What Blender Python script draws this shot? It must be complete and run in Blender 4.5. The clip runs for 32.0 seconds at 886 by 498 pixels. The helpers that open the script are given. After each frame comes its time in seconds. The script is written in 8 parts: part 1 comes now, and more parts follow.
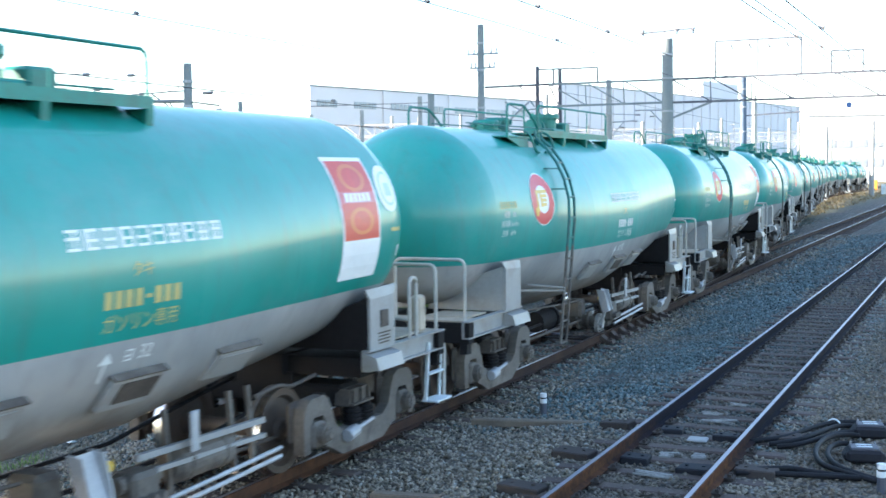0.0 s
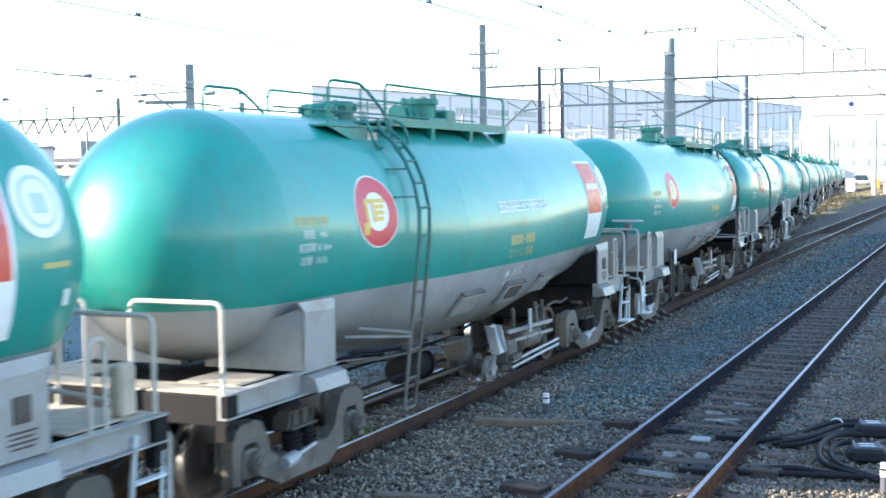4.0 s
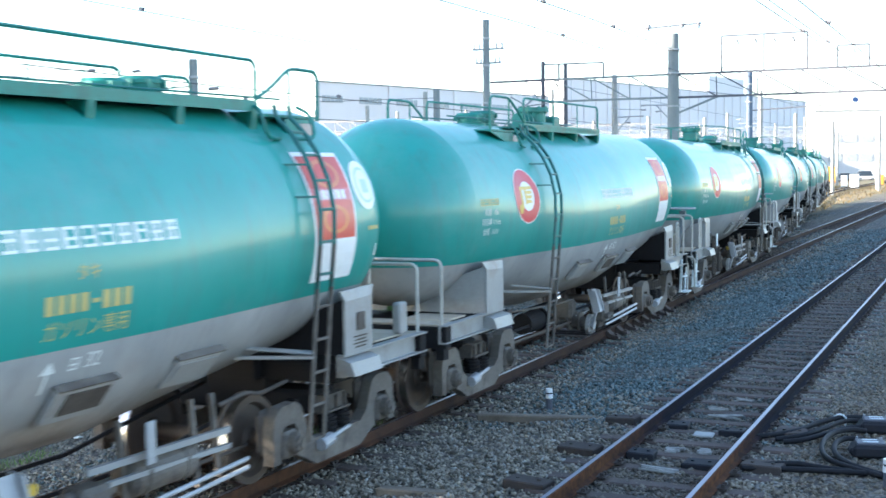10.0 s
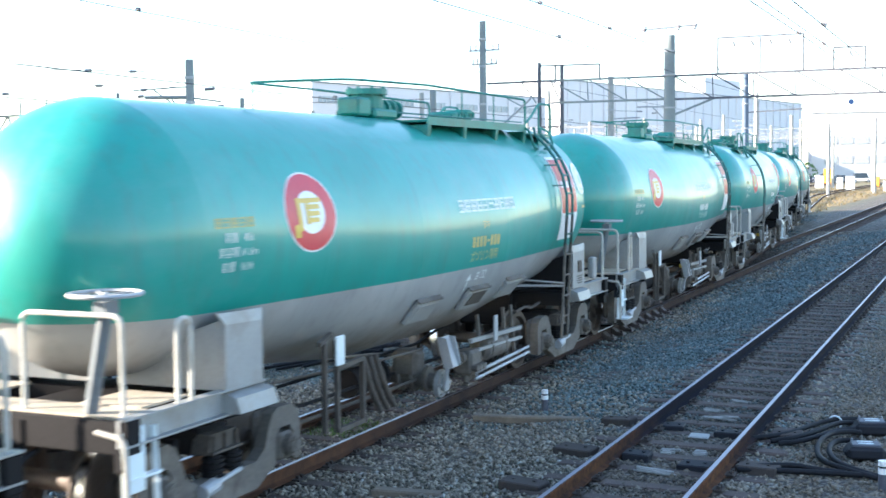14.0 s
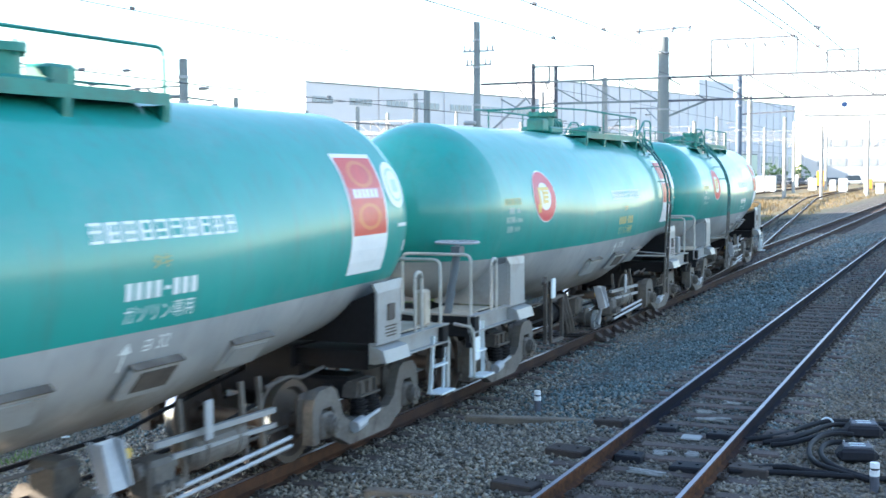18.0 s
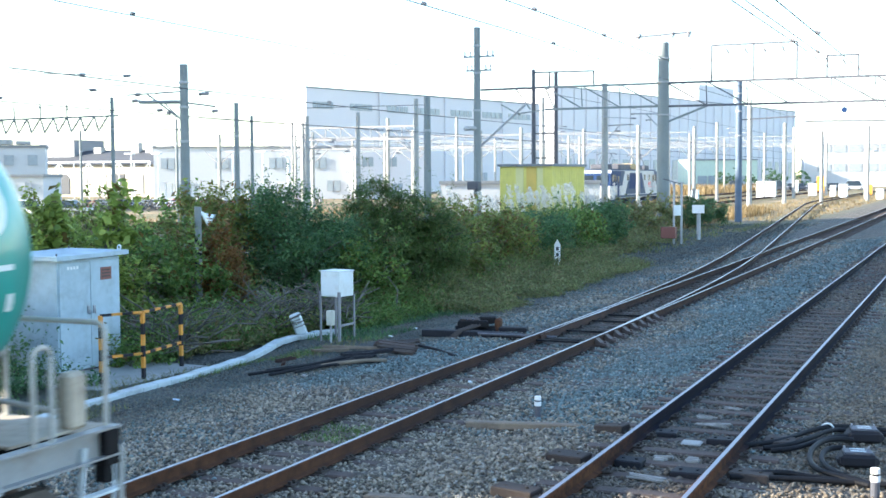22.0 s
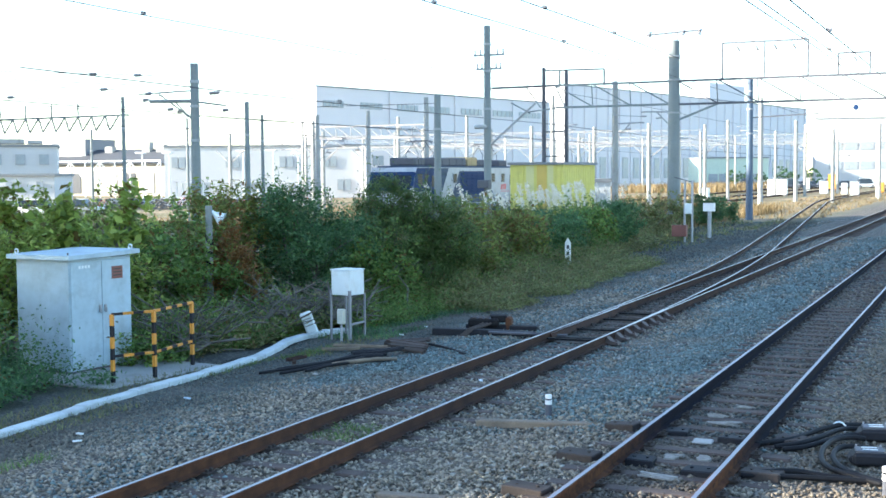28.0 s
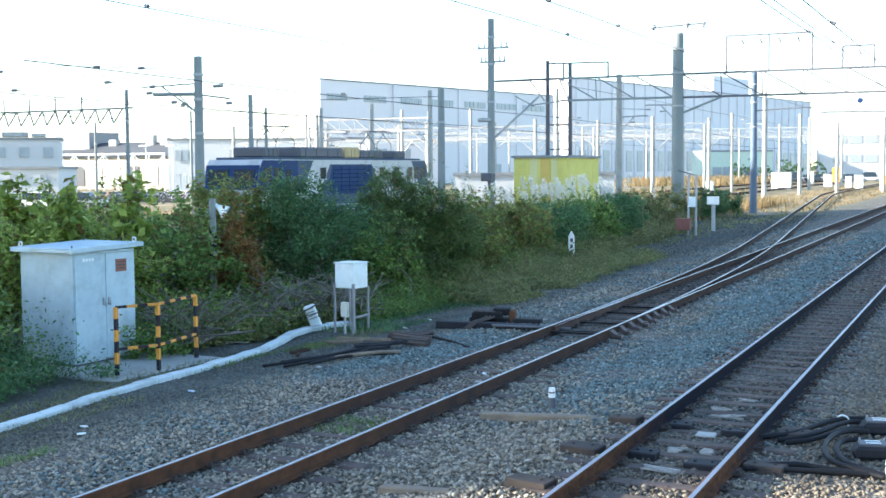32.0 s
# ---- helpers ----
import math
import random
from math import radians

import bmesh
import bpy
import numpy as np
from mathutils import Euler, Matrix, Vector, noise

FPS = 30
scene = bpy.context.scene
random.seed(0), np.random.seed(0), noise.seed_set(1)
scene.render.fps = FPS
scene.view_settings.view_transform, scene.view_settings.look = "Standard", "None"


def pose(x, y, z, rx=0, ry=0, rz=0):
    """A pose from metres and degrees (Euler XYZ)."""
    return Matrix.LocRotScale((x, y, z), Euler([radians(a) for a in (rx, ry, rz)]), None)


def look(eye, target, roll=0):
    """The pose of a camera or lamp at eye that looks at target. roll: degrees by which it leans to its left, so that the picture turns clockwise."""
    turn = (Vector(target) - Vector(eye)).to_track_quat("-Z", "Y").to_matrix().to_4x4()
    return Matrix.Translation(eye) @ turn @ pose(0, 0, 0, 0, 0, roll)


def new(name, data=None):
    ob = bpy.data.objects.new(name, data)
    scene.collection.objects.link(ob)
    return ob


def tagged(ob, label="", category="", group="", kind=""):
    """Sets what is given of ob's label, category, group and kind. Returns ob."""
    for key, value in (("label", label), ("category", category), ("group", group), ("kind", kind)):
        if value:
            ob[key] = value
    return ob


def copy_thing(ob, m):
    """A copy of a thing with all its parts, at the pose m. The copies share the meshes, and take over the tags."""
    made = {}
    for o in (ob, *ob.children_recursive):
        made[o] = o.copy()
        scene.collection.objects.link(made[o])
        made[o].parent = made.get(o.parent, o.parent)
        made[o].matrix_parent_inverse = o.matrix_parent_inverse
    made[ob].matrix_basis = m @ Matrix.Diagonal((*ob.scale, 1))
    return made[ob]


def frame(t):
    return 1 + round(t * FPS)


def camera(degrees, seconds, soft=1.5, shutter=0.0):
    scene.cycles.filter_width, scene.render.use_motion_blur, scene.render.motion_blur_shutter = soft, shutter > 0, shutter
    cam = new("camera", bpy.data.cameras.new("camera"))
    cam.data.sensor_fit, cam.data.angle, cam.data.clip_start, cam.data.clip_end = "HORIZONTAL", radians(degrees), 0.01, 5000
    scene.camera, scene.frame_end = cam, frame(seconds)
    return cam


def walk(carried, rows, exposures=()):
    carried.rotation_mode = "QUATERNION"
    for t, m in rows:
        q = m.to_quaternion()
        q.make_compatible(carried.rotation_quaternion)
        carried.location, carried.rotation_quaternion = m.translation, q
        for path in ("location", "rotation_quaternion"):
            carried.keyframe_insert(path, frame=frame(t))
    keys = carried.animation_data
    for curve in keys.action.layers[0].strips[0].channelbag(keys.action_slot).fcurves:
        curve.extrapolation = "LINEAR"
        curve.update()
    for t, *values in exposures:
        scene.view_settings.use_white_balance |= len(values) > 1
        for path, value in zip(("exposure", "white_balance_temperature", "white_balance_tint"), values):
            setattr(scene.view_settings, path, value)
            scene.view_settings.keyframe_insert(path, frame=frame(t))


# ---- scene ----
# ---- camera: hand-held, standing on the platform, only its aim sways ----
EYE = Vector((0.0, 0.0, 2.990))
cam = camera(39.79, 32.0, soft=1.6, shutter=0.25)


def aim(yaw, pitch, roll):
    """yaw: degrees left of the tracks; pitch: degrees up."""
    y, p = radians(yaw), radians(pitch)
    way = Vector((-math.sin(y) * math.cos(p), math.cos(y) * math.cos(p), math.sin(p)))
    return look(EYE, EYE + way * 10.0, roll)


walk(cam, [
    (0, aim(23.906, -3.514, -0.619)),
    (0.5, aim(24.036, -3.515, -0.686)),
    (1, aim(24.173, -3.535, -0.671)),
    (1.5, aim(24.173, -3.570, -0.675)),
    (2, aim(24.135, -3.612, -0.680)),
    (2.5, aim(24.132, -3.572, -0.685)),
    (3, aim(24.059, -3.537, -0.670)),
    (3.5, aim(24.053, -3.502, -0.732)),
    (5.5, aim(23.925, -3.552, -0.779)),
    (6, aim(23.927, -3.526, -0.766)),
    (6.5, aim(23.935, -3.561, -0.734)),
    (7, aim(24.005, -3.666, -0.792)),
    (7.5, aim(24.173, -3.712, -0.799)),
    (8, aim(24.216, -3.727, -0.742)),
    (8.5, aim(24.268, -3.752, -0.688)),
    (9, aim(24.195, -3.782, -0.619)),
    (9.5, aim(24.174, -3.726, -0.698)),
    (10, aim(24.174, -3.726, -0.698)),
    (10.5, aim(24.174, -3.726, -0.698)),
    (11, aim(24.124, -3.741, -0.637)),
    (11.5, aim(24.043, -3.786, -0.614)),
    (12, aim(24.039, -3.730, -0.560)),
    (12.5, aim(24.067, -3.659, -0.603)),
    (13, aim(24.038, -3.662, -0.539)),
    (13.5, aim(24.036, -3.668, -0.612)),
    (14, aim(23.987, -3.681, -0.553)),
    (14.5, aim(23.908, -3.639, -0.473)),
    (16.5, aim(23.748, -3.572, -0.335)),
    (17, aim(23.736, -3.628, -0.362)),
    (17.5, aim(23.720, -3.649, -0.246)),
    (18, aim(23.673, -3.657, -0.296)),
    (18.5, aim(23.660, -3.642, -0.265)),
    (19, aim(23.641, -3.619, -0.187)),
    (19.5, aim(23.561, -3.604, -0.159)),
    (20, aim(23.471, -3.595, -0.204)),
    (20.5, aim(23.459, -3.558, -0.192)),
    (21, aim(23.489, -3.525, -0.207)),
    (21.5, aim(23.631, -3.456, -0.224)),
    (22, aim(23.682, -3.406, -0.290)),
    (22.5, aim(23.747, -3.358, -0.329)),
    (23, aim(23.809, -3.369, -0.311)),
    (23.5, aim(23.849, -3.445, -0.268)),
    (24, aim(23.877, -3.460, -0.300)),
    (24.5, aim(23.878, -3.440, -0.273)),
    (25, aim(23.922, -3.415, -0.290)),
    (25.5, aim(23.984, -3.440, -0.388)),
    (27.5, aim(24.173, -3.487, -0.430)),
    (28, aim(24.171, -3.472, -0.397)),
    (28.5, aim(24.123, -3.486, -0.353)),
    (29, aim(24.107, -3.598, -0.347)),
    (29.5, aim(24.134, -3.610, -0.429)),
    (30, aim(24.176, -3.642, -0.346)),
    (30.5, aim(24.204, -3.666, -0.394)),
    (31, aim(24.237, -3.696, -0.388)),
    (31.5, aim(24.307, -3.740, -0.364)),
    (32, aim(24.342, -3.791, -0.375)),
], exposures=[(0, 2.24, 6380, 11), (19, 2.24, 6380, 11), (24, 2.10, 6250, 7), (32, 2.10, 6250, 7)])

# ---- light: low sun from beyond the tracks, bright hazy sky ----
SUN_ELEVATION, SUN_AZIMUTH = 18.0, 241.0   # azimuth clockwise from +y
world = bpy.data.worlds.new("sky")
scene.world = world
world.use_nodes = True
wn = world.node_tree.nodes
wn.clear()
sky = wn.new("ShaderNodeTexSky")
sky.sky_type = "NISHITA"
sky.sun_disc = False
sky.sun_elevation = radians(SUN_ELEVATION)
sky.sun_rotation = radians(SUN_AZIMUTH)
sky.air_density, sky.dust_density, sky.ozone_density = 1.0, 0.5, 1.7
bg = wn.new("ShaderNodeBackground")
bg.inputs["Strength"].default_value = 0.15
wo = wn.new("ShaderNodeOutputWorld")
world.node_tree.links.new(sky.outputs[0], bg.inputs[0])
world.node_tree.links.new(bg.outputs[0], wo.inputs[0])
az, el = radians(SUN_AZIMUTH), radians(SUN_ELEVATION)
to_sun = Vector((math.sin(az) * math.cos(el), math.cos(az) * math.cos(el), math.sin(el)))
sun = new("sun", bpy.data.lights.new("sun", "SUN"))
sun.data.energy, sun.data.angle, sun.data.color = 5.0, radians(0.6), (1.0, 0.9, 0.76)
sun.matrix_world = look(to_sun * 100, (0, 0, 0))

# ---- mesh and material tools ----
def part(name, bm, material, parent=None, label="", smooth=False):
    """One bmesh as one mesh object under a thing or under a part."""
    me = bpy.data.meshes.new(name)
    bm.to_mesh(me)
    bm.free()
    mats = material if isinstance(material, (list, tuple)) else [material]
    for m in mats:
        me.materials.append(m)
    if smooth:
        me.polygons.foreach_set("use_smooth", [True] * len(me.polygons))
    ob = new(name, me)
    if parent is not None:
        ob.parent = parent
    if label:
        ob["label"] = label
    return ob


def empty(name, m=None):
    ob = new(name)
    ob.empty_display_size = 0.2
    if m is not None:
        ob.matrix_basis = m
    return ob


def mesh_np(name, verts, faces, material, parent=None, smooth=False):
    """A large mesh straight from arrays."""
    me = bpy.data.meshes.new(name)
    faces = np.asarray(faces, dtype=np.int32)
    verts = np.asarray(verts, dtype=np.float32)
    n, k = faces.shape
    me.vertices.add(len(verts))
    me.vertices.foreach_set("co", verts.ravel())
    me.loops.add(n * k)
    me.loops.foreach_set("vertex_index", faces.ravel())
    me.polygons.add(n)
    me.polygons.foreach_set("loop_start", np.arange(0, n * k, k, dtype=np.int32))
    me.update(calc_edges=True)
    for m in (material if isinstance(material, (list, tuple)) else [material]):
        me.materials.append(m)
    if smooth:
        me.polygons.foreach_set("use_smooth", np.ones(n, dtype=bool))
    ob = new(name, me)
    if parent is not None:
        ob.parent = parent
    return ob


def box(bm, c, s, rot=None, bevel=0.0, taper=None):
    """A box of centre c and size s; taper: scale of the top in x and y."""
    r = bmesh.ops.create_cube(bm, size=1.0)
    vs = r["verts"]
    for v in vs:
        v.co = Vector((v.co.x * s[0], v.co.y * s[1], v.co.z * s[2]))
        if taper and v.co.z > 0:
            v.co.x *= taper[0]
            v.co.y *= taper[1]
    if bevel:
        es = list({e for v in vs for e in v.link_edges})
        r2 = bmesh.ops.bevel(bm, geom=es, offset=bevel, segments=1, affect="EDGES")
        vs = list({v for f in r2["faces"] for v in f.verts} | {v for v in vs if v.is_valid})
    m = Matrix.Translation(c)
    if rot is not None:
        m = m @ Euler([radians(a) for a in rot]).to_matrix().to_4x4()
    for v in vs:
        v.co = m @ v.co
    return vs


def rod(bm, a, b, r, n=8, r2=None):
    """A round bar from a to b."""
    a, b = Vector(a), Vector(b)
    d = b - a
    q = d.to_track_quat("Z", "Y").to_matrix().to_4x4()
    m = Matrix.Translation((a + b) / 2) @ q
    bmesh.ops.create_cone(bm, cap_ends=True, segments=n, radius1=r, radius2=r if r2 is None else r2, depth=d.length, matrix=m)


def bar(bm, a, b, w, h):
    """A square bar from a to b."""
    a, b = Vector(a), Vector(b)
    d = b - a
    m = Matrix.Translation((a + b) / 2) @ d.to_track_quat("Z", "Y").to_matrix().to_4x4() @ Matrix.Diagonal((w, h, d.length, 1))
    bmesh.ops.create_cube(bm, size=1.0, matrix=m)


def pipe(bm, pts, r, n=8):
    """A tube through points, with a ring at each."""
    pts = [Vector(p) for p in pts]
    rings = []
    for i, p in enumerate(pts):
        d = (pts[min(i + 1, len(pts) - 1)] - pts[max(i - 1, 0)]).normalized()
        side = d.cross(Vector((0, 0, 1)))
        if side.length < 0.15:
            side = d.cross(Vector((1, 0, 0)))
        side.normalize()
        up = side.cross(d).normalized()
        rings.append([bm.verts.new(p + (side * math.cos(k * math.tau / n) + up * math.sin(k * math.tau / n)) * r) for k in range(n)])
    for r0, r1 in zip(rings, rings[1:]):
        for k in range(n):
            bm.faces.new((r0[k], r0[(k + 1) % n], r1[(k + 1) % n], r1[k]))
    bm.faces.new(rings[0][::-1])
    bm.faces.new(rings[-1])


def bow(pts, r=0.08, n=4):
    """Points with their corners rounded."""
    pts = [Vector(p) for p in pts]
    out = [pts[0]]
    for a, b, c in zip(pts, pts[1:], pts[2:]):
        u, v = (a - b), (c - b)
        k = min(r, u.length * 0.49, v.length * 0.49)
        p0, p1 = b + u.normalized() * k, b + v.normalized() * k
        for i in range(n + 1):
            t = i / n
            out.append(p0 * (1 - t) ** 2 + b * 2 * t * (1 - t) + p1 * t * t)
    out.append(pts[-1])
    return out


def plate(bm, pts, thick, axis=0):
    """A flat plate: outline pts in the plane across the axis, drawn out by thick along it. pts are 3D."""
    d = Vector((0, 0, 0))
    d[axis] = thick
    lo = [bm.verts.new(Vector(p)) for p in pts]
    hi = [bm.verts.new(Vector(p) + d) for p in pts]
    bm.faces.new(lo[::-1])
    bm.faces.new(hi)
    n = len(pts)
    for i in range(n):
        bm.faces.new((lo[i], lo[(i + 1) % n], hi[(i + 1) % n], hi[i]))


def lathe(bm, profile, n, m=None, close=False):
    """profile: (radius, along) pairs, turned about the z axis."""
    m = m or Matrix.Identity(4)
    rings = []
    for r, z in profile:
        rings.append([bm.verts.new(m @ Vector((r * math.cos(k * math.tau / n), r * math.sin(k * math.tau / n), z))) for k in range(n)] if r > 1e-5 else [bm.verts.new(m @ Vector((0, 0, z)))])
    for r0, r1 in zip(rings, rings[1:]):
        for k in range(n):
            a, b = r0[k % len(r0)], r0[(k + 1) % len(r0)]
            c, d = r1[(k + 1) % len(r1)], r1[k % len(r1)]
            vs = []
            for v in (a, b, c, d):
                if v not in vs:
                    vs.append(v)
            if len(vs) > 2:
                bm.faces.new(vs)


class Net:
    """A few lines of shader building."""

    def __init__(self, name):
        self.mat = bpy.data.materials.new(name)
        self.mat.use_nodes = True
        self.t = self.mat.node_tree
        self.b = self.t.nodes["Principled BSDF"]
        self.co = self.t.nodes.new("ShaderNodeTexCoord").outputs["Object"]

    def link(self, a, b):
        self.t.links.new(a, b)

    def noise(self, scale, detail=3.0, rough=0.55, stretch=None):
        n = self.t.nodes.new("ShaderNodeTexNoise")
        n.inputs["Scale"].default_value, n.inputs["Detail"].default_value, n.inputs["Roughness"].default_value = scale, detail, rough
        co = self.co
        if stretch:
            mp = self.t.nodes.new("ShaderNodeMapping")
            mp.inputs["Scale"].default_value = stretch
            self.link(co, mp.inputs["Vector"])
            co = mp.outputs[0]
        self.link(co, n.inputs["Vector"])
        return n.outputs["Fac"]

    def ramp(self, src, lo, hi):
        n = self.t.nodes.new("ShaderNodeMapRange")
        n.inputs["From Min"].default_value, n.inputs["From Max"].default_value = lo, hi
        n.clamp = True
        self.link(src, n.inputs["Value"])
        return n.outputs[0]

    def math(self, op, a, b):
        n = self.t.nodes.new("ShaderNodeMath")
        n.operation = op
        for i, v in enumerate((a, b)):
            if isinstance(v, (int, float)):
                n.inputs[i].default_value = v
            else:
                self.link(v, n.inputs[i])
        return n.outputs[0]

    def mix(self, fac, a, b):
        n = self.t.nodes.new("ShaderNodeMix")
        n.data_type = "RGBA"
        for sock, v in ((n.inputs[0], fac), (n.inputs[6], a), (n.inputs[7], b)):
            if isinstance(v, (int, float)):
                sock.default_value = v
            elif isinstance(v, (tuple, list)):
                sock.default_value = (*v[:3], 1)
            else:
                self.link(v, sock)
        return n.outputs[2]

    def axis(self, i):
        n = self.t.nodes.new("ShaderNodeSeparateXYZ")
        self.link(self.co, n.inputs[0])
        return n.outputs[i]

    def random(self):
        return self.t.nodes.new("ShaderNodeObjectInfo").outputs["Random"]

    def island(self):
        return self.t.nodes.new("ShaderNodeNewGeometry").outputs["Random Per Island"]

    def bump(self, src, strength, dist=0.01):
        n = self.t.nodes.new("ShaderNodeBump")
        n.inputs["Strength"].default_value, n.inputs["Distance"].default_value = strength, dist
        self.link(src, n.inputs["Height"])
        self.link(n.outputs[0], self.b.inputs["Normal"])

    def done(self, colour, rough=0.6, metal=0.0, spec=None):
        if isinstance(colour, (tuple, list)):
            self.b.inputs["Base Color"].default_value = (*colour[:3], 1)
        else:
            self.link(colour, self.b.inputs["Base Color"])
        if isinstance(rough, (int, float)):
            self.b.inputs["Roughness"].default_value = rough
        else:
            self.link(rough, self.b.inputs["Roughness"])
        self.b.inputs["Metallic"].default_value = metal
        if spec is not None:
            self.b.inputs["Specular IOR Level"].default_value = spec
        return self.mat


def surf(name, base, rough=0.6, metal=0.0, var=0.18, big=1.5, fine=30.0, bump=0.15, dirt=None, dirt_amount=0.5, per=0.0, spec=None):
    """A plain surface with variation at two scales, and dirt in patches."""
    n = Net(name)
    dark = tuple(c * (1 - var) for c in base)
    light = tuple(min(1, c * (1 + var)) for c in base)
    a = n.noise(big, 4)
    f = n.noise(fine, 5)
    col = n.mix(n.ramp(n.math("ADD", n.math("MULTIPLY", a, 0.6), n.math("MULTIPLY", f, 0.4)), 0.3, 0.7), dark, light)
    if dirt:
        col = n.mix(n.math("MULTIPLY", n.ramp(n.noise(big * 1.7, 6, 0.65), 0.48, 0.68), dirt_amount), col, dirt)
    if per:
        col = n.mix(n.math("MULTIPLY", n.random(), per), col, tuple(c * 0.45 for c in base))
    n.bump(f, bump, 0.006)
    return n.done(col, n.math("ADD", n.math("MULTIPLY", a, 0.2), rough - 0.1), metal, spec)

# ---- materials ----
def tank_paint():
    n = Net("tank_paint")
    z = n.axis(2)
    wob = n.math("MULTIPLY", n.math("SUBTRACT", n.noise(9, 2), 0.5), 0.006)
    upper = n.ramp(n.math("ADD", z, wob), 1.798, 1.803)
    age = n.random()
    green = n.mix(n.ramp(n.noise(0.7, 4), 0.3, 0.7), (0.003, 0.235, 0.185), (0.006, 0.305, 0.255))
    green = n.mix(n.math("MULTIPLY", age, 0.22), green, (0.012, 0.34, 0.33))
    grey = n.mix(n.ramp(n.noise(1.1, 5), 0.3, 0.7), (0.30, 0.31, 0.31), (0.42, 0.42, 0.41))
    streak = n.ramp(n.noise(2.0, 6, 0.65, (3.2, 3.2, 0.35)), 0.50, 0.74)
    low = n.ramp(z, 1.45, 0.88)
    grey = n.mix(n.math("MULTIPLY", low, n.ramp(n.noise(1.5, 5, 0.7), 0.15, 0.6)), grey, (0.15, 0.105, 0.065))
    col = n.mix(upper, grey, green)
    col = n.mix(n.math("MULTIPLY", streak, 0.24), col, (0.10, 0.085, 0.07))
    col = n.mix(n.math("MULTIPLY", n.ramp(n.noise(0.9, 6, 0.7, (1, 0.5, 1)), 0.52, 0.72), 0.16), col, (0.27, 0.36, 0.36))
    n.bump(n.noise(1.6, 3), 0.05, 0.02)
    rough = n.math("ADD", n.math("MULTIPLY", n.noise(3.0, 4), 0.16), n.math("MULTIPLY", age, 0.14))
    n.b.inputs["Coat Weight"].default_value = 0.48
    n.link(n.math("ADD", n.math("MULTIPLY", n.noise(2.2, 5), 0.10), n.math("MULTIPLY", age, 0.10)), n.b.inputs["Coat Roughness"])
    return n.done(col, n.math("ADD", rough, 0.30))


M_TANK = tank_paint()
M_GREEN = surf("green_fitting_paint", (0.003, 0.185, 0.150), 0.5, var=0.25, dirt=(0.03, 0.06, 0.05), dirt_amount=0.5)
M_DKGREEN = surf("dark_green_steel", (0.008, 0.13, 0.115), 0.5, var=0.2)
M_FRAME = surf("pale_grey_frame_paint", (0.29, 0.295, 0.29), 0.45, var=0.15, dirt=(0.20, 0.17, 0.14), dirt_amount=0.6)
M_RAILWHITE = surf("handrail_paint", (0.46, 0.45, 0.41), 0.5, var=0.15, dirt=(0.30, 0.24, 0.17), dirt_amount=0.5)
M_BOGIE = surf("brake_dust_grey", (0.085, 0.07, 0.058), 0.8, var=0.4, dirt=(0.045, 0.035, 0.03), dirt_amount=0.8)
M_SIDEFRAME = surf("dusty_bogie_side", (0.135, 0.118, 0.100), 0.8, var=0.4, dirt=(0.055, 0.042, 0.034), dirt_amount=0.9)
M_DECK = surf("dusty_tan_deck", (0.42, 0.36, 0.28), 0.7, var=0.2, big=3, dirt=(0.26, 0.21, 0.16), dirt_amount=0.6)
# near-black steel for beams, headstocks, springs and couplers
M_DARK = surf("black_steel", (0.015, 0.014, 0.015), 0.7, var=0.3, spec=0.12)
M_WHEEL = surf("rusty_wheel_steel", (0.10, 0.075, 0.06), 0.6, 0.3, var=0.3)
M_TREAD = surf("bright_wheel_tread", (0.5, 0.5, 0.5), 0.25, 1.0, var=0.1)
M_RED = surf("red_marking", (0.55, 0.035, 0.05), 0.4, var=0.12, fine=12)
M_WHITE = surf("white_marking", (0.78, 0.78, 0.76), 0.4, var=0.08, fine=12)
M_YELLOW = surf("yellow_marking", (0.62, 0.40, 0.05), 0.4, var=0.15, fine=12)
M_BLUEMARK = surf("pale_blue_marking", (0.45, 0.58, 0.72), 0.4, var=0.08)
M_TEXTW = surf("white_lettering", (0.70, 0.74, 0.72), 0.45, var=0.1)
M_TEXTO = surf("faded_orange_lettering", (0.50, 0.42, 0.16), 0.5, var=0.2)
M_BLOCK = surf("dull_brown_block", (0.06, 0.048, 0.042), 0.8, var=0.3, spec=0.2)
M_HEAD = surf("polished_rail_head", (0.34, 0.33, 0.36), 0.34, 1.0, var=0.12, big=1.0, fine=50, bump=0.03)
M_HEADDULL = surf("dull_violet_rail_head", (0.275, 0.265, 0.32), 0.40, 1.0, var=0.15, big=1.0, fine=50, bump=0.03)
M_SLEEPER = surf("weathered_sleeper_wood", (0.086, 0.061, 0.050), 0.85, var=0.45, big=3, fine=45, bump=0.5, per=0.5)
M_CONC = surf("weathered_concrete", (0.36, 0.36, 0.34), 0.8, var=0.2, big=0.8, fine=25, bump=0.2, dirt=(0.17, 0.16, 0.14), dirt_amount=0.5)
M_CONCDK = surf("grey_concrete_pole", (0.21, 0.235, 0.235), 0.8, var=0.2, big=0.7, fine=20, bump=0.2)
M_STEELDK = surf("dark_painted_steel", (0.085, 0.088, 0.105), 0.6, var=0.2)
M_GALV = surf("galvanised_steel", (0.36, 0.37, 0.38), 0.55, 0.2, var=0.2)
M_GANTRY = surf("pale_gantry_paint", (0.23, 0.23, 0.24), 0.6, var=0.2)
M_BLUEMAST = surf("slate_blue_mast", (0.085, 0.125, 0.185), 0.6, var=0.2)
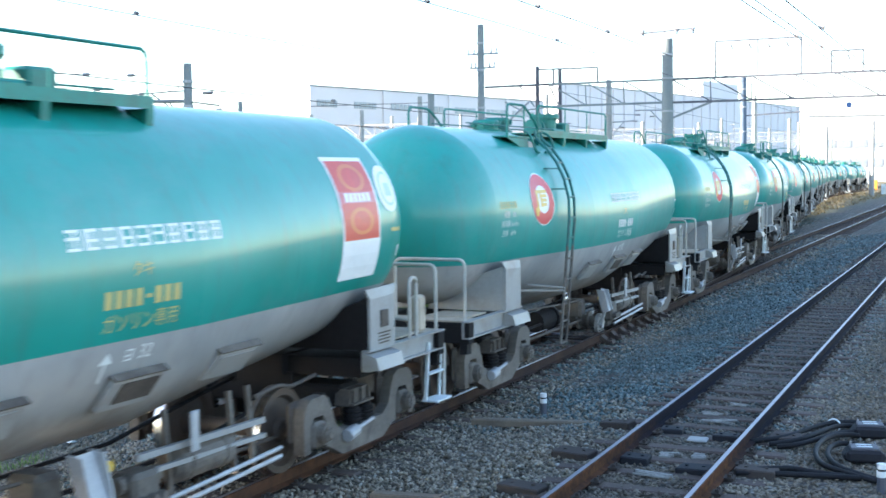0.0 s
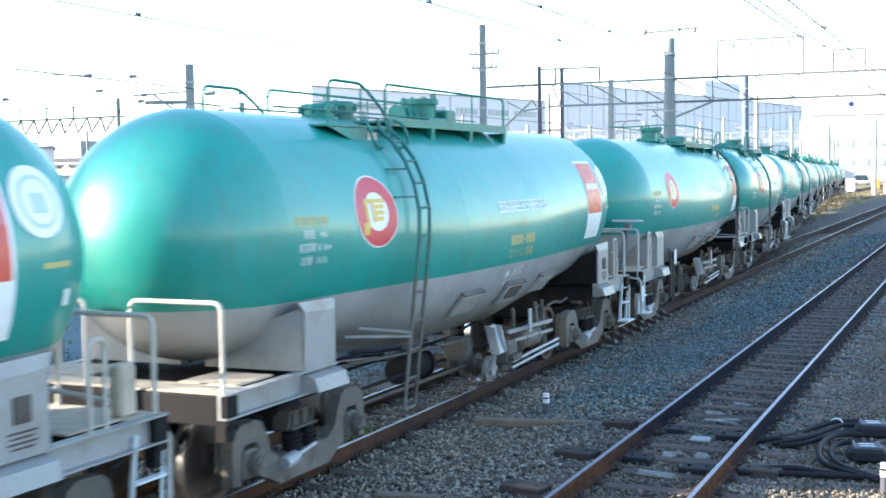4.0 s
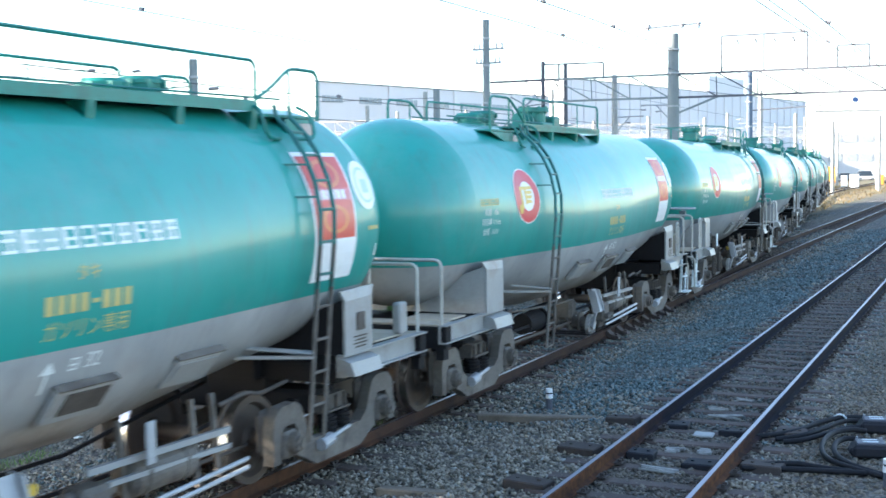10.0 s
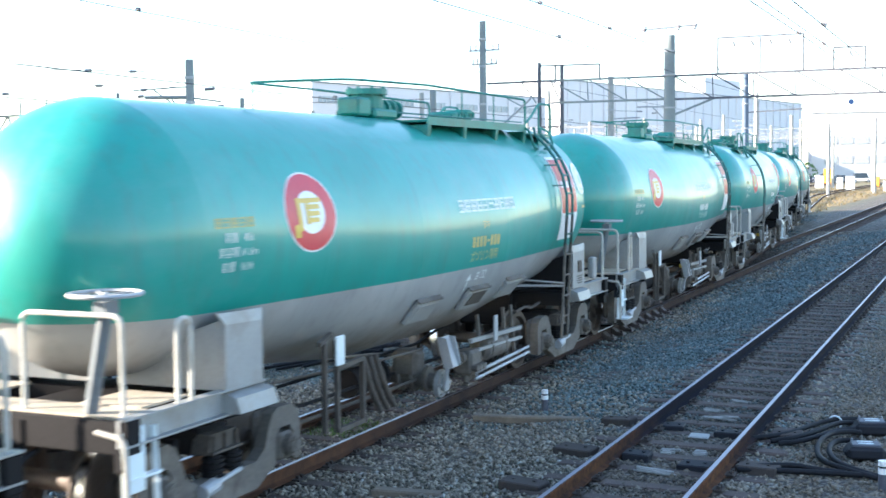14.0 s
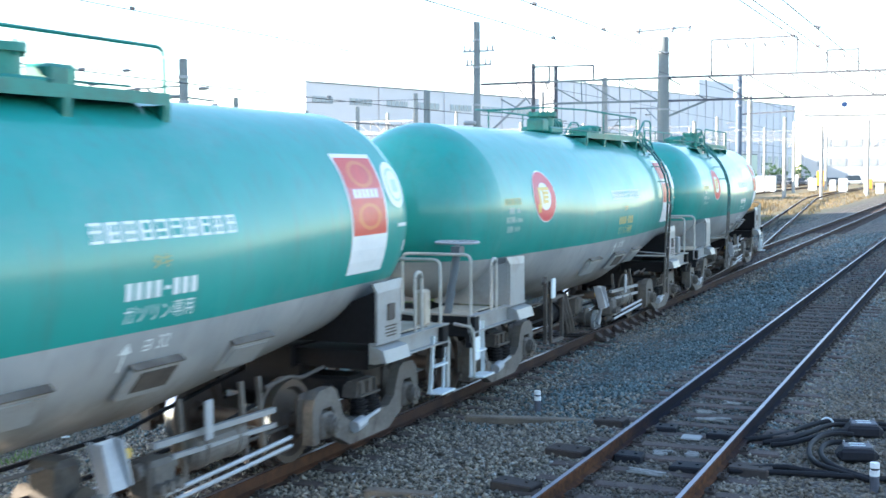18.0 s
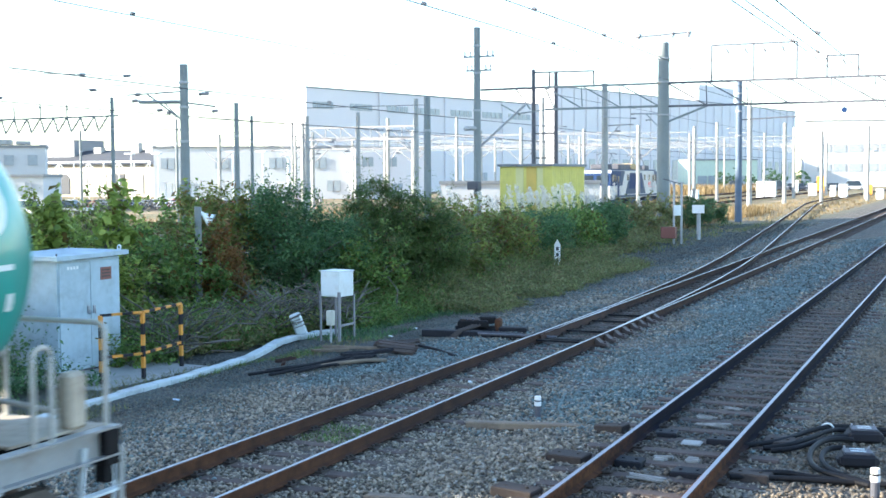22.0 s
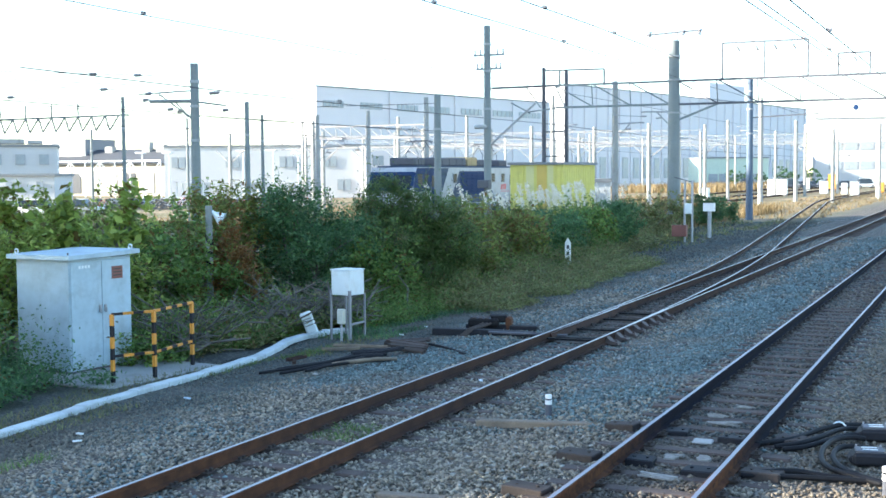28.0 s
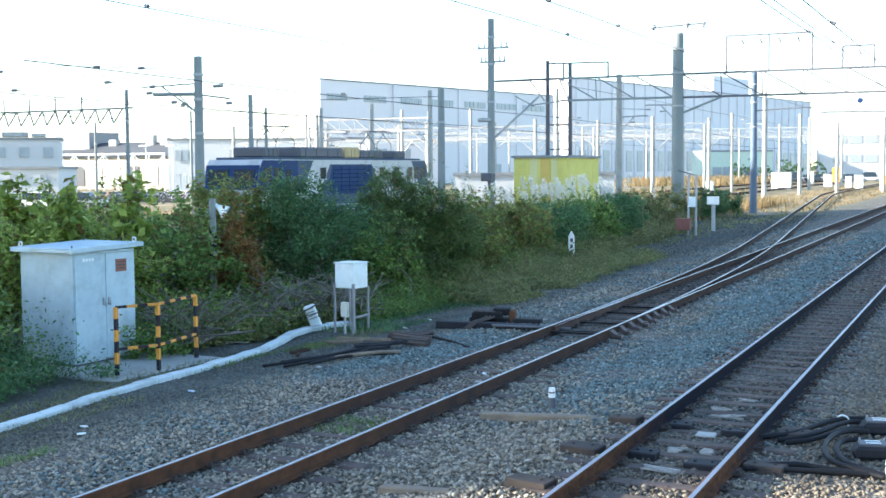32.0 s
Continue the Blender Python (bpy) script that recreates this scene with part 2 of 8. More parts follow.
M_COLUMN = surf("grey_blue_brake_column", (0.115, 0.135, 0.150), 0.6, var=0.25, dirt=(0.07, 0.06, 0.05), dirt_amount=0.5)
M_WIRE = surf("wire", (0.05, 0.05, 0.055), 0.6, var=0.1)
M_INSUL = surf("porcelain_insulator", (0.25, 0.24, 0.25), 0.3, var=0.2)


def dark_rail():
    """Blue-black rail steel, rust brown over its near end."""
    n = Net("blue_black_rail_steel")
    f = n.noise(60, 4)
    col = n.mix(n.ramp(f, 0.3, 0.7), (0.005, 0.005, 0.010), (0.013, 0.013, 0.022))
    rust = n.mix(n.ramp(n.noise(9, 5), 0.35, 0.65), (0.13, 0.055, 0.026), (0.05, 0.026, 0.018))
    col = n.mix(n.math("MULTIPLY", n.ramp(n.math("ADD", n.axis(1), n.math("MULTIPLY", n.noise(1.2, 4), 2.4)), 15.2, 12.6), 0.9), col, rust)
    n.bump(f, 0.2, 0.005)
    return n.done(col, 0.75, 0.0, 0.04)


M_WEBDK = dark_rail()


def rusty_rail():
    """Dull brown rail steel, a brighter rust brown over its near end."""
    n = Net("rail_rust")
    f = n.noise(60, 4)
    col = n.mix(n.ramp(n.noise(2.0, 5), 0.35, 0.65), (0.048, 0.030, 0.026), (0.080, 0.044, 0.031))
    col = n.mix(n.math("MULTIPLY", n.ramp(f, 0.35, 0.65), 0.35), col, (0.028, 0.020, 0.018))
    rust = n.mix(n.ramp(n.noise(5, 5), 0.35, 0.65), (0.130, 0.056, 0.028), (0.070, 0.035, 0.022))
    col = n.mix(n.math("MULTIPLY", n.ramp(n.math("ADD", n.axis(1), n.math("MULTIPLY", n.noise(0.8, 4), 3.0)), 16.0, 12.5), 0.85), col, rust)
    n.bump(f, 0.3, 0.005)
    return n.done(col, 0.85, 0.0, 0.1)


M_WEB = rusty_rail()


def stones():
    n = Net("ballast_stones")
    r = n.island()
    kind = n.math("FRACT", n.math("MULTIPLY", r, 53.3), 0)
    tan = n.mix(r, (0.080, 0.071, 0.055), (0.42, 0.368, 0.282))
    teal = n.mix(r, (0.046, 0.070, 0.073), (0.205, 0.292, 0.294))
    broad = n.math("MULTIPLY", n.math("SUBTRACT", n.noise(0.22, 4, 0.6), 0.5), 3.0)
    # a strip of bluer ballast between the two tracks
    strip = n.math("ABSOLUTE", n.math("ADD", n.axis(0), 4.75), 0)
    blue_mask = n.math("MULTIPLY", n.ramp(strip, 1.0, 0.55), n.ramp(n.axis(1), 13.0, 19.0))
    broad = n.math("SUBTRACT", broad, n.math("MULTIPLY", blue_mask, 0.8))
    # and a paler heap of it beside the cable crossing
    # strip = n.math
    strip = n.math("ABSOLUTE", n.math("ADD", n.axis(0), 9.0), 0)
    blue_mask = n.math("MULTIPLY", n.ramp(strip, 0.95, 0.45), n.math("MULTIPLY", n.ramp(n.axis(1), 15.6, 16.8), n.ramp(n.axis(1), 22.0, 20.0)))
    broad = n.math("SUBTRACT", broad, n.math("MULTIPLY", blue_mask, 1.2))
    # older, browner stone close to the cable crossing
    broad = n.math("ADD", broad, n.math("MULTIPLY", n.ramp(n.math("ADD", n.axis(1), n.math("MULTIPLY", n.noise(0.4, 4), 6.0)), 20.0, 14.5), 0.42))
    col = n.mix(n.ramp(n.math("ADD", kind, broad), 0.32, 0.54), teal, tan)
    col = n.mix(n.ramp(kind, 0.965, 0.975), col, (0.38, 0.38, 0.34))
    col = n.mix(n.math("MULTIPLY", n.ramp(n.noise(0.5, 5), 0.50, 0.66), 0.3), col, (0.25, 0.172, 0.115))
    col = n.mix(n.math("MULTIPLY", n.ramp(n.noise(30, 3), 0.4, 0.7), 0.3), col, (0.05, 0.048, 0.045))
    earth = n.ramp(n.math("ADD", n.axis(0), n.math("MULTIPLY", n.noise(0.6, 4), 1.6)), -8.6, -9.8)
    col = n.mix(n.math("MULTIPLY", earth, 0.7), col, (0.050, 0.058, 0.053))
    # oil and brake dust between the rails
    wob = n.math("MULTIPLY", n.math("SUBTRACT", n.noise(0.9, 4), 0.5), 1.0)
    off = n.math("ABSOLUTE", n.math("ADD", n.math("ADD", n.axis(0), 7.3), wob), 0)
    oil = n.math("MULTIPLY", n.ramp(off, 1.15, 0.5), n.math("MULTIPLY", n.ramp(n.axis(1), 20.0, 24.0), n.ramp(n.axis(1), 52.0, 44.0)))
    off = n.math("ABSOLUTE", n.math("ADD", n.math("ADD", n.axis(0), 2.9), n.math("MULTIPLY", wob, 0.4)), 0)
    oil = n.math("MAXIMUM", oil, n.math("MULTIPLY", n.ramp(off, 0.75, 0.40), 0.7))
    col = n.mix(n.math("MULTIPLY", oil, 0.8), col, (0.052, 0.036, 0.027))
    # browner fouled stone beside the near track
    side = n.math("MULTIPLY", n.ramp(n.math("ADD", n.axis(0), wob), -2.3, -1.6), 0.6)
    col = n.mix(side, col, (0.125, 0.093, 0.064))
    n.bump(n.noise(90, 3), 0.3, 0.004)
    return n.done(col, 0.8)


def soil():
    n = Net("ballast_ground")
    v = n.t.nodes.new("ShaderNodeTexVoronoi")
    v.inputs["Scale"].default_value = 17.0
    n.link(n.co, v.inputs["Vector"])
    sep = n.t.nodes.new("ShaderNodeSeparateColor")
    n.link(v.outputs["Color"], sep.inputs[0])
    col = n.mix(sep.outputs[0], (0.075, 0.071, 0.060), (0.33, 0.31, 0.262))
    col = n.mix(n.ramp(v.outputs["Distance"], 0.25, 0.6), col, (0.028, 0.026, 0.024))
    col = n.mix(n.math("MULTIPLY", n.ramp(n.noise(0.3, 5), 0.42, 0.62), 0.5), col, (0.11, 0.085, 0.062))
    earth = n.ramp(n.math("ADD", n.axis(0), n.math("MULTIPLY", n.noise(0.6, 4), 1.6)), -8.6, -9.8)
    col = n.mix(n.math("MULTIPLY", earth, 0.65), col, n.mix(n.ramp(n.noise(1.2, 5), 0.45, 0.6), (0.050, 0.056, 0.051), (0.040, 0.054, 0.034)))
    far = n.ramp(n.axis(0), -17.0, -22.0)
    grass = n.mix(n.ramp(n.noise(0.12, 6, 0.6), 0.4, 0.6), (0.26, 0.19, 0.11), (0.14, 0.13, 0.06))
    far = n.math("MAXIMUM", far, n.math("MULTIPLY", n.ramp(n.axis(1), 58.0, 75.0), n.ramp(n.axis(0), -9.5, -13.5)))
    col = n.mix(far, col, grass)
    n.bump(v.outputs["Distance"], 0.8, 0.03)
    return n.done(col, 0.9)


M_STONE = stones()
M_GROUND = soil()


def leafy(name, a, b, dead=(0.16, 0.10, 0.035), dead_amount=0.12, mottle=0.55):
    n = Net(name)
    r = n.island()
    col = n.mix(r, a, b)
    col = n.mix(n.math("GREATER_THAN", n.math("FRACT", n.math("MULTIPLY", r, 37.7), 0), 1 - dead_amount), col, dead)
    col = n.mix(n.math("MULTIPLY", n.ramp(n.noise(1.3, 4), 0.38, 0.62), mottle), col, tuple(c * 0.45 for c in a))
    mat = n.done(col, 0.52, 0.0, 0.25)
    tr = n.t.nodes.new("ShaderNodeBsdfTranslucent")
    n.link(col, tr.inputs["Color"])
    mx = n.t.nodes.new("ShaderNodeMixShader")
    mx.inputs[0].default_value = 0.4
    n.link(n.b.outputs[0], mx.inputs[1])
    n.link(tr.outputs[0], mx.inputs[2])
    n.link(mx.outputs[0], n.t.nodes["Material Output"].inputs["Surface"])
    return mat


M_LEAF_DARK = leafy("dark_shrub_leaves", (0.060, 0.135, 0.064), (0.175, 0.325, 0.130), dead_amount=0.02)
M_LEAF_OLIVE = leafy("feathery_olive_leaves", (0.080, 0.142, 0.050), (0.225, 0.320, 0.110), (0.18, 0.115, 0.06), 0.08)
M_LEAF_VINE = leafy("browning_vine_leaves", (0.140, 0.190, 0.052), (0.340, 0.390, 0.105), (0.22, 0.13, 0.055), 0.24)
M_LEAF_MID = leafy("vine_leaves", (0.098, 0.190, 0.052), (0.265, 0.390, 0.100), dead_amount=0.12)
M_LEAF_LIGHT = leafy("young_leaves", (0.170, 0.255, 0.050), (0.44, 0.53, 0.13), dead_amount=0.12)
M_LEAF_RED = leafy("withered_vine_leaves", (0.20, 0.10, 0.035), (0.34, 0.18, 0.06), dead_amount=0.2)
M_GRASS = leafy("dry_green_grass", (0.150, 0.178, 0.066), (0.33, 0.345, 0.140), (0.30, 0.22, 0.11), 0.18)
M_STRAW = leafy("straw_grass", (0.30, 0.22, 0.11), (0.44, 0.33, 0.18), dead_amount=0.2)
M_PLUME = leafy("pampas_plumes", (0.80, 0.74, 0.64), (0.90, 0.86, 0.78), dead_amount=0.0, mottle=0.05)
M_TWIG = surf("bare_twigs", (0.12, 0.11, 0.095), 0.85, var=0.3)
M_CABINET = surf("pale_blue_cabinet_paint", (0.36, 0.47, 0.53), 0.55, var=0.14, big=1.6, fine=8, dirt=(0.25, 0.31, 0.34), dirt_amount=0.6)
M_BOXWHITE = surf("white_box_paint", (0.68, 0.74, 0.75), 0.5, var=0.06, dirt=(0.5, 0.48, 0.44), dirt_amount=0.5)
M_BLACK = surf("black_stripe_paint", (0.022, 0.022, 0.026), 0.65, var=0.2, spec=0.15)
M_ORANGE = surf("orange_stripe_paint", (0.62, 0.26, 0.03), 0.55, var=0.15, dirt=(0.35, 0.16, 0.05))
M_TROUGH = surf("pale_trough_concrete", (0.48, 0.54, 0.55), 0.8, var=0.2, big=1.0, fine=30, dirt=(0.22, 0.22, 0.21), dirt_amount=0.6)
M_RUBBER = surf("black_cable_rubber", (0.016, 0.016, 0.018), 0.6, var=0.3, spec=0.15)
# far panes: the whitening of haze is put into this paler glass
M_FARGLASS = surf("pale_hazed_glass", (0.30, 0.34, 0.37), 0.3, var=0.15, spec=0.6)
M_CABGLASS = surf("tinted_cab_glass", (0.02, 0.028, 0.035), 0.25, var=0.1, spec=0.12)
M_GLASS = surf("dark_window_glass", (0.03, 0.04, 0.05), 0.08, var=0.1, spec=0.6)
M_WALL = surf("pale_cladding", (0.66, 0.63, 0.64), 0.7, var=0.05, big=0.1, fine=3)
M_WALLW = surf("white_render_wall", (0.50, 0.51, 0.52), 0.8, var=0.05, big=0.1, fine=3)
M_ROOF = surf("grey_roof_sheet", (0.20, 0.215, 0.23), 0.7, var=0.12, big=0.2)
M_SHED = surf("yellow_shed_paint", (0.66, 0.60, 0.16), 0.6, var=0.1, dirt=(0.56, 0.50, 0.16))
M_SHEDPATCH = surf("orange_shed_panel", (0.62, 0.44, 0.11), 0.6, var=0.1)
M_LOCOW = surf("loco_white_paint", (0.42, 0.43, 0.45), 0.45, var=0.08, dirt=(0.30, 0.29, 0.27), dirt_amount=0.6)
M_LOCOB = surf("loco_navy_paint", (0.014, 0.040, 0.115), 0.6, var=0.12, spec=0.15)
M_LOCOG = surf("loco_slate_paint", (0.060, 0.085, 0.13), 0.6, var=0.12, spec=0.15)

# ---- ground and tracks ----
TRAIN_X, RIGHT_X, RIGHT_Z = -7.065, -2.90, 0.17
HALF = 0.575            # half the distance of the two rail heads' middles


def branch(y):
    """How far the diverging line has swung away at y."""
    k = 0.093
    if y < 20:
        return 0.0
    if y < 50:
        return -k / 60 * (y - 20) ** 2
    if y < 125:
        return -k * (y - 35)
    if y < 155:
        return -k * 90 - k * (y - 125) + k / 60 * (y - 125) ** 2
    return -k * 105


def ground_z(x, y):
    """Height of the ballast and ground."""
    t = min(1.0, max(0.0, (x + 5.6) / 1.6))
    t = t * t * (3 - 2 * t)
    z = -0.19 + t * 0.17
    if x < -9.0:
        z -= min(0.17, (-9.0 - x) * 0.045)
    return z


def build_ground():
    xs = sorted(set([-3000, -1200, -500, -200, -120, -80, -50] + [-40 + 0.5 * i for i in range(0, 125)] + [24, 30, 40, 70, 200, 800, 3000]))
    ys = sorted(set([-1500, -300, -60, -20] + [-6 + 0.5 * i for i in range(0, 110)] + [50 + 4 * i for i in range(0, 40)] + [230, 300, 450, 800, 1500, 3500]))
    verts, faces = [], []
    for y in ys:
        for x in xs:
            d = 0.05 * (noise.noise(Vector((x * 0.7, y * 0.7, 0))) + 0.5 * noise.noise(Vector((x * 2.1, y * 2.1, 4)))) if -14 < x < 2 and 0 < y < 60 else 0.0
            verts.append((x, y, ground_z(x, y) + d * 0.6))
    n = len(xs)
    for j in range(len(ys) - 1):
        for i in range(n - 1):
            a = j * n + i
            faces.append((a, a + 1, a + n + 1, a + n))
    g = mesh_np("ground", verts, faces, M_GROUND, smooth=True)
    tagged(g, "grey-brown railway ballast and bare ground", "ground", kind="structure")
    return g


RAIL = [(-0.065, -0.150), (0.065, -0.150), (0.065, -0.138), (0.012, -0.120), (0.010, -0.045), (0.033, -0.034), (0.033, -0.006), (0.022, 0.0), (-0.022, 0.0), (-0.033, -0.006), (-0.033, -0.034), (-0.010, -0.045), (-0.012, -0.120), (-0.065, -0.138)]


def rail(name, path, parent, web, head=None):
    """path: points of the head's middle; the head faces get the polished steel."""
    bm = bmesh.new()
    rings = []
    for i, p in enumerate(path):
        a, b = Vector(path[max(0, i - 1)]), Vector(path[min(len(path) - 1, i + 1)])
        d = (b - a).normalized()
        s = Vector((d.y, -d.x, 0))
        rings.append([bm.verts.new(Vector(p) + s * u + Vector((0, 0, w))) for u, w in RAIL])
    n = len(RAIL)
    for r0, r1 in zip(rings, rings[1:]):
        for k in range(n):
            f = bm.faces.new((r0[k], r0[(k + 1) % n], r1[(k + 1) % n], r1[k]))
            f.material_index = 1 if k == 7 else 0
    bm.faces.new(rings[0])
    bm.faces.new(rings[-1][::-1])
    bmesh.ops.recalc_face_normals(bm, faces=bm.faces)
    return part(name, bm, [web, head or M_HEAD], parent)


def build_tracks():
    ys_main = [-20 + 4 * i for i in range(0, 100)]
    t1 = tagged(empty("road_rail_track"), "rusty rails on timber sleepers in grey ballast", "railway track", kind="structure")
    t1.name = "railway_track"
    for s in (-1, 1):
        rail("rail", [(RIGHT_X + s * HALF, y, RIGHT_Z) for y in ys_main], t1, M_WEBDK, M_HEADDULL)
    t2 = tagged(empty("railway_track"), "worn railway track with a turnout, rusty rail webs", "railway track", kind="structure")
    fine = [-20, -10, 0, 8, 14, 18] + [20 + 2 * i for i in range(0, 75)] + [180, 220, 300, 370]
    rail("rail", [(TRAIN_X + HALF, y, 0.0) for y in ys_main], t2, M_WEB)
    rail("rail", [(TRAIN_X - HALF + branch(y), y, 0.0) for y in fine], t2, M_WEB)
    rail("closure_rail", [(TRAIN_X - HALF, y, -0.002) for y in [26.6] + [q for q in ys_main if q > 27]], t2, M_WEB)
    rail("closure_rail", [(TRAIN_X + HALF + branch(y), y, -0.002) for y in [26.6] + [q for q in fine if q > 27]], t2, M_WEB)
    # planed switch blades lying against the stock rails
    for side in (-1, 1):
        bm = bmesh.new()
        rings = []
        for i in range(12):
            y = 21.9 + 4.75 * i / 11
            gap = -branch(y)
            a = TRAIN_X + side * (HALF - 0.035) - (gap if side < 0 else 0.0)
            b = TRAIN_X + side * HALF + 0.036 * (-side) + (0.0 if side < 0 else -gap) + (0.012 if side < 0 else -0.012)
            lift = min(1.0, i / 4) * 0.016
            rings.append([bm.verts.new((x, y, z)) for x, z in ((a, -0.012 - 0.016 + lift), (b, -0.012 - 0.016 + lift), (b, -0.045), (b - side * 0.03, -0.12), (b - side * 0.05, -0.146), (a, -0.146))])
        for r0, r1 in zip(rings, rings[1:]):
            for k in range(6):
                f = bm.faces.new((r0[k], r0[(k + 1) % 6], r1[(k + 1) % 6], r1[k]))
                f.material_index = 1 if k == 0 else 0
        bm.faces.new(rings[0])
        bm.faces.new(rings[-1][::-1])
        bmesh.ops.recalc_face_normals(bm, faces=bm.faces)
        part("switch_blade", bm, [M_WEB, M_HEAD], t2, "planed switch blade")
    # slide bars and stretchers across the switch
    for y, z, w in ((21.7, -0.10, 0.09), (22.15, -0.13, 0.16), (23.4, -0.12, 0.05), (25.2, -0.12, 0.05), (26.4, -0.12, 0.06)):
        bm = bmesh.new()
        box(bm, (TRAIN_X + branch(y) / 2, y, z), (1.06, w, 0.035))
        part("stretcher_bar", bm, M_DARK, t2)
    return t1, t2


build_ground()
TRACK_RIGHT, TRACK_TRAIN = build_tracks()

# ---- tank wagons ----
WAGON = 13.30          # over couplers
TOP = 3.65             # crown of the tank
HALF_CYL = 5.12        # where the dished ends begin
R_END, R_MID, DISH, KNUCKLE = 1.21, 1.41, 1.10, 0.17


def tank_radius(y):
    a = min(abs(y), HALF_CYL)
    return R_MID if a <= 1.3 else R_MID - (R_MID - R_END) * (a - 1.3) / (HALF_CYL - 1.3)


def head_radius(d):
    """Radius of the dished end at d (0 to 1) of its depth; it meets the barrel at a slight knuckle."""
    q = KNUCKLE + (1 - KNUCKLE) * d
    return R_END * math.sqrt(max(0.0, 1 - q ** 2.15)) / math.sqrt(1 - KNUCKLE ** 2.15)


def tank_point(y, z, off=0.0):
    """A point of the tank's near side at y along and z up."""
    a = abs(y)
    r = tank_radius(y)
    zc = TOP - r
    if a > HALF_CYL:
        r = head_radius((a - HALF_CYL) / DISH)
    h = z - zc
    return Vector((math.sqrt(max(0.0, (r + off) ** 2 - h * h)), y, z))


def tank_mesh():
    bm = bmesh.new()
    n = 72
    ys = [-HALF_CYL, -4.2, -3.3, -2.4, 0.0, 2.4, 3.3, 4.2, HALF_CYL]
    for seam in (-1.3, 1.3, -3.25, 2.95):
        ys += [seam - 0.03, seam - 0.008, seam, seam + 0.008, seam + 0.03]
    dish = [0.05, 0.12, 0.22, 0.34, 0.46, 0.57, 0.67, 0.76, 0.83, 0.885, 0.925, 0.955, 0.978, 0.993]
    rows = []
    for d in reversed(dish):
        rows.append((-HALF_CYL - DISH * d, head_radius(d), TOP - R_END))
    for y in sorted(ys):
        weld = 0.0015 if y in (-1.3, 1.3, -3.25, 2.95) else 0.0
        rows.append((y, tank_radius(y) + weld, TOP - tank_radius(y)))
    for d in dish:
        rows.append((HALF_CYL + DISH * d, head_radius(d), TOP - R_END))
    rings = [[bm.verts.new((r * math.cos(k * math.tau / n), y, zc + r * math.sin(k * math.tau / n))) for k in range(n)] for y, r, zc in rows]
    for a, b in zip(rings, rings[1:]):
        for k in range(n):
            bm.faces.new((a[k], b[k], b[(k + 1) % n], a[(k + 1) % n]))
    for ring, s in ((rings[0], -1), (rings[-1], 1)):
        c = bm.verts.new((0, s * (HALF_CYL + DISH), TOP - R_END))
        for k in range(n):
            bm.faces.new((ring[k], ring[(k + 1) % n], c) if s < 0 else (ring[(k + 1) % n], ring[k], c))
    bmesh.ops.recalc_face_normals(bm, faces=bm.faces)
    for e in bm.edges:
        if all(abs(abs(v.co.y) - HALF_CYL) < 1e-4 for v in e.verts):
            e.smooth = False
    return bm


def decal(bm, y0, y1, z0, z1, off=0.004, nu=6, nv=6, side=1):
    """A painted rectangle laid on the tank."""
    nu, nv = max(1, nu), max(1, nv)
    g = [[bm.verts.new(tank_point(y0 + (y1 - y0) * i / nu, z0 + (z1 - z0) * j / nv, off)) for i in range(nu + 1)] for j in range(nv + 1)]
    for j in range(nv):
        for i in range(nu):
            bm.faces.new((g[j][i], g[j][i + 1], g[j + 1][i + 1], g[j + 1][i]))


def disc(bm, cy, cz, ry, rz, off=0.004, inner=0.0, n=40, rings=5):
    """A painted disc or ring laid on the tank."""
    rows = []
    for q in range(rings + 1):
        f = inner + (1 - inner) * q / rings
        rows.append([bm.verts.new(tank_point(cy + ry * f * math.cos(k * math.tau / n), cz + rz * f * math.sin(k * math.tau / n), off)) for k in range(n)])
    for a, b in zip(rows, rows[1:]):
        for k in range(n):
            bm.faces.new((a[k], a[(k + 1) % n], b[(k + 1) % n], b[k]))
    bmesh.ops.remove_doubles(bm, verts=bm.verts, dist=1e-4)


def lettering(text, cy, z0, height, off=0.004, font_scale=1.0):
    """Readable words laid on the tank; the built-in font. None if it has no such glyphs."""
    cu = bpy.data.curves.new("words", "FONT")
    cu.body, cu.size, cu.align_x, cu.resolution_u = text, height * 1.25, "CENTER", 2
    ob = new("words", cu)
    me = ob.to_mesh()
    bm = bmesh.new()
    bm.from_mesh(me)
    ob.to_mesh_clear()
    bpy.data.objects.remove(ob)
    bmesh.ops.triangulate(bm, faces=bm.faces)
    for v in bm.verts:
        v.co = tank_point(cy + v.co.x * font_scale, z0 + v.co.y, off)
    return bm


def glyph_block(bm, y0, z0, w, h, seed, off=0.004):
    """A block of strokes the size of one unread character."""
    rnd = random.Random(seed)
    t = w * 0.17
    for f in (0.0, rnd.choice((0.38, 0.5)), 0.86):
        decal(bm, y0, y0 + w, z0 + h * f, z0 + h * f + h * 0.14, off, 1, 1)
    decal(bm, y0 + rnd.choice((0.0, 0.1)) * w, y0 + rnd.choice((0.0, 0.1)) * w + t, z0, z0 + h, off, 1, 3)
    decal(bm, y0 + w - t, y0 + w, z0, z0 + h, off, 1, 3)
    if rnd.random() < 0.6:
        decal(bm, y0 + w * 0.42, y0 + w * 0.42 + t, z0, z0 + h, off, 1, 3)


M_PANELRED = surf("orange_red_panel_paint", (0.60, 0.075, 0.050), 0.4, var=0.12, fine=12)
M_PALERED = surf("pale_red_marking", (0.60, 0.16, 0.17), 0.4, var=0.1)
M_REDRING = surf("orange_red_marking", (0.66, 0.20, 0.07), 0.4, var=0.1)


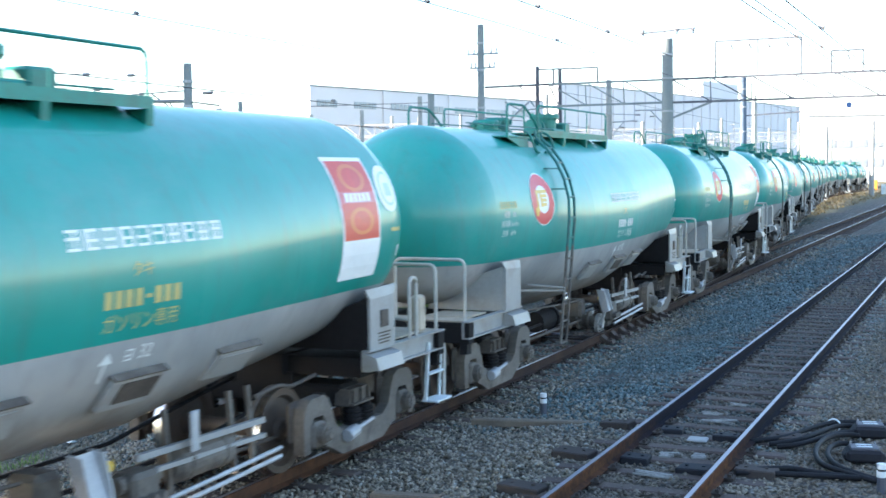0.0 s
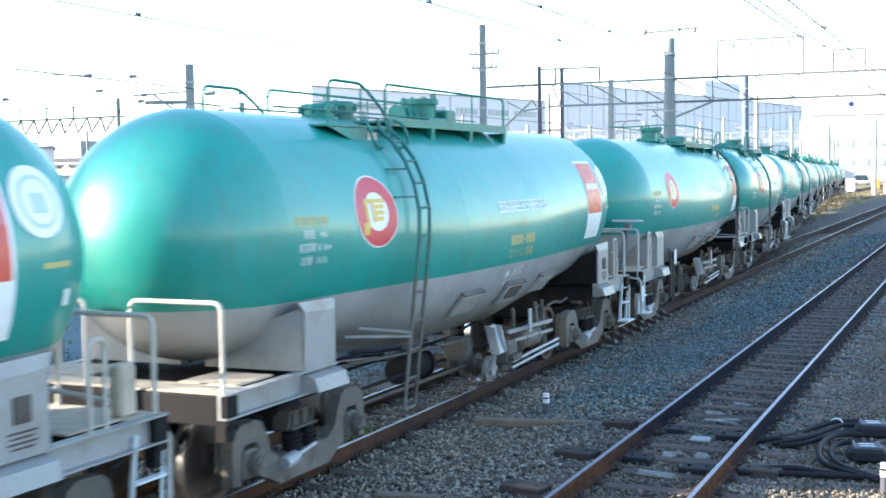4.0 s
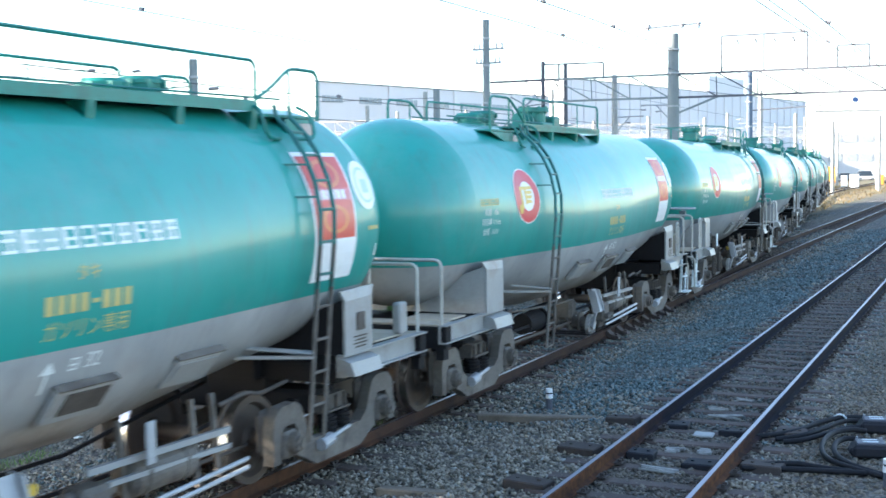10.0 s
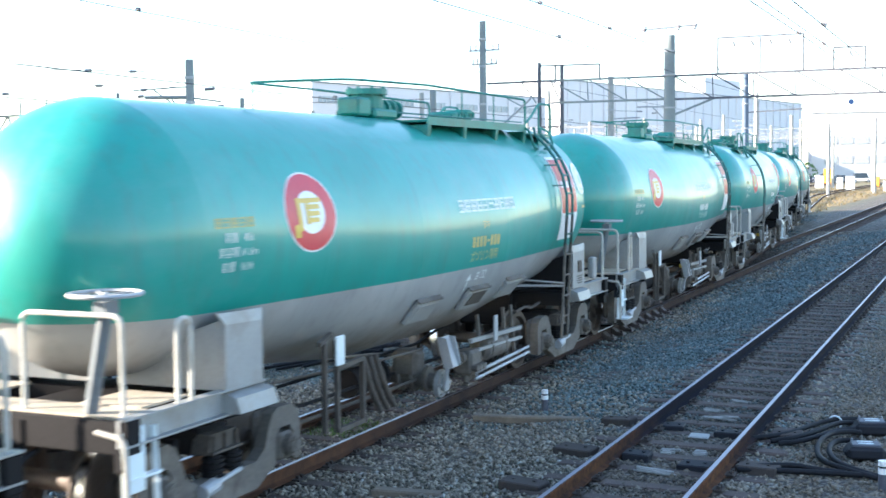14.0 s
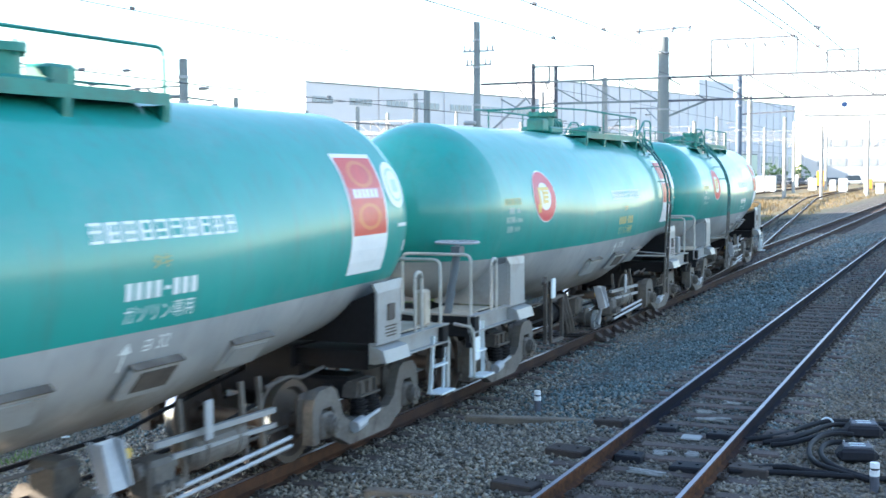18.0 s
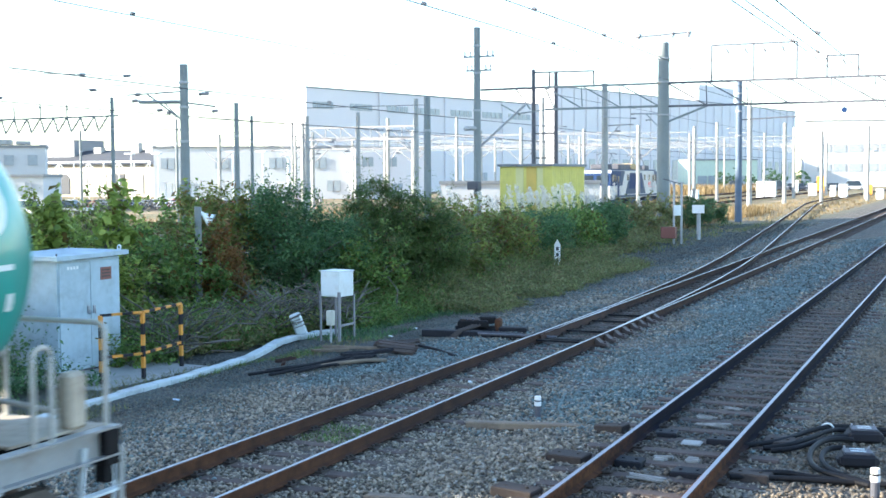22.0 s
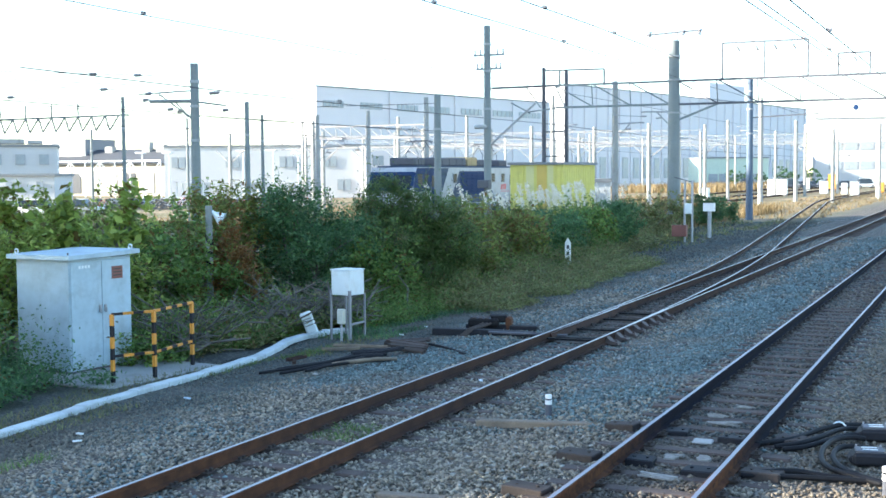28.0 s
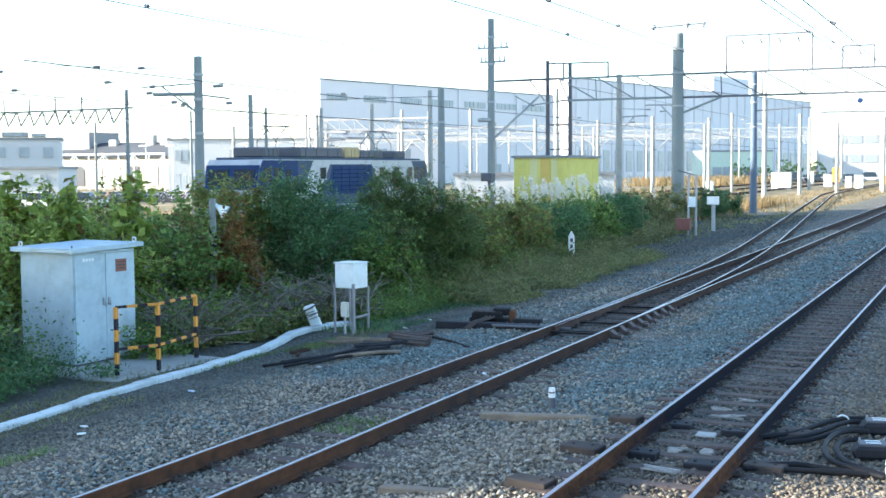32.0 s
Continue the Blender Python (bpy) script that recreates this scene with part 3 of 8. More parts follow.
def build_markings(w, orange, panel=True, ey=-3.66):
    m = M_TEXTO if orange else M_TEXTW
    em = part("emblem", *(lambda b: (disc(b, ey, 2.61, 0.44, 0.375, 0.004), b)[1:])(bmesh.new()), M_WHITE, w, "round white, red and yellow emblem")
    bm = bmesh.new()
    disc(bm, ey, 2.61, 0.42, 0.36, 0.007, inner=0.56)
    part("emblem_ring", bm, M_RED, em)
    bm = bmesh.new()
    for i, (a, b) in enumerate(((-0.24, 0.18), (-0.08, 0.15), (-0.08, 0.14), (-0.08, 0.12))):
        z = 2.70 - i * 0.062
        decal(bm, ey + a, ey + b, z, z + 0.045, 0.010, 3, 1)
    decal(bm, ey - 0.10, ey - 0.03, 2.50, 2.74, 0.0105, 1, 3)
    decal(bm, ey - 0.24, ey - 0.17, 2.44, 2.74, 0.0105, 1, 3)
    decal(bm, ey - 0.31, ey - 0.21, 2.38, 2.50, 0.0105, 1, 2)
    part("emblem_wing", bm, M_YELLOW, em)["kind"] = "stuff"
    if panel:
        # tall red and white panel
        bm = bmesh.new()
        decal(bm, 3.85, 4.76, 1.93, 3.17, 0.004, 8, 10)
        pn = part("sign_panel", bm, M_WHITE, w, "red and white painted panel")
        for z0, z1 in ((2.33, 2.70), (2.82, 3.13)):
            bm = bmesh.new()
            decal(bm, 3.89, 4.72, z0, z1, 0.0075, 7, 5)
            part("panel_field", bm, M_PANELRED, pn)
        bm = bmesh.new()
        decal(bm, 3.89, 4.72, 2.70, 2.82, 0.0075, 7, 2)
        part("panel_band", bm, M_PALERED, pn)
        for cz in (2.96, 2.52):
            bm = bmesh.new()
            disc(bm, 4.305, cz, 0.28, 0.14, 0.0105, inner=0.74, n=24, rings=1)
            part("panel_ring", bm, M_REDRING, pn)
        bm = bmesh.new()
        for i in range(6):
            decal(bm, 4.00 + i * 0.102, 4.075 + i * 0.102, 2.715, 2.805, 0.0105, 1, 1)
        part("panel_lettering", bm, M_WHITE, pn)["kind"] = "stuff"
        # round white mark on the shoulder
        bm = bmesh.new()
        disc(bm, 5.08, 2.84, 0.27, 0.25, 0.006, n=32)
        rm = part("round_mark", bm, M_WHITE, w, "round white and pale blue mark")
        bm = bmesh.new()
        disc(bm, 5.08, 2.84, 0.20, 0.185, 0.010, inner=0.84, n=32, rings=1)
        part("round_mark_ring", bm, M_BLUEMARK, rm)
        bm = bmesh.new()
        decal(bm, 5.00, 5.15, 2.76, 2.90, 0.010, 3, 3)
        part("round_mark_core", bm, M_BLUEMARK, rm)
    bm = bmesh.new()
    decal(bm, 5.30, 5.38, 2.10, 2.22, 0.006, 2, 2)
    part("small_label", bm, M_WHITE, w)
    bm = bmesh.new()
    decal(bm, 5.04, 5.36, 2.38, 2.42, 0.006, 4, 1)
    part("notice_bar", bm, M_TEXTO if orange else M_TEXTW, w)
    # owner's line: unreadable blocks
    bm = bmesh.new()
    for i in range(10):
        glyph_block(bm, -0.25 + i * 0.19, 2.485, 0.155, 0.15, i)
    part("owner_line", bm, M_TEXTW, w, "row of white character blocks")["kind"] = "stuff"
    part("class_lettering", lettering("\u30bf\u30ad", 0.54, 2.275, 0.10), M_TEXTO, w, "small painted class letters")
    bm = bmesh.new()
    for i in range(8):
        if i != 4:
            decal(bm, 0.10 + i * 0.115, 0.18 + i * 0.115, 2.05, 2.18, 0.004, 1, 2)
        else:
            decal(bm, 0.11 + i * 0.115, 0.18 + i * 0.115, 2.10, 2.13, 0.004, 1, 1)
    part("number_line", bm, m, w, "line of number bars")["kind"] = "stuff"
    words = lettering("\u30ac\u30bd\u30ea\u30f3\u5c02\u7528", 0.54, 1.885, 0.12)
    if len(words.verts) > 30:
        part("cargo_lettering", words, m, w, "painted cargo words")
    else:
        words.free()
    part("load_lettering", lettering("32", 0.68, 1.635, 0.13), M_TEXTW, w, "painted numerals on the grey flank")
    bm = bmesh.new()
    glyph_block(bm, 0.44, 1.635, 0.09, 0.09, 31)
    decal(bm, 0.22, 0.245, 1.50, 1.70, 0.004, 1, 3)
    for k in range(4):
        decal(bm, 0.165 + k * 0.018, 0.30 - k * 0.018, 1.64 + k * 0.02, 1.66 + k * 0.02, 0.004, 1, 1)
    part("small_lettering", bm, M_TEXTW, w)["kind"] = "stuff"
    bm = bmesh.new()
    for i in range(5):
        glyph_block(bm, -5.0 + i * 0.115, 2.52, 0.09, 0.085, 40 + i)
    part("notice_line", bm, M_TEXTO, w)["kind"] = "stuff"
    for j, line in enumerate(("\u81ea\u91cd  16.9t", "\u5b9f\u5bb9\u7a4d 61.6m", "\u8377\u91cd   45t")):
        part("weight_lettering", lettering(line, -4.68, 2.15 + j * 0.125, 0.078), M_TEXTW, w, "small painted weight line")["kind"] = "stuff"


def wheelset(parent, y):
    ax = empty("wheelset", pose(0, y, 0.43))
    ax.parent = parent
    side = Matrix.Rotation(radians(90), 4, "Y")
    bm = bmesh.new()
    lathe(bm, [(0, -1.02), (0.065, -1.02), (0.065, -0.7), (0.085, -0.6), (0.085, 0.6), (0.065, 0.7), (0.065, 1.02), (0, 1.02)], 16, side)
    part("axle", bm, M_WHEEL, ax, smooth=False)
    for s in (-1, 1):
        bm = bmesh.new()
        prof = [(0.0, 0.06), (0.10, 0.07), (0.13, 0.02), (0.33, 0.0), (0.36, 0.055), (0.43, 0.055), (0.43, -0.05), (0.455, -0.058), (0.455, -0.08), (0.36, -0.085), (0.33, -0.03), (0.13, -0.04), (0.10, -0.09), (0.0, -0.09)]
        lathe(bm, [(r, (0.575 + h) * s) for r, h in prof], 40, side)
        bmesh.ops.recalc_face_normals(bm, faces=bm.faces)
        for f in bm.faces:
            if all(abs(math.hypot(v.co.y, v.co.z) - 0.43) < 0.002 for v in f.verts):
                f.material_index = 1
        part("wheel", bm, [M_WHEEL, M_TREAD], ax)
    return ax


def build_bogie(w, y):
    bg = empty("bogie", pose(0, y, 0))
    bg.parent = w
    for dy in (-0.95, 0.95):
        wheelset(bg, dy)
    for s in (-1, 1):
        # side frame: an arched pedestal over each axle, joined by a low fish-bellied beam
        half = [(1.235, 0.26), (1.235, 0.60), (1.20, 0.72), (1.10, 0.79), (0.84, 0.80), (0.74, 0.75), (0.67, 0.62), (0.60, 0.46), (0.46, 0.37)]
        slot = [(0.46, 0.12), (0.66, 0.22), (0.79, 0.27), (0.80, 0.52), (0.86, 0.60), (1.04, 0.60), (1.10, 0.52), (1.11, 0.26)]
        prof = half + [(-a, b) for a, b in reversed(half)] + [(-a, b) for a, b in reversed(slot)] + slot
        bm = bmesh.new()
        x0 = 0.93 * s
        plate(bm, [(x0, a, b) for a, b in prof], 0.12 * s, 0)
        bmesh.ops.recalc_face_normals(bm, faces=bm.faces)
        sf = part("side_frame", bm, M_SIDEFRAME, bg)
        for c in (-0.95, 0.95):
            bm = bmesh.new()
            box(bm, (0.88 * s, c, 0.55), (0.10, 0.60, 0.44), bevel=0.05)
            part("pedestal_web", bm, M_BOGIE, sf)
        for dy in (-0.95, 0.95):
            bm = bmesh.new()
            box(bm, (1.00 * s, dy, 0.42), (0.16, 0.25, 0.26), bevel=0.03)
            rod(bm, (1.06 * s, dy, 0.43), (1.15 * s, dy, 0.43), 0.105, 16)
            rod(bm, (1.15 * s, dy, 0.43), (1.175 * s, dy, 0.43), 0.085, 16)
            rod(bm, (1.175 * s, dy, 0.43), (1.19 * s, dy, 0.43), 0.04, 10)
            for k in range(6):
                a = k * math.tau / 6
                rod(bm, (1.17 * s, dy + 0.062 * math.cos(a), 0.43 + 0.062 * math.sin(a)), (1.186 * s, dy + 0.062 * math.cos(a), 0.43 + 0.062 * math.sin(a)), 0.012, 6)
            part("axle_box", bm, M_SIDEFRAME, sf)
        for dy in (-0.14, 0.14):
            bm = bmesh.new()
            for k in range(4):
                bmesh.ops.create_cone(bm, cap_ends=True, segments=14, radius1=0.10, radius2=0.10, depth=0.026, matrix=Matrix.Translation((0.99 * s, dy, 0.385 + k * 0.045)))
            rod(bm, (0.99 * s, dy, 0.36), (0.99 * s, dy, 0.56), 0.07, 10)
            part("spring", bm, M_DARK, sf)
        # bolster end over the springs, ribbed on its face
        bm = bmesh.new()
        plate(bm, [(0.84 * s, -0.25, 0.57), (0.84 * s, 0.25, 0.57), (0.84 * s, 0.20, 0.74), (0.84 * s, -0.20, 0.74)], 0.17 * s, 0)
        for q in (-0.17, 0.0, 0.17):
            box(bm, (1.02 * s, q, 0.655), (0.05, 0.03, 0.15), bevel=0.008)
        box(bm, (1.03 * s, 0, 0.585), (0.07, 0.46, 0.025), bevel=0.006)
        bmesh.ops.recalc_face_normals(bm, faces=bm.faces)
        part("bolster_end", bm, M_BOGIE, sf)
        bm = bmesh.new()
        rod(bm, (1.10 * s, -0.46, 0.31), (1.10 * s, -0.26, 0.34), 0.065, 12)
        rod(bm, (1.10 * s, -0.26, 0.34), (1.10 * s, 0.12, 0.39), 0.022, 8)
        part("brake_hanger", bm, M_GALV, sf)
        # brake shoes behind the frame
        for dy in (-0.40, 0.40):
            bm = bmesh.new()
            bar(bm, (0.72 * s, dy, 0.28), (0.72 * s, dy * 0.9, 0.72), 0.12, 0.07)
            part("brake_shoe", bm, M_DARK, sf)
    bm = bmesh.new()
    box(bm, (0, 0, 0.66), (1.8, 0.42, 0.24), bevel=0.03)
    box(bm, (0, 0, 0.82), (0.7, 0.55, 0.16))
    part("bolster", bm, M_DARK, bg)
    return bg


def build_end(w, e, brake):
    """The platform at one end; e: -1 or 1."""
    bm = bmesh.new()
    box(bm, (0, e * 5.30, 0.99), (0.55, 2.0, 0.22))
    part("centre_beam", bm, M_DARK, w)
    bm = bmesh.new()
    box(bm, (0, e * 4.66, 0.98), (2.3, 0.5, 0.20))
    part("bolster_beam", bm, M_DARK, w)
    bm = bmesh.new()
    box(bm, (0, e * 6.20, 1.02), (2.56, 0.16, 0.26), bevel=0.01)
    part("headstock", bm, M_DARK, w, "black steel headstock")
    for s in (-1, 1):
        bm = bmesh.new()
        plate(bm, [(s * 1.185, e * 4.37, 0.95), (s * 1.285, e * 4.37, 0.95), (s * 1.285, e * 4.37, 0.967), (s * 1.215, e * 4.37, 0.967), (s * 1.215, e * 4.37, 1.155), (s * 1.285, e * 4.37, 1.155), (s * 1.285, e * 4.37, 1.172), (s * 1.185, e * 4.37, 1.172)], e * 1.92, 1)
        bmesh.ops.recalc_face_normals(bm, faces=bm.faces)
        part("side_sill", bm, M_FRAME, w)
        bm = bmesh.new()
        box(bm, (s * 1.20, e * 6.21, 0.88), (0.10, 0.14, 0.24))
        part("corner_bracket", bm, M_DARK, w)
    bm = bmesh.new()
    box(bm, (0, e * 6.08, 1.165), (2.36, 0.36, 0.02))
    for s in (-1, 1):
        box(bm, (s * 0.82, e * 5.62, 1.175), (0.60, 0.60, 0.02), rot=(0, 0, 0))
    part("deck_plate", bm, M_DECK, w, "dusty tan deck plate")
    for s in (-1, 1):
        # saddle: an outer plate and a web across, towards the wagon's end
        bm = bmesh.new()
        plate(bm, [(s * 1.245, e * 4.41, 1.165), (s * 1.245, e * 4.98, 1.165), (s * 1.245, e * 4.98, 1.72), (s * 1.22, e * 5.06, 1.82), (s * 1.22, e * 4.36, 1.80), (s * 1.245, e * 4.41, 1.70)], s * 0.03, 0)
        bmesh.ops.recalc_face_normals(bm, faces=bm.faces)
        sd = part("saddle_plate", bm, M_FRAME, w, "grey saddle plate")
        bm = bmesh.new()
        plate(bm, [(s * 0.15, e * 4.95, 1.16), (s * 1.24, e * 4.95, 1.16), (s * 1.24, e * 4.95, 1.76), (s * 0.95, e * 4.95, 1.66), (s * 0.5, e * 4.95, 1.34), (s * 0.15, e * 4.95, 1.26)], e * 0.03, 1)
        bmesh.ops.recalc_face_normals(bm, faces=bm.faces)
        part("saddle_web", bm, M_FRAME, w)
        # the inner web is near-black, the outer one frame grey
        bm = bmesh.new()
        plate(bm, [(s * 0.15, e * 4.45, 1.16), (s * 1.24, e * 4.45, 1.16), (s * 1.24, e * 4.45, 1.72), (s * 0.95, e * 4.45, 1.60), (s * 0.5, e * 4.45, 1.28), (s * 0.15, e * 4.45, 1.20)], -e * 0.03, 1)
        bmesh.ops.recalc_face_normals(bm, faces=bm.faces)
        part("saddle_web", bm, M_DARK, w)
        if e > 0:
            bm = bmesh.new()
            box(bm, (s * 1.28, 4.72, 1.48), (0.03, 0.16, 0.18), bevel=0.006)
            part("vent_panel", bm, M_BOGIE, sd)
            for k in range(4):
                bm = bmesh.new()
                box(bm, (s * 1.2775, 4.72, 1.33 - k * 0.035), (0.008, 0.22 if k % 2 else 0.28, 0.014))
                part("plate_bar", bm, M_BOGIE, sd)
        bm = bmesh.new()
        plate(bm, [(s * 1.20, e * 4.36, 1.15), (s * 1.36, e * 4.36, 1.10), (s * 1.40, e * 4.36, 0.97), (s * 1.20, e * 4.36, 0.97)], e * 0.60, 1)
        bmesh.ops.recalc_face_normals(bm, faces=bm.faces)
        part("jacking_bracket", bm, M_FRAME, w)
    # coupler
    bm = bmesh.new()
    box(bm, (0, e * 6.32, 0.88), (0.20, 0.55, 0.20), bevel=0.02)
    box(bm, (0.04, e * 6.56, 0.88), (0.30, 0.22, 0.26), bevel=0.04)
    part("coupler", bm, M_DARK, w, "dark knuckle coupler")
    bm = bmesh.new()
    pipe(bm, bow([(0.35, e * 6.2, 0.85), (0.35, e * 6.4, 0.80), (0.33, e * 6.5, 0.55), (0.30, e * 6.6, 0.52)], 0.1), 0.024, 6)
    part("brake_hose", bm, M_RUBBER, w)
    # handrails on the end
    for s in (-1, 1):
        bm = bmesh.new()
        pipe(bm, bow([(s * 1.20, e * 6.22, 1.15), (s * 1.20, e * 6.22, 1.93), (s * 0.25, e * 6.22, 1.93), (s * 0.25, e * 6.22, 1.16)], 0.09), 0.021, 8)
        part("handrail", bm, M_RAILWHITE, w)
        if brake or s < 0:
            bm = bmesh.new()
            pipe(bm, bow([(s * 1.24, e * 5.42, 1.16), (s * 1.24, e * 5.42, 1.84), (s * 1.24, e * 5.60, 1.84), (s * 1.24, e * 5.60, 1.14)], 0.09), 0.021, 8)
            part("grab_hoop", bm, M_RAILWHITE, w)
    if brake:
        for s in (-1, 1):
            bm = bmesh.new()
            pipe(bm, bow([(s * 1.27, e * 6.28, 0.40), (s * 1.27, e * 6.30, 1.02), (s * 1.0, e * 6.30, 1.06)], 0.08), 0.020, 8)
            part("handrail", bm, M_RAILWHITE, w)
            st = bmesh.new()
            box(st, (s * 1.28, e * 6.05, 0.39), (0.20, 0.40, 0.022))
            bar(st, (s * 1.22, e * 5.86, 0.39), (s * 1.24, e * 5.92, 1.06), 0.05, 0.020)
            bar(st, (s * 1.22, e * 6.24, 0.39), (s * 1.24, e * 6.26, 1.06), 0.06, 0.020)
            bar(st, (s * 1.25, e * 5.88, 0.70), (s * 1.25, e * 6.24, 0.70), 0.07, 0.020)
            part("step", st, M_BOXWHITE, w, "white hanging step")
        if e < 0:
            bm = bmesh.new()
            rod(bm, (0.86, e * 6.20, 1.10), (0.98, e * 6.12, 1.98), 0.055, 10)
            box(bm, (0.98, e * 6.12, 1.98), (0.12, 0.16, 0.10))
            bs = part("brake_stand", bm, M_COLUMN, w, "grey hand brake column")
            bm = bmesh.new()
            bmesh.ops.create_uvsphere(bm, u_segments=6, v_segments=4, radius=0.04, matrix=Matrix.Translation((0.98, e * 6.12, 2.06)))
            ring = [(0.98 + 0.27 * math.cos(k * math.tau / 28), e * 6.12 + 0.27 * math.sin(k * math.tau / 28), 2.08) for k in range(29)]
            pipe(bm, ring, 0.019, 6)
            for k in range(5):
                a = k * math.tau / 5
                bar(bm, (0.98, e * 6.12, 2.07), (0.98 + 0.26 * math.cos(a), e * 6.12 + 0.26 * math.sin(a), 2.08), 0.022, 0.014)
            part("brake_wheel", bm, M_GALV, bs, "round hand brake wheel")
        else:
            bm = bmesh.new()
            box(bm, (1.06, e * 6.02, 1.38), (0.13, 0.20, 0.42), bevel=0.03)
            part("tail_lamp_bracket", bm, M_DECK, w, "cream lamp bracket box")
            bm = bmesh.new()
            pipe(bm, [(-0.9, e * 5.7, 1.24), (0.2, e * 5.8, 1.42), (1.0, e * 5.95, 1.30)], 0.022, 6)
            part("uncoupling_rod", bm, M_RAILWHITE, w)
        if e < 0:
            bm = bmesh.new()
            box(bm, (1.25, e * 6.16, 0.84), (0.04, 0.20, 0.50), bevel=0.01)
            part("end_board", bm, M_BOXWHITE, w)
    elif e > 0:
        bm = bmesh.new()
        box(bm, (1.10, e * 5.98, 1.36), (0.10, 0.20, 0.34), bevel=0.02)
        rod(bm, (1.10, e * 5.98, 1.16), (1.10, e * 5.98, 1.3), 0.04, 8)
        part("equipment_box", bm, M_FRAME, w, "small grey box")


def ladder(w, y, lean, bottom=0.52):
    """A ladder on the near side, following the tank; lean: how far its foot sets back along the wagon."""
    ld = empty("ladder")
    ld.parent = w

    def place(z, dy):
        p = tank_point(max(-HALF_CYL, min(HALF_CYL, y)), min(max(z, 2.2), 3.52), 0.14)
        if z < 2.2:
            p = tank_point(y, 2.2, 0.14)
        return Vector((p.x, y + dy * 0.87 + lean * (1 - min(1, (z - 0.5) / 3.0)), z))

    zs = [bottom, 0.9, 1.4, 1.9, 2.3, 2.6, 2.9, 3.15, 3.35, 3.5, 3.62]
    for dy in (-0.15, 0.15):
        for lo, hi, m in ((0, 5, M_SIDEFRAME), (3, 11, M_DKGREEN)):
            bm = bmesh.new()
            pipe(bm, [place(z, dy) for z in zs[lo:hi]], 0.022, 6)
            part("stile", bm, m, ld)
    for z in (bottom, 0.83, 1.13, 1.43, 1.73, 2.03, 2.33, 2.63, 2.90, 3.14, 3.36):
        bm = bmesh.new()
        rod(bm, place(z, -0.15), place(z, 0.15), 0.015, 6)
        part("rung", bm, M_DKGREEN if z > 1.8 else M_SIDEFRAME, ld)
    for z in (2.75, 3.05):
        bm = bmesh.new()
        a = place(z, -0.15)
        b = tank_point(y, z, -0.02)
        bar(bm, a, (b.x, a.y - 0.22, z), 0.035, 0.02)
        part("bracket", bm, M_DKGREEN, ld)
    bm = bmesh.new()
    a = place(1.28, -0.15)
    b = tank_point(y, 1.36, -0.03)
    bar(bm, a, (b.x, a.y - 0.42, 1.30), 0.05, 0.03)
    bar(bm, a + Vector((0, 0, 0.04)), (b.x + 0.1, a.y - 0.30, 1.38), 0.16, 0.012)
    part("foot_bracket", bm, M_FRAME, ld)
    for dy in (-0.17, 0.17):
        bm = bmesh.new()
        t = place(3.5, dy)
        q = 0.3 if dy > 0 else -0.3
        pipe(bm, bow([(t.x + 0.05, t.y, 3.30), (t.x + 0.10, t.y + q, 3.30), (t.x + 0.02, t.y + q, 3.56), (t.x - 0.10, t.y + q * 0.8, 3.62)], 0.14), 0.019, 6)
        part("ladder_hoop", bm, M_GREEN, ld)
    return ld


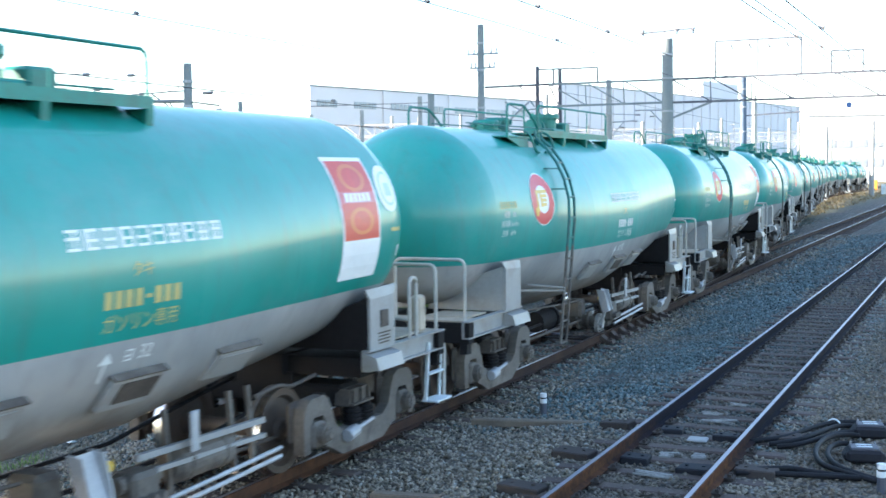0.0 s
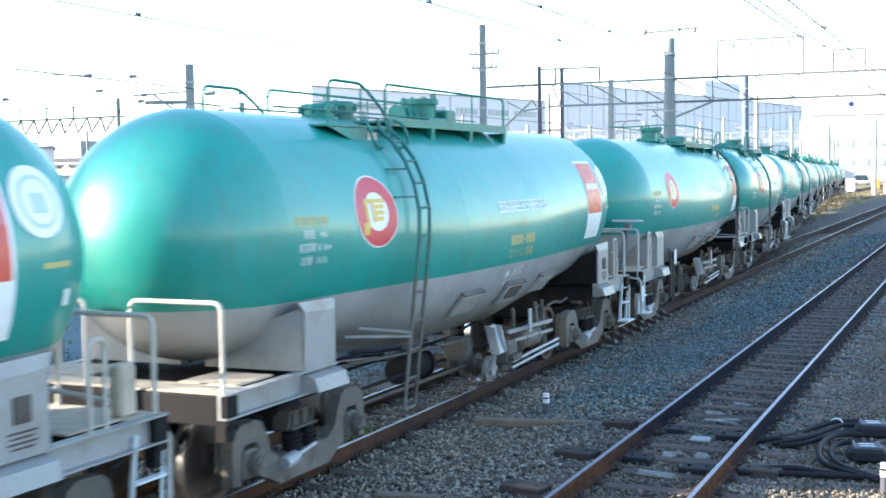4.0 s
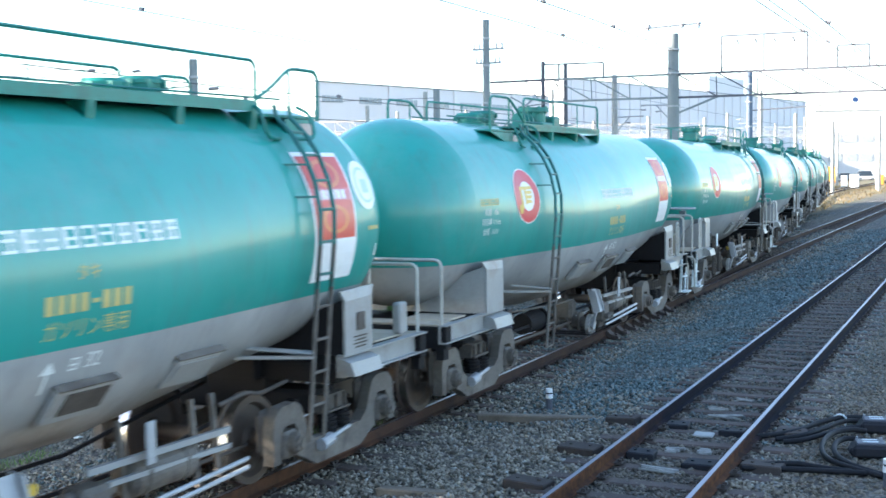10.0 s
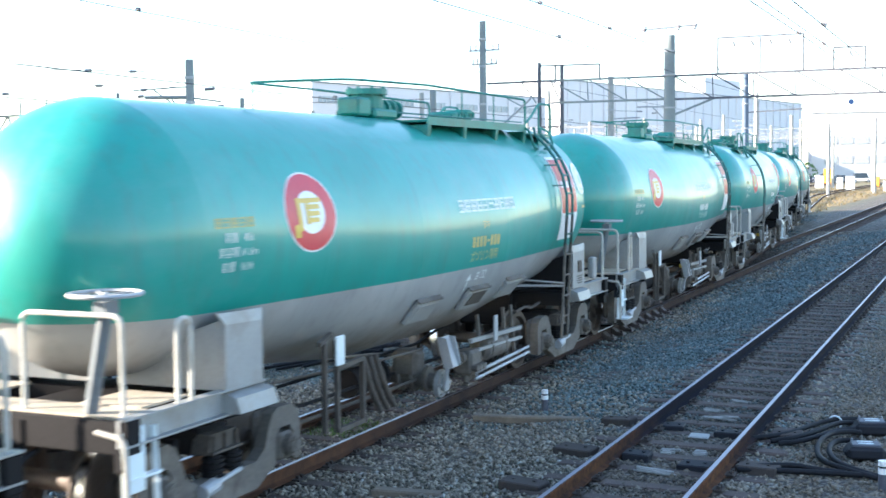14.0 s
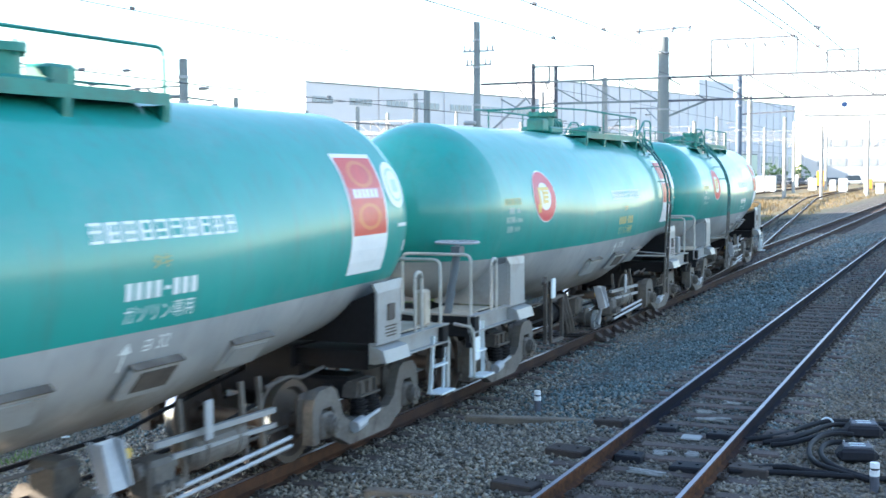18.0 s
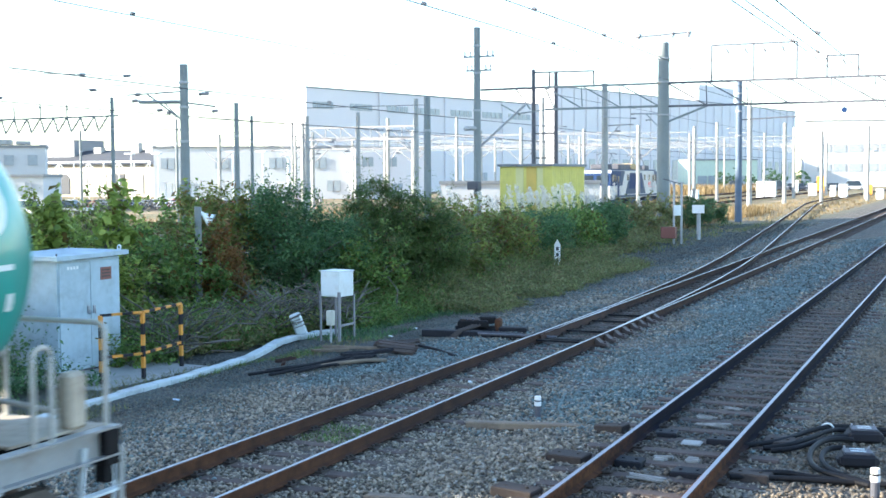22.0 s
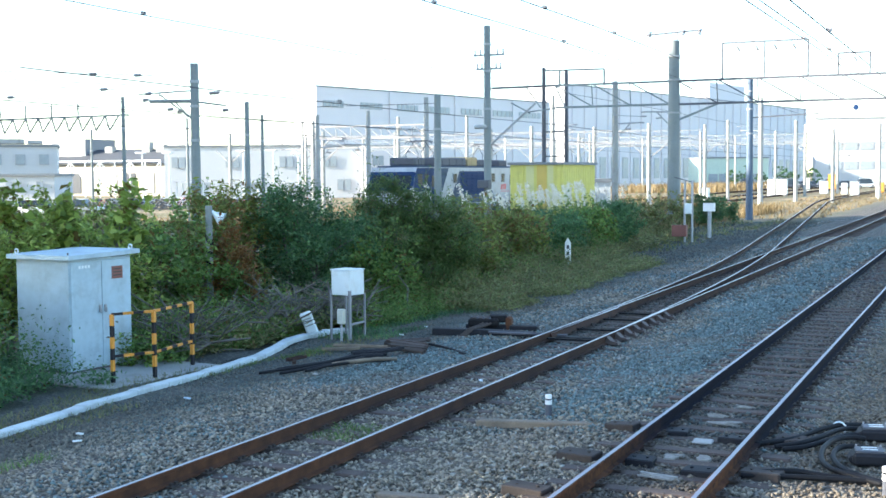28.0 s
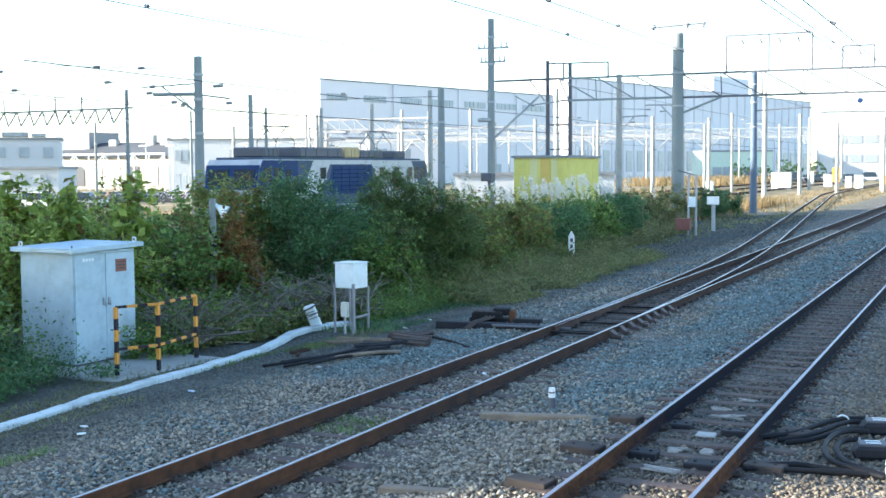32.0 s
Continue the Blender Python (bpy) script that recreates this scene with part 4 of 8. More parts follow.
def build_top(w, y0, y1, step, valve_y, domes, hoop, far_loop):
    """Walkway along the crown from y0 to y1; step: the short lower landing where the ladder arrives, hoop: the grab hoop over it."""
    wk = empty("walkway")
    wk.parent = w

    def gusset(y, s, z, drop):
        bm = bmesh.new()
        plate(bm, [(s * 0.34, y, z), (s * 0.79, y, z), (s * 0.80, y, z - 0.05), (s * 0.77, y, z - drop), (s * 0.72, y, z - drop)], 0.016, 1)
        plate(bm, [(s * 0.74, y - 0.04, z), (s * 0.80, y - 0.04, z), (s * 0.775, y - 0.04, z - drop - 0.02), (s * 0.745, y - 0.04, z - drop - 0.02)], 0.09, 1)
        bmesh.ops.recalc_face_normals(bm, faces=bm.faces)
        part("walkway_bracket", bm, M_GREEN, wk)

    for s in (-1, 1):
        bm = bmesh.new()
        box(bm, (s * 0.57, (y0 + y1) / 2, 3.60), (0.46, y1 - y0, 0.025))
        box(bm, (s * 0.79, (y0 + y1) / 2, 3.60), (0.02, y1 - y0, 0.10))
        part("tread_plate", bm, M_GREEN, wk)
        for i in range(4):
            gusset(y0 + 0.05 + (y1 - y0 - 0.10) * i / 3, s, 3.55, 0.22)
        bm = bmesh.new()
        box(bm, (s * 0.60, (step[0] + step[1]) / 2, 3.52), (0.40, step[1] - step[0], 0.025))
        part("tread_plate", bm, M_GREEN, wk)
        # landing's end plate, set on the slant
        bm = bmesh.new()
        a, b = (step[0], step[0] + 0.85) if hoop[1] > hoop[0] else (step[1], step[1] - 0.6)
        plate(bm, [(s * 0.78, a, 3.50), (s * 0.78, b, 3.50), (s * 0.80, b, 3.27), (s * 0.79, a + (b - a) * 0.25, 3.44)], s * 0.016, 0)
        bmesh.ops.recalc_face_normals(bm, faces=bm.faces)
        part("walkway_bracket", bm, M_GREEN, wk)
    bm = bmesh.new()
    box(bm, (0.80, (step[0] + step[1]) / 2 + 0.30, 3.40), (0.02, 0.22, 0.12))
    part("maker_plate", bm, M_PLATE, wk, "small faded maker's plate")
    gr = empty("guard_rail")
    gr.parent = wk
    far = y1 if hoop[1] > hoop[0] else y0
    near = y0 if far == y1 else y1
    d = 1 if far > near else -1
    for s in (-1, 1):
        pts = [(s * 0.78, near, 3.60), (s * 0.78, near, 4.02), (s * 0.78, far - d * 0.06, 4.03), (s * 0.78, far - d * 0.06, 3.60)]
        if far_loop:
            pts = pts[:3]
        bm = bmesh.new()
        pipe(bm, bow(pts, 0.10), 0.017, 6)
        part("top_rail", bm, M_GREEN, gr)
        for f in (0.36, 0.68):
            yy = near + (far - near) * f
            bm = bmesh.new()
            rod(bm, (s * 0.78, yy, 3.60), (s * 0.78, yy, 4.02), 0.010, 6)
            part("rail_post", bm, M_GREEN, gr)
        # hoop over the landing, running down to the walkway
        bm = bmesh.new()
        pipe(bm, bow([(s * 0.78, hoop[0], 3.50), (s * 0.78, hoop[0], 3.99), (s * 0.78, hoop[1], 3.99), (s * 0.78, hoop[1] + (hoop[1] - hoop[0]) * 0.55, 3.80), (s * 0.78, near, 3.66)], 0.12), 0.019, 6)
        rod(bm, (s * 0.78, hoop[1], 3.50), (s * 0.78, hoop[1], 3.96), 0.012, 6)
        part("grab_hoop", bm, M_GREEN, gr)
    if far_loop:
        bm = bmesh.new()
        pipe(bm, bow([(0.78, far, 4.03), (0.62, far_loop + 0.9, 4.00), (0.0, far_loop, 3.93), (-0.62, far_loop + 0.9, 4.00), (-0.78, far, 4.03)], 0.3), 0.016, 6)
        rod(bm, (0.0, far_loop, 3.64), (0.0, far_loop, 3.93), 0.012, 6)
        part("end_loop", bm, M_GREEN, gr)
    # thin pipe along the crown, past the ends of the walkway
    bm = bmesh.new()
    for x in (-0.30, 0.24):
        pipe(bm, [(x, min(step[0], y0) - 0.2, 3.72), (x, max(step[1], y1) + 0.2, 3.74)], 0.011, 5)
    part("crown_pipe", bm, M_DKGREEN, wk)
    # discharge valve housing: bolted drum, side pipe and box
    vy = valve_y
    bm = bmesh.new()
    box(bm, (0.0, vy, 3.69), (0.56, 0.62, 0.12), bevel=0.03)
    rod(bm, (0.0, vy, 3.70), (0.0, vy, 3.93), 0.21, 20)
    rod(bm, (0.0, vy, 3.93), (0.0, vy, 4.00), 0.26, 20)
    for k in range(8):
        a = k * math.tau / 8
        rod(bm, (0.225 * math.cos(a), vy + 0.225 * math.sin(a), 3.90), (0.225 * math.cos(a), vy + 0.225 * math.sin(a), 4.025), 0.02, 6)
    vh = part("valve_housing", bm, M_GREEN, w, "green valve housing")
    bm = bmesh.new()
    rod(bm, (0.02, vy - d * 0.2, 3.78), (0.02, vy - d * 0.72, 3.76), 0.075, 12)
    for q in (0.36, 0.55, 0.72):
        rod(bm, (0.02, vy - d * q, 3.775), (0.02, vy - d * (q + 0.045), 3.775), 0.12, 14)
    rod(bm, (0.02, vy - d * 0.62, 3.65), (0.02, vy - d * 0.62, 3.86), 0.06, 10)
    part("valve_pipe", bm, M_GREEN, vh)
    bm = bmesh.new()
    box(bm, (0.10, vy + d * 0.52, 3.76), (0.30, 0.34, 0.22), bevel=0.03)
    part("valve_box", bm, M_GREEN, vh)
    # inspection domes
    for i, yy in enumerate(domes):
        bm = bmesh.new()
        h = 0.05 * (i % 2)
        lathe(bm, [(0.24, 3.58), (0.24, 3.66), (0.19, 3.67), (0.19, 3.74 + h), (0.21, 3.745 + h), (0.21, 3.78 + h), (0.18, 3.81 + h), (0.0, 3.82 + h)], 20, Matrix.Translation((0, yy, 0)))
        bmesh.ops.recalc_face_normals(bm, faces=bm.faces)
        dm = part("manhole", bm, M_GREEN, w, "round green manhole")
        bm = bmesh.new()
        for k in range(8):
            a = k * math.tau / 8 + 0.2
            box(bm, (0.215 * math.cos(a), yy + 0.215 * math.sin(a), 3.74 + h), (0.035, 0.035, 0.08))
        part("manhole_bolts", bm, M_GREEN, dm)["kind"] = "stuff"


M_PLATE = surf("faded_plate", (0.42, 0.36, 0.33), 0.5, var=0.15)


def placard(w, y, z, dark):
    """A tilted placard holder on the lower flank."""
    n = (tank_point(y, z, 0.0) - Vector((0, y, TOP - tank_radius(y)))).normalized()
    c = tank_point(y, z, 0.03)
    tilt = math.degrees(math.atan2(-n.z, n.x))
    bm = bmesh.new()
    box(bm, c, (0.05, 0.62, 0.30), rot=(0, tilt, 0), bevel=0.008)
    h = part("placard_holder", bm, M_FRAME, w, "placard holder")
    if dark:
        bm = bmesh.new()
        c2 = tank_point(y, z, 0.062)
        box(bm, (c2.x, y + 0.04, c2.z), (0.01, 0.44, 0.20), rot=(0, tilt, 0))
        part("placard", bm, M_BOGIE, h)
    else:
        bm = bmesh.new()
        c2 = tank_point(y, z, 0.060)
        box(bm, c2, (0.01, 0.52, 0.20), rot=(0, tilt, 0))
        part("placard", bm, M_FRAME, h)
    bm = bmesh.new()
    c3 = tank_point(y, z + 0.14, 0.05)
    box(bm, c3, (0.07, 0.64, 0.015), rot=(0, tilt, 0))
    part("rain_lip", bm, M_SIDEFRAME, h)


def build_under(w, flip):
    """Brake gear and piping below the tank."""
    for s in (-1, 1):
        bm = bmesh.new()
        pipe(bm, [(s * 0.42, -4.4, 0.80), (s * 0.42, -2.3, 0.50), (s * 0.42, 2.3, 0.50), (s * 0.42, 4.4, 0.80)], 0.022, 6)
        part("brake_rigging", bm, M_DARK, w)
    # discharge valve with its flanges and the slanted guard over it
    vy = 0.28 if not flip else 0.05
    bm = bmesh.new()
    rod(bm, (0.20, vy, 0.46), (0.96, vy, 0.40), 0.10, 16)
    for x in (0.45, 0.62, 0.80):
        rod(bm, (x, vy, 0.43), (x + 0.04, vy, 0.43), 0.16, 18)
    box(bm, (0.55, vy, 0.62), (0.34, 0.30, 0.34), bevel=0.05)
    dv = part("discharge_valve", bm, M_SIDEFRAME, w, "flanged discharge valve")
    bm = bmesh.new()
    rod(bm, (0.96, vy, 0.39), (1.02, vy, 0.385), 0.17, 20)
    for k in range(6):
        a = k * math.tau / 6
        rod(bm, (1.0, vy + 0.14 * math.cos(a), 0.385 + 0.14 * math.sin(a)), (1.06, vy + 0.14 * math.cos(a), 0.385 + 0.14 * math.sin(a)), 0.018, 6)
    rod(bm, (1.02, vy, 0.385), (1.07, vy, 0.385), 0.09, 16)
    part("blind_flange", bm, M_FRAME, dv, "pale bolted flange")
    bm = bmesh.new()
    q = vy - 0.16
    plate(bm, [(1.00, q, 0.98), (1.14, q, 0.96), (1.22, q, 0.62), (1.10, q, 0.60)], 0.022, 1)
    plate(bm, [(1.00, q + 0.24, 0.98), (1.14, q + 0.24, 0.96), (1.22, q + 0.24, 0.62), (1.10, q + 0.24, 0.60)], 0.022, 1)
    bar(bm, (1.05, q + 0.12, 0.97), (1.18, q + 0.12, 0.60), 0.23, 0.03)
    rod(bm, (1.14, q + 0.02, 0.60), (1.05, q + 0.10, 0.36), 0.028, 8)
    bmesh.ops.recalc_face_normals(bm, faces=bm.faces)
    part("valve_guard", bm, M_GALV, w, "pale slanted valve guard")
    bm = bmesh.new()
    rod(bm, (0.90, vy + 0.30, 0.80), (1.02, vy + 0.30, 0.80), 0.045, 10)
    part("end_cap", bm, M_YELLOW, dv, "small yellow cap")
    # brake control valve cluster
    bm = bmesh.new()
    box(bm, (0.96, 0.95, 0.52), (0.26, 0.34, 0.32), bevel=0.04)
    for k in range(3):
        rod(bm, (1.08, 0.84 + k * 0.12, 0.46), (1.16, 0.84 + k * 0.12, 0.46), 0.05, 8)
        rod(bm, (0.98, 0.84 + k * 0.12, 0.28), (0.98, 0.84 + k * 0.12, 0.40), 0.04, 8)
    rod(bm, (0.96, 0.70, 0.60), (0.96, 1.22, 0.60), 0.07, 10)
    part("control_valve", bm, M_SIDEFRAME, w, "dusty brake control valve")
    # air reservoir on its hangers
    bm = bmesh.new()
    lathe(bm, [(0.0, -0.44), (0.10, -0.43), (0.155, -0.37), (0.155, 0.37), (0.10, 0.43), (0.0, 0.44)], 18, Matrix.Translation((0.92, 1.84, 0.60)) @ Matrix.Rotation(radians(90), 4, "X"))
    for k in (-0.25, 0.25):
        rod(bm, (0.92, 1.84 + k - 0.02, 0.60), (0.92, 1.84 + k + 0.02, 0.60), 0.165, 18)
    bmesh.ops.recalc_face_normals(bm, faces=bm.faces)
    part("air_reservoir", bm, M_SIDEFRAME, w, "pale grey air reservoir")
    for y, z0 in ((1.38, 0.34), (2.32, 0.34), (2.62, 0.36)):
        bm = bmesh.new()
        bar(bm, (0.98, y, z0), (0.92, y, 1.08), 0.045, 0.04)
        part("hanger", bm, M_SIDEFRAME, w)
    bm = bmesh.new()
    bar(bm, (1.04, 0.86, 0.80), (1.04, 2.70, 0.76), 0.05, 0.05)
    bar(bm, (1.05, 1.10, 0.66), (1.05, 2.70, 0.62), 0.04, 0.04)
    part("pipe_bracket", bm, M_FRAME, w)
    bm = bmesh.new()
    for z in (0.40, 0.32):
        pipe(bm, [(1.07, 0.95, z - 0.02), (1.07, 2.95, z + 0.05)], 0.022, 6)
    part("pull_rod", bm, M_GALV, w, "pair of pale pull rods")
    bm = bmesh.new()
    pipe(bm, bow([(1.0, 2.62, 0.98), (1.0, 3.05, 1.02), (0.95, 3.35, 0.95), (0.9, 3.9, 0.98)], 0.12), 0.02, 6)
    pipe(bm, [(0.70, -4.0, 0.44), (0.70, 3.5, 0.42)], 0.02, 6)
    pipe(bm, bow([(0.86, -3.6, 0.98), (0.86, -1.2, 0.86), (0.86, -0.2, 0.84)], 0.3), 0.016, 6)
    part("brake_pipe", bm, M_BOGIE, w)
    bm = bmesh.new()
    rod(bm, (0.30, -1.1, 0.52), (0.30, -0.4, 0.52), 0.17, 18)
    rod(bm, (0.30, -0.4, 0.52), (0.30, -0.33, 0.52), 0.20, 18)
    part("brake_cylinder", bm, M_DARK, w, "dark brake cylinder")
    bm = bmesh.new()
    box(bm, (1.14, 1.50, 0.90), (0.03, 0.11, 0.34), bevel=0.01)
    part("marker_board", bm, M_GALV, w, "small pale hanging board")
    if flip:
        # side brake stand with its pale board
        vs = empty("valve_stand")
        vs.parent = w
        for nm, a, b in (("post", (1.12, -3.05, 0.40), (1.12, -3.05, 1.30)), ("post", (1.12, -2.80, 0.40), (1.12, -2.80, 1.30)), ("top_bar", (1.12, -3.15, 1.30), (1.00, -2.70, 1.34)), ("side_bar", (1.12, -2.80, 1.02), (1.12, -2.25, 1.04)), ("post", (1.12, -2.25, 0.36), (1.12, -2.25, 1.04)), ("foot_bar", (1.12, -2.80, 0.38), (1.12, -2.25, 0.38))):
            bm = bmesh.new()
            bar(bm, a, b, 0.05, 0.045)
            part(nm, bm, M_BOGIE, vs)
        bm = bmesh.new()
        box(bm, (1.17, -2.82, 1.20), (0.03, 0.17, 0.30), bevel=0.01)
        part("number_board", bm, M_BOXWHITE, w, "small white hanging board")
        for k in range(3):
            bm = bmesh.new()
            pipe(bm, bow([(1.0, -2.0 + 0.14 * k, 1.0), (1.08, -1.95 + 0.16 * k, 0.60), (1.0, -1.6 + 0.16 * k, 0.36)], 0.2), 0.035, 8)
            part("brake_lever", bm, M_BOGIE, w)


def build_wagon(kind, orange, panel):
    w = empty("tank_wagon")
    part("tank", tank_mesh(), M_TANK, w, "green upper and grey lower tank shell", smooth=True)
    build_markings(w, orange, panel, -3.47 if kind == "a" else -3.52)
    for y in (-4.65, 4.65):
        build_bogie(w, y)
    build_end(w, -1, kind == "b")
    build_end(w, 1, kind == "a")
    for y in (-0.86, 0.65, 2.12):
        placard(w, y, 1.38, y == 0.65)
    build_under(w, kind == "b")
    if kind == "a":
        build_top(w, -2.26, 1.52, (-3.60, -2.30), 0.33, (-2.45, -1.95), (-3.58, -2.86), None)
        ladder(w, -2.48, -0.72)
    else:
        build_top(w, 0.15, 3.65, (3.70, 4.75), 0.08, (2.45, 2.98), (4.80, 4.25), -2.5)
        ladder(w, 4.02, -0.42)
    return w


# which way round each wagon stands, from the head of the visible train, and the paint of its lettering
ORDER = "aaaababab" + "bbaba"
PALE = {1, 10, 11, 13}
U0, SPEED = 7.64, 8.12
SLACK = [-0.22, -0.22, -0.10, -0.03, -0.04, -0.08, -0.12, -0.33, -0.38, -0.05, -0.10, -0.30, -0.23, -0.02]   # play of the couplers


def train_at(k, t):
    """Pose of wagon k at t seconds; the train gathers a little speed."""
    s = U0 + WAGON * k - SPEED * t - 0.0064 * (t - 10) ** 2 + SLACK[k]
    a, b = s - 4.65, s + 4.65
    xa, xb = TRAIN_X + branch(a), TRAIN_X + branch(b)
    turn = math.degrees(math.atan2(xa - xb, b - a))
    return pose((xa + xb) / 2, s, 0.0, 0, 0, turn)


WAGONS = []


def build_train():
    made = {}
    for k, kind in enumerate(ORDER):
        key = (kind, k not in PALE, k != 1)
        if key not in made:
            w = build_wagon(*key)
            w.matrix_basis = train_at(k, 0)
            made[key] = w
        else:
            w = copy_thing(made[key], train_at(k, 0))
        look_of = "grey-lettered" if k in PALE else "orange-lettered"
        end = "hand brake leading" if kind == "b" else "ladder amidships"
        tagged(w, "green and grey tank wagon, %s, %s" % (look_of, end), "tank wagon", "tank wagons of the train")
        WAGONS.append(w)


build_train()

# ---- masts and overhead line ----
def mast(x, y, top, dia, mat, label, steps=False):
    m = empty("catenary_mast", pose(x, y, -0.25))
    bm = bmesh.new()
    lathe(bm, [(dia * 0.56, -0.4), (dia * 0.56, 0.0), (dia * 0.45, top + 0.22), (dia * 0.40, top + 0.25), (0, top + 0.25)], 16)
    part("pole", bm, mat, m, smooth=False)
    for z in ((top * 0.93, top * 0.80, top * 0.62) if steps else (top * 0.78,)):
        bm = bmesh.new()
        lathe(bm, [(dia * 0.48, z), (dia * 0.58, z + 0.01), (dia * 0.58, z + 0.10), (dia * 0.48, z + 0.11)], 16)
        part("band", bm, M_GALV, m)
    tagged(m, label, "catenary mast", "catenary masts of the yard")
    return m


def insulator(bm, a, b, r=0.07, n=4):
    """A string of discs between two points."""
    a, b = Vector(a), Vector(b)
    d = (b - a)
    m = d.to_track_quat("Z", "Y").to_matrix().to_4x4()
    for i in range(n):
        p = a + d * ((i + 0.5) / n)
        bmesh.ops.create_cone(bm, cap_ends=True, segments=10, radius1=r, radius2=r * 0.5, depth=d.length / n * 0.8, matrix=Matrix.Translation(p) @ m)


def bracket(m, z, reach, side, mat):
    """A cantilever arm with its strut, insulators and registration."""
    arm = empty("cantilever", pose(0, 0, 0))
    arm.parent = m
    for name, a, b, w in (("arm_tube", (0, 0, z), (side * reach, 0, z + 0.05), 0.07), ("arm_strut", (0, 0, z - 1.1), (side * reach * 0.62, 0, z), 0.06), ("top_tie", (0, 0, z + 0.55), (side * reach * 1.1, 0, z + 0.45), 0.035)):
        bm = bmesh.new()
        rod(bm, a, b, w / 2 * 1.3, 8)
        part(name, bm, mat, arm)
    for q, zz in ((1.0, z + 0.05), (1.1, z + 0.45), (0.45, z - 0.35)):
        bm = bmesh.new()
        insulator(bm, (side * reach * q, 0, zz), (side * (reach * q + 0.35), 0, zz - 0.02), 0.065, 5)
        part("insulator", bm, M_INSUL, arm)


GREYMAST, WHITEMAST = "grey concrete catenary mast", "pale sunlit concrete catenary mast"
m_d = mast(-28.7, 40.2, 7.42, 0.36, M_CONCDK, "thick grey concrete mast with bracket arms", True)
for nm, a, b, r in (("arm_tube", (0.0, 0, 6.20), (-2.15, 0, 6.25), 0.075), ("arm_tube", (0.0, 0, 6.18), (1.45, 0, 5.98), 0.035), ("top_tie", (0.2, 0, 6.62), (-2.75, 0, 6.55), 0.03), ("arm_strut", (0.0, 0, 5.42), (-1.75, 0, 6.55), 0.035), ("arm_strut", (0.05, 0, 5.30), (-0.95, 0, 6.20), 0.03)):
    bm = bmesh.new()
    rod(bm, a, b, r, 8)
    part(nm, bm, M_CONCDK, m_d)
for x, z in ((-2.35, 6.30), (-2.20, 6.55), (-1.15, 5.90), (0.85, 6.48), (1.05, 6.48), (1.45, 5.80)):
    bm = bmesh.new()
    insulator(bm, (x - 0.13, 0, z), (x + 0.13, 0, z + 0.02), 0.075, 4)
    part("insulator", bm, M_INSUL, m_d)
m_a = mast(-23.5, 58.0, 10.5, 0.36, M_CONCDK, "tall grey concrete mast with crossarms", True)
for z, w in ((9.3, 0.85), (8.6, 0.7)):
    bm = bmesh.new()
    box(bm, (0, 0.25, z), (w * 2, 0.09, 0.09))
    ca = part("crossarm", bm, M_GALV, m_a)
    for x in (-0.9, -0.55, 0.55, 0.9):
        bm = bmesh.new()
        insulator(bm, (x * w, 0.25, z + 0.04), (x * w, 0.25, z + 0.30), 0.06, 3)
        part("insulator", bm, M_INSUL, ca)
bm = bmesh.new()
lathe(bm, [(0.28, 4.6), (0.34, 4.65), (0.34, 4.75), (0.28, 4.8)], 14, Matrix.Translation((-0.3, -0.2, 0.95)))
rod(bm, (0, 0, 4.6), (2.6, 0, 6.8), 0.06, 8)
part("tension_gear", bm, M_GALV, m_a)
bm = bmesh.new()
box(bm, (-0.1, -0.2, 2.75), (0.6, 0.5, 0.42), bevel=0.03)
part("weight_box", bm, M_STEELDK, m_a)
m_b = mast(-17.95, 74.8, 11.1, 0.72, M_CONCDK, "stout grey concrete mast carrying the gantry", True)
bm = bmesh.new()
bar(bm, (-1.75, 0, 11.75), (1.7, 0, 11.9), 0.09, 0.09)
ta = part("crossarm", bm, M_STEELDK, m_b)
for x in (-1.55, 0.55, 1.55):
    bm = bmesh.new()
    insulator(bm, (x - 0.05, 0, 11.62), (x + 0.05, 0, 11.98), 0.17, 3)
    part("insulator", bm, M_INSUL, ta)
for x in (-0.2, 0.2):
    bm = bmesh.new()
    bar(bm, (x, 0, 11.2), (x, 0, 11.8), 0.04, 0.04)
    part("arm_post", bm, M_STEELDK, m_b)
bracket(m_b, 7.0, 1.7, -1, M_GALV)
bm = bmesh.new()
bar(bm, (0, 0, 6.4), (2.75, 0, 7.45), 0.12, 0.12)
part("brace", bm, M_CONCDK, m_b)
m_c = mast(-15.70, 88.0, 9.57, 0.46, M_BLUEMAST, "slate-blue catenary mast", True)
bm = bmesh.new()
bar(bm, (0, 0, 7.1), (4.9, 0, 7.3), 0.08, 0.08)
part("crossarm", bm, M_STEELDK, m_c)
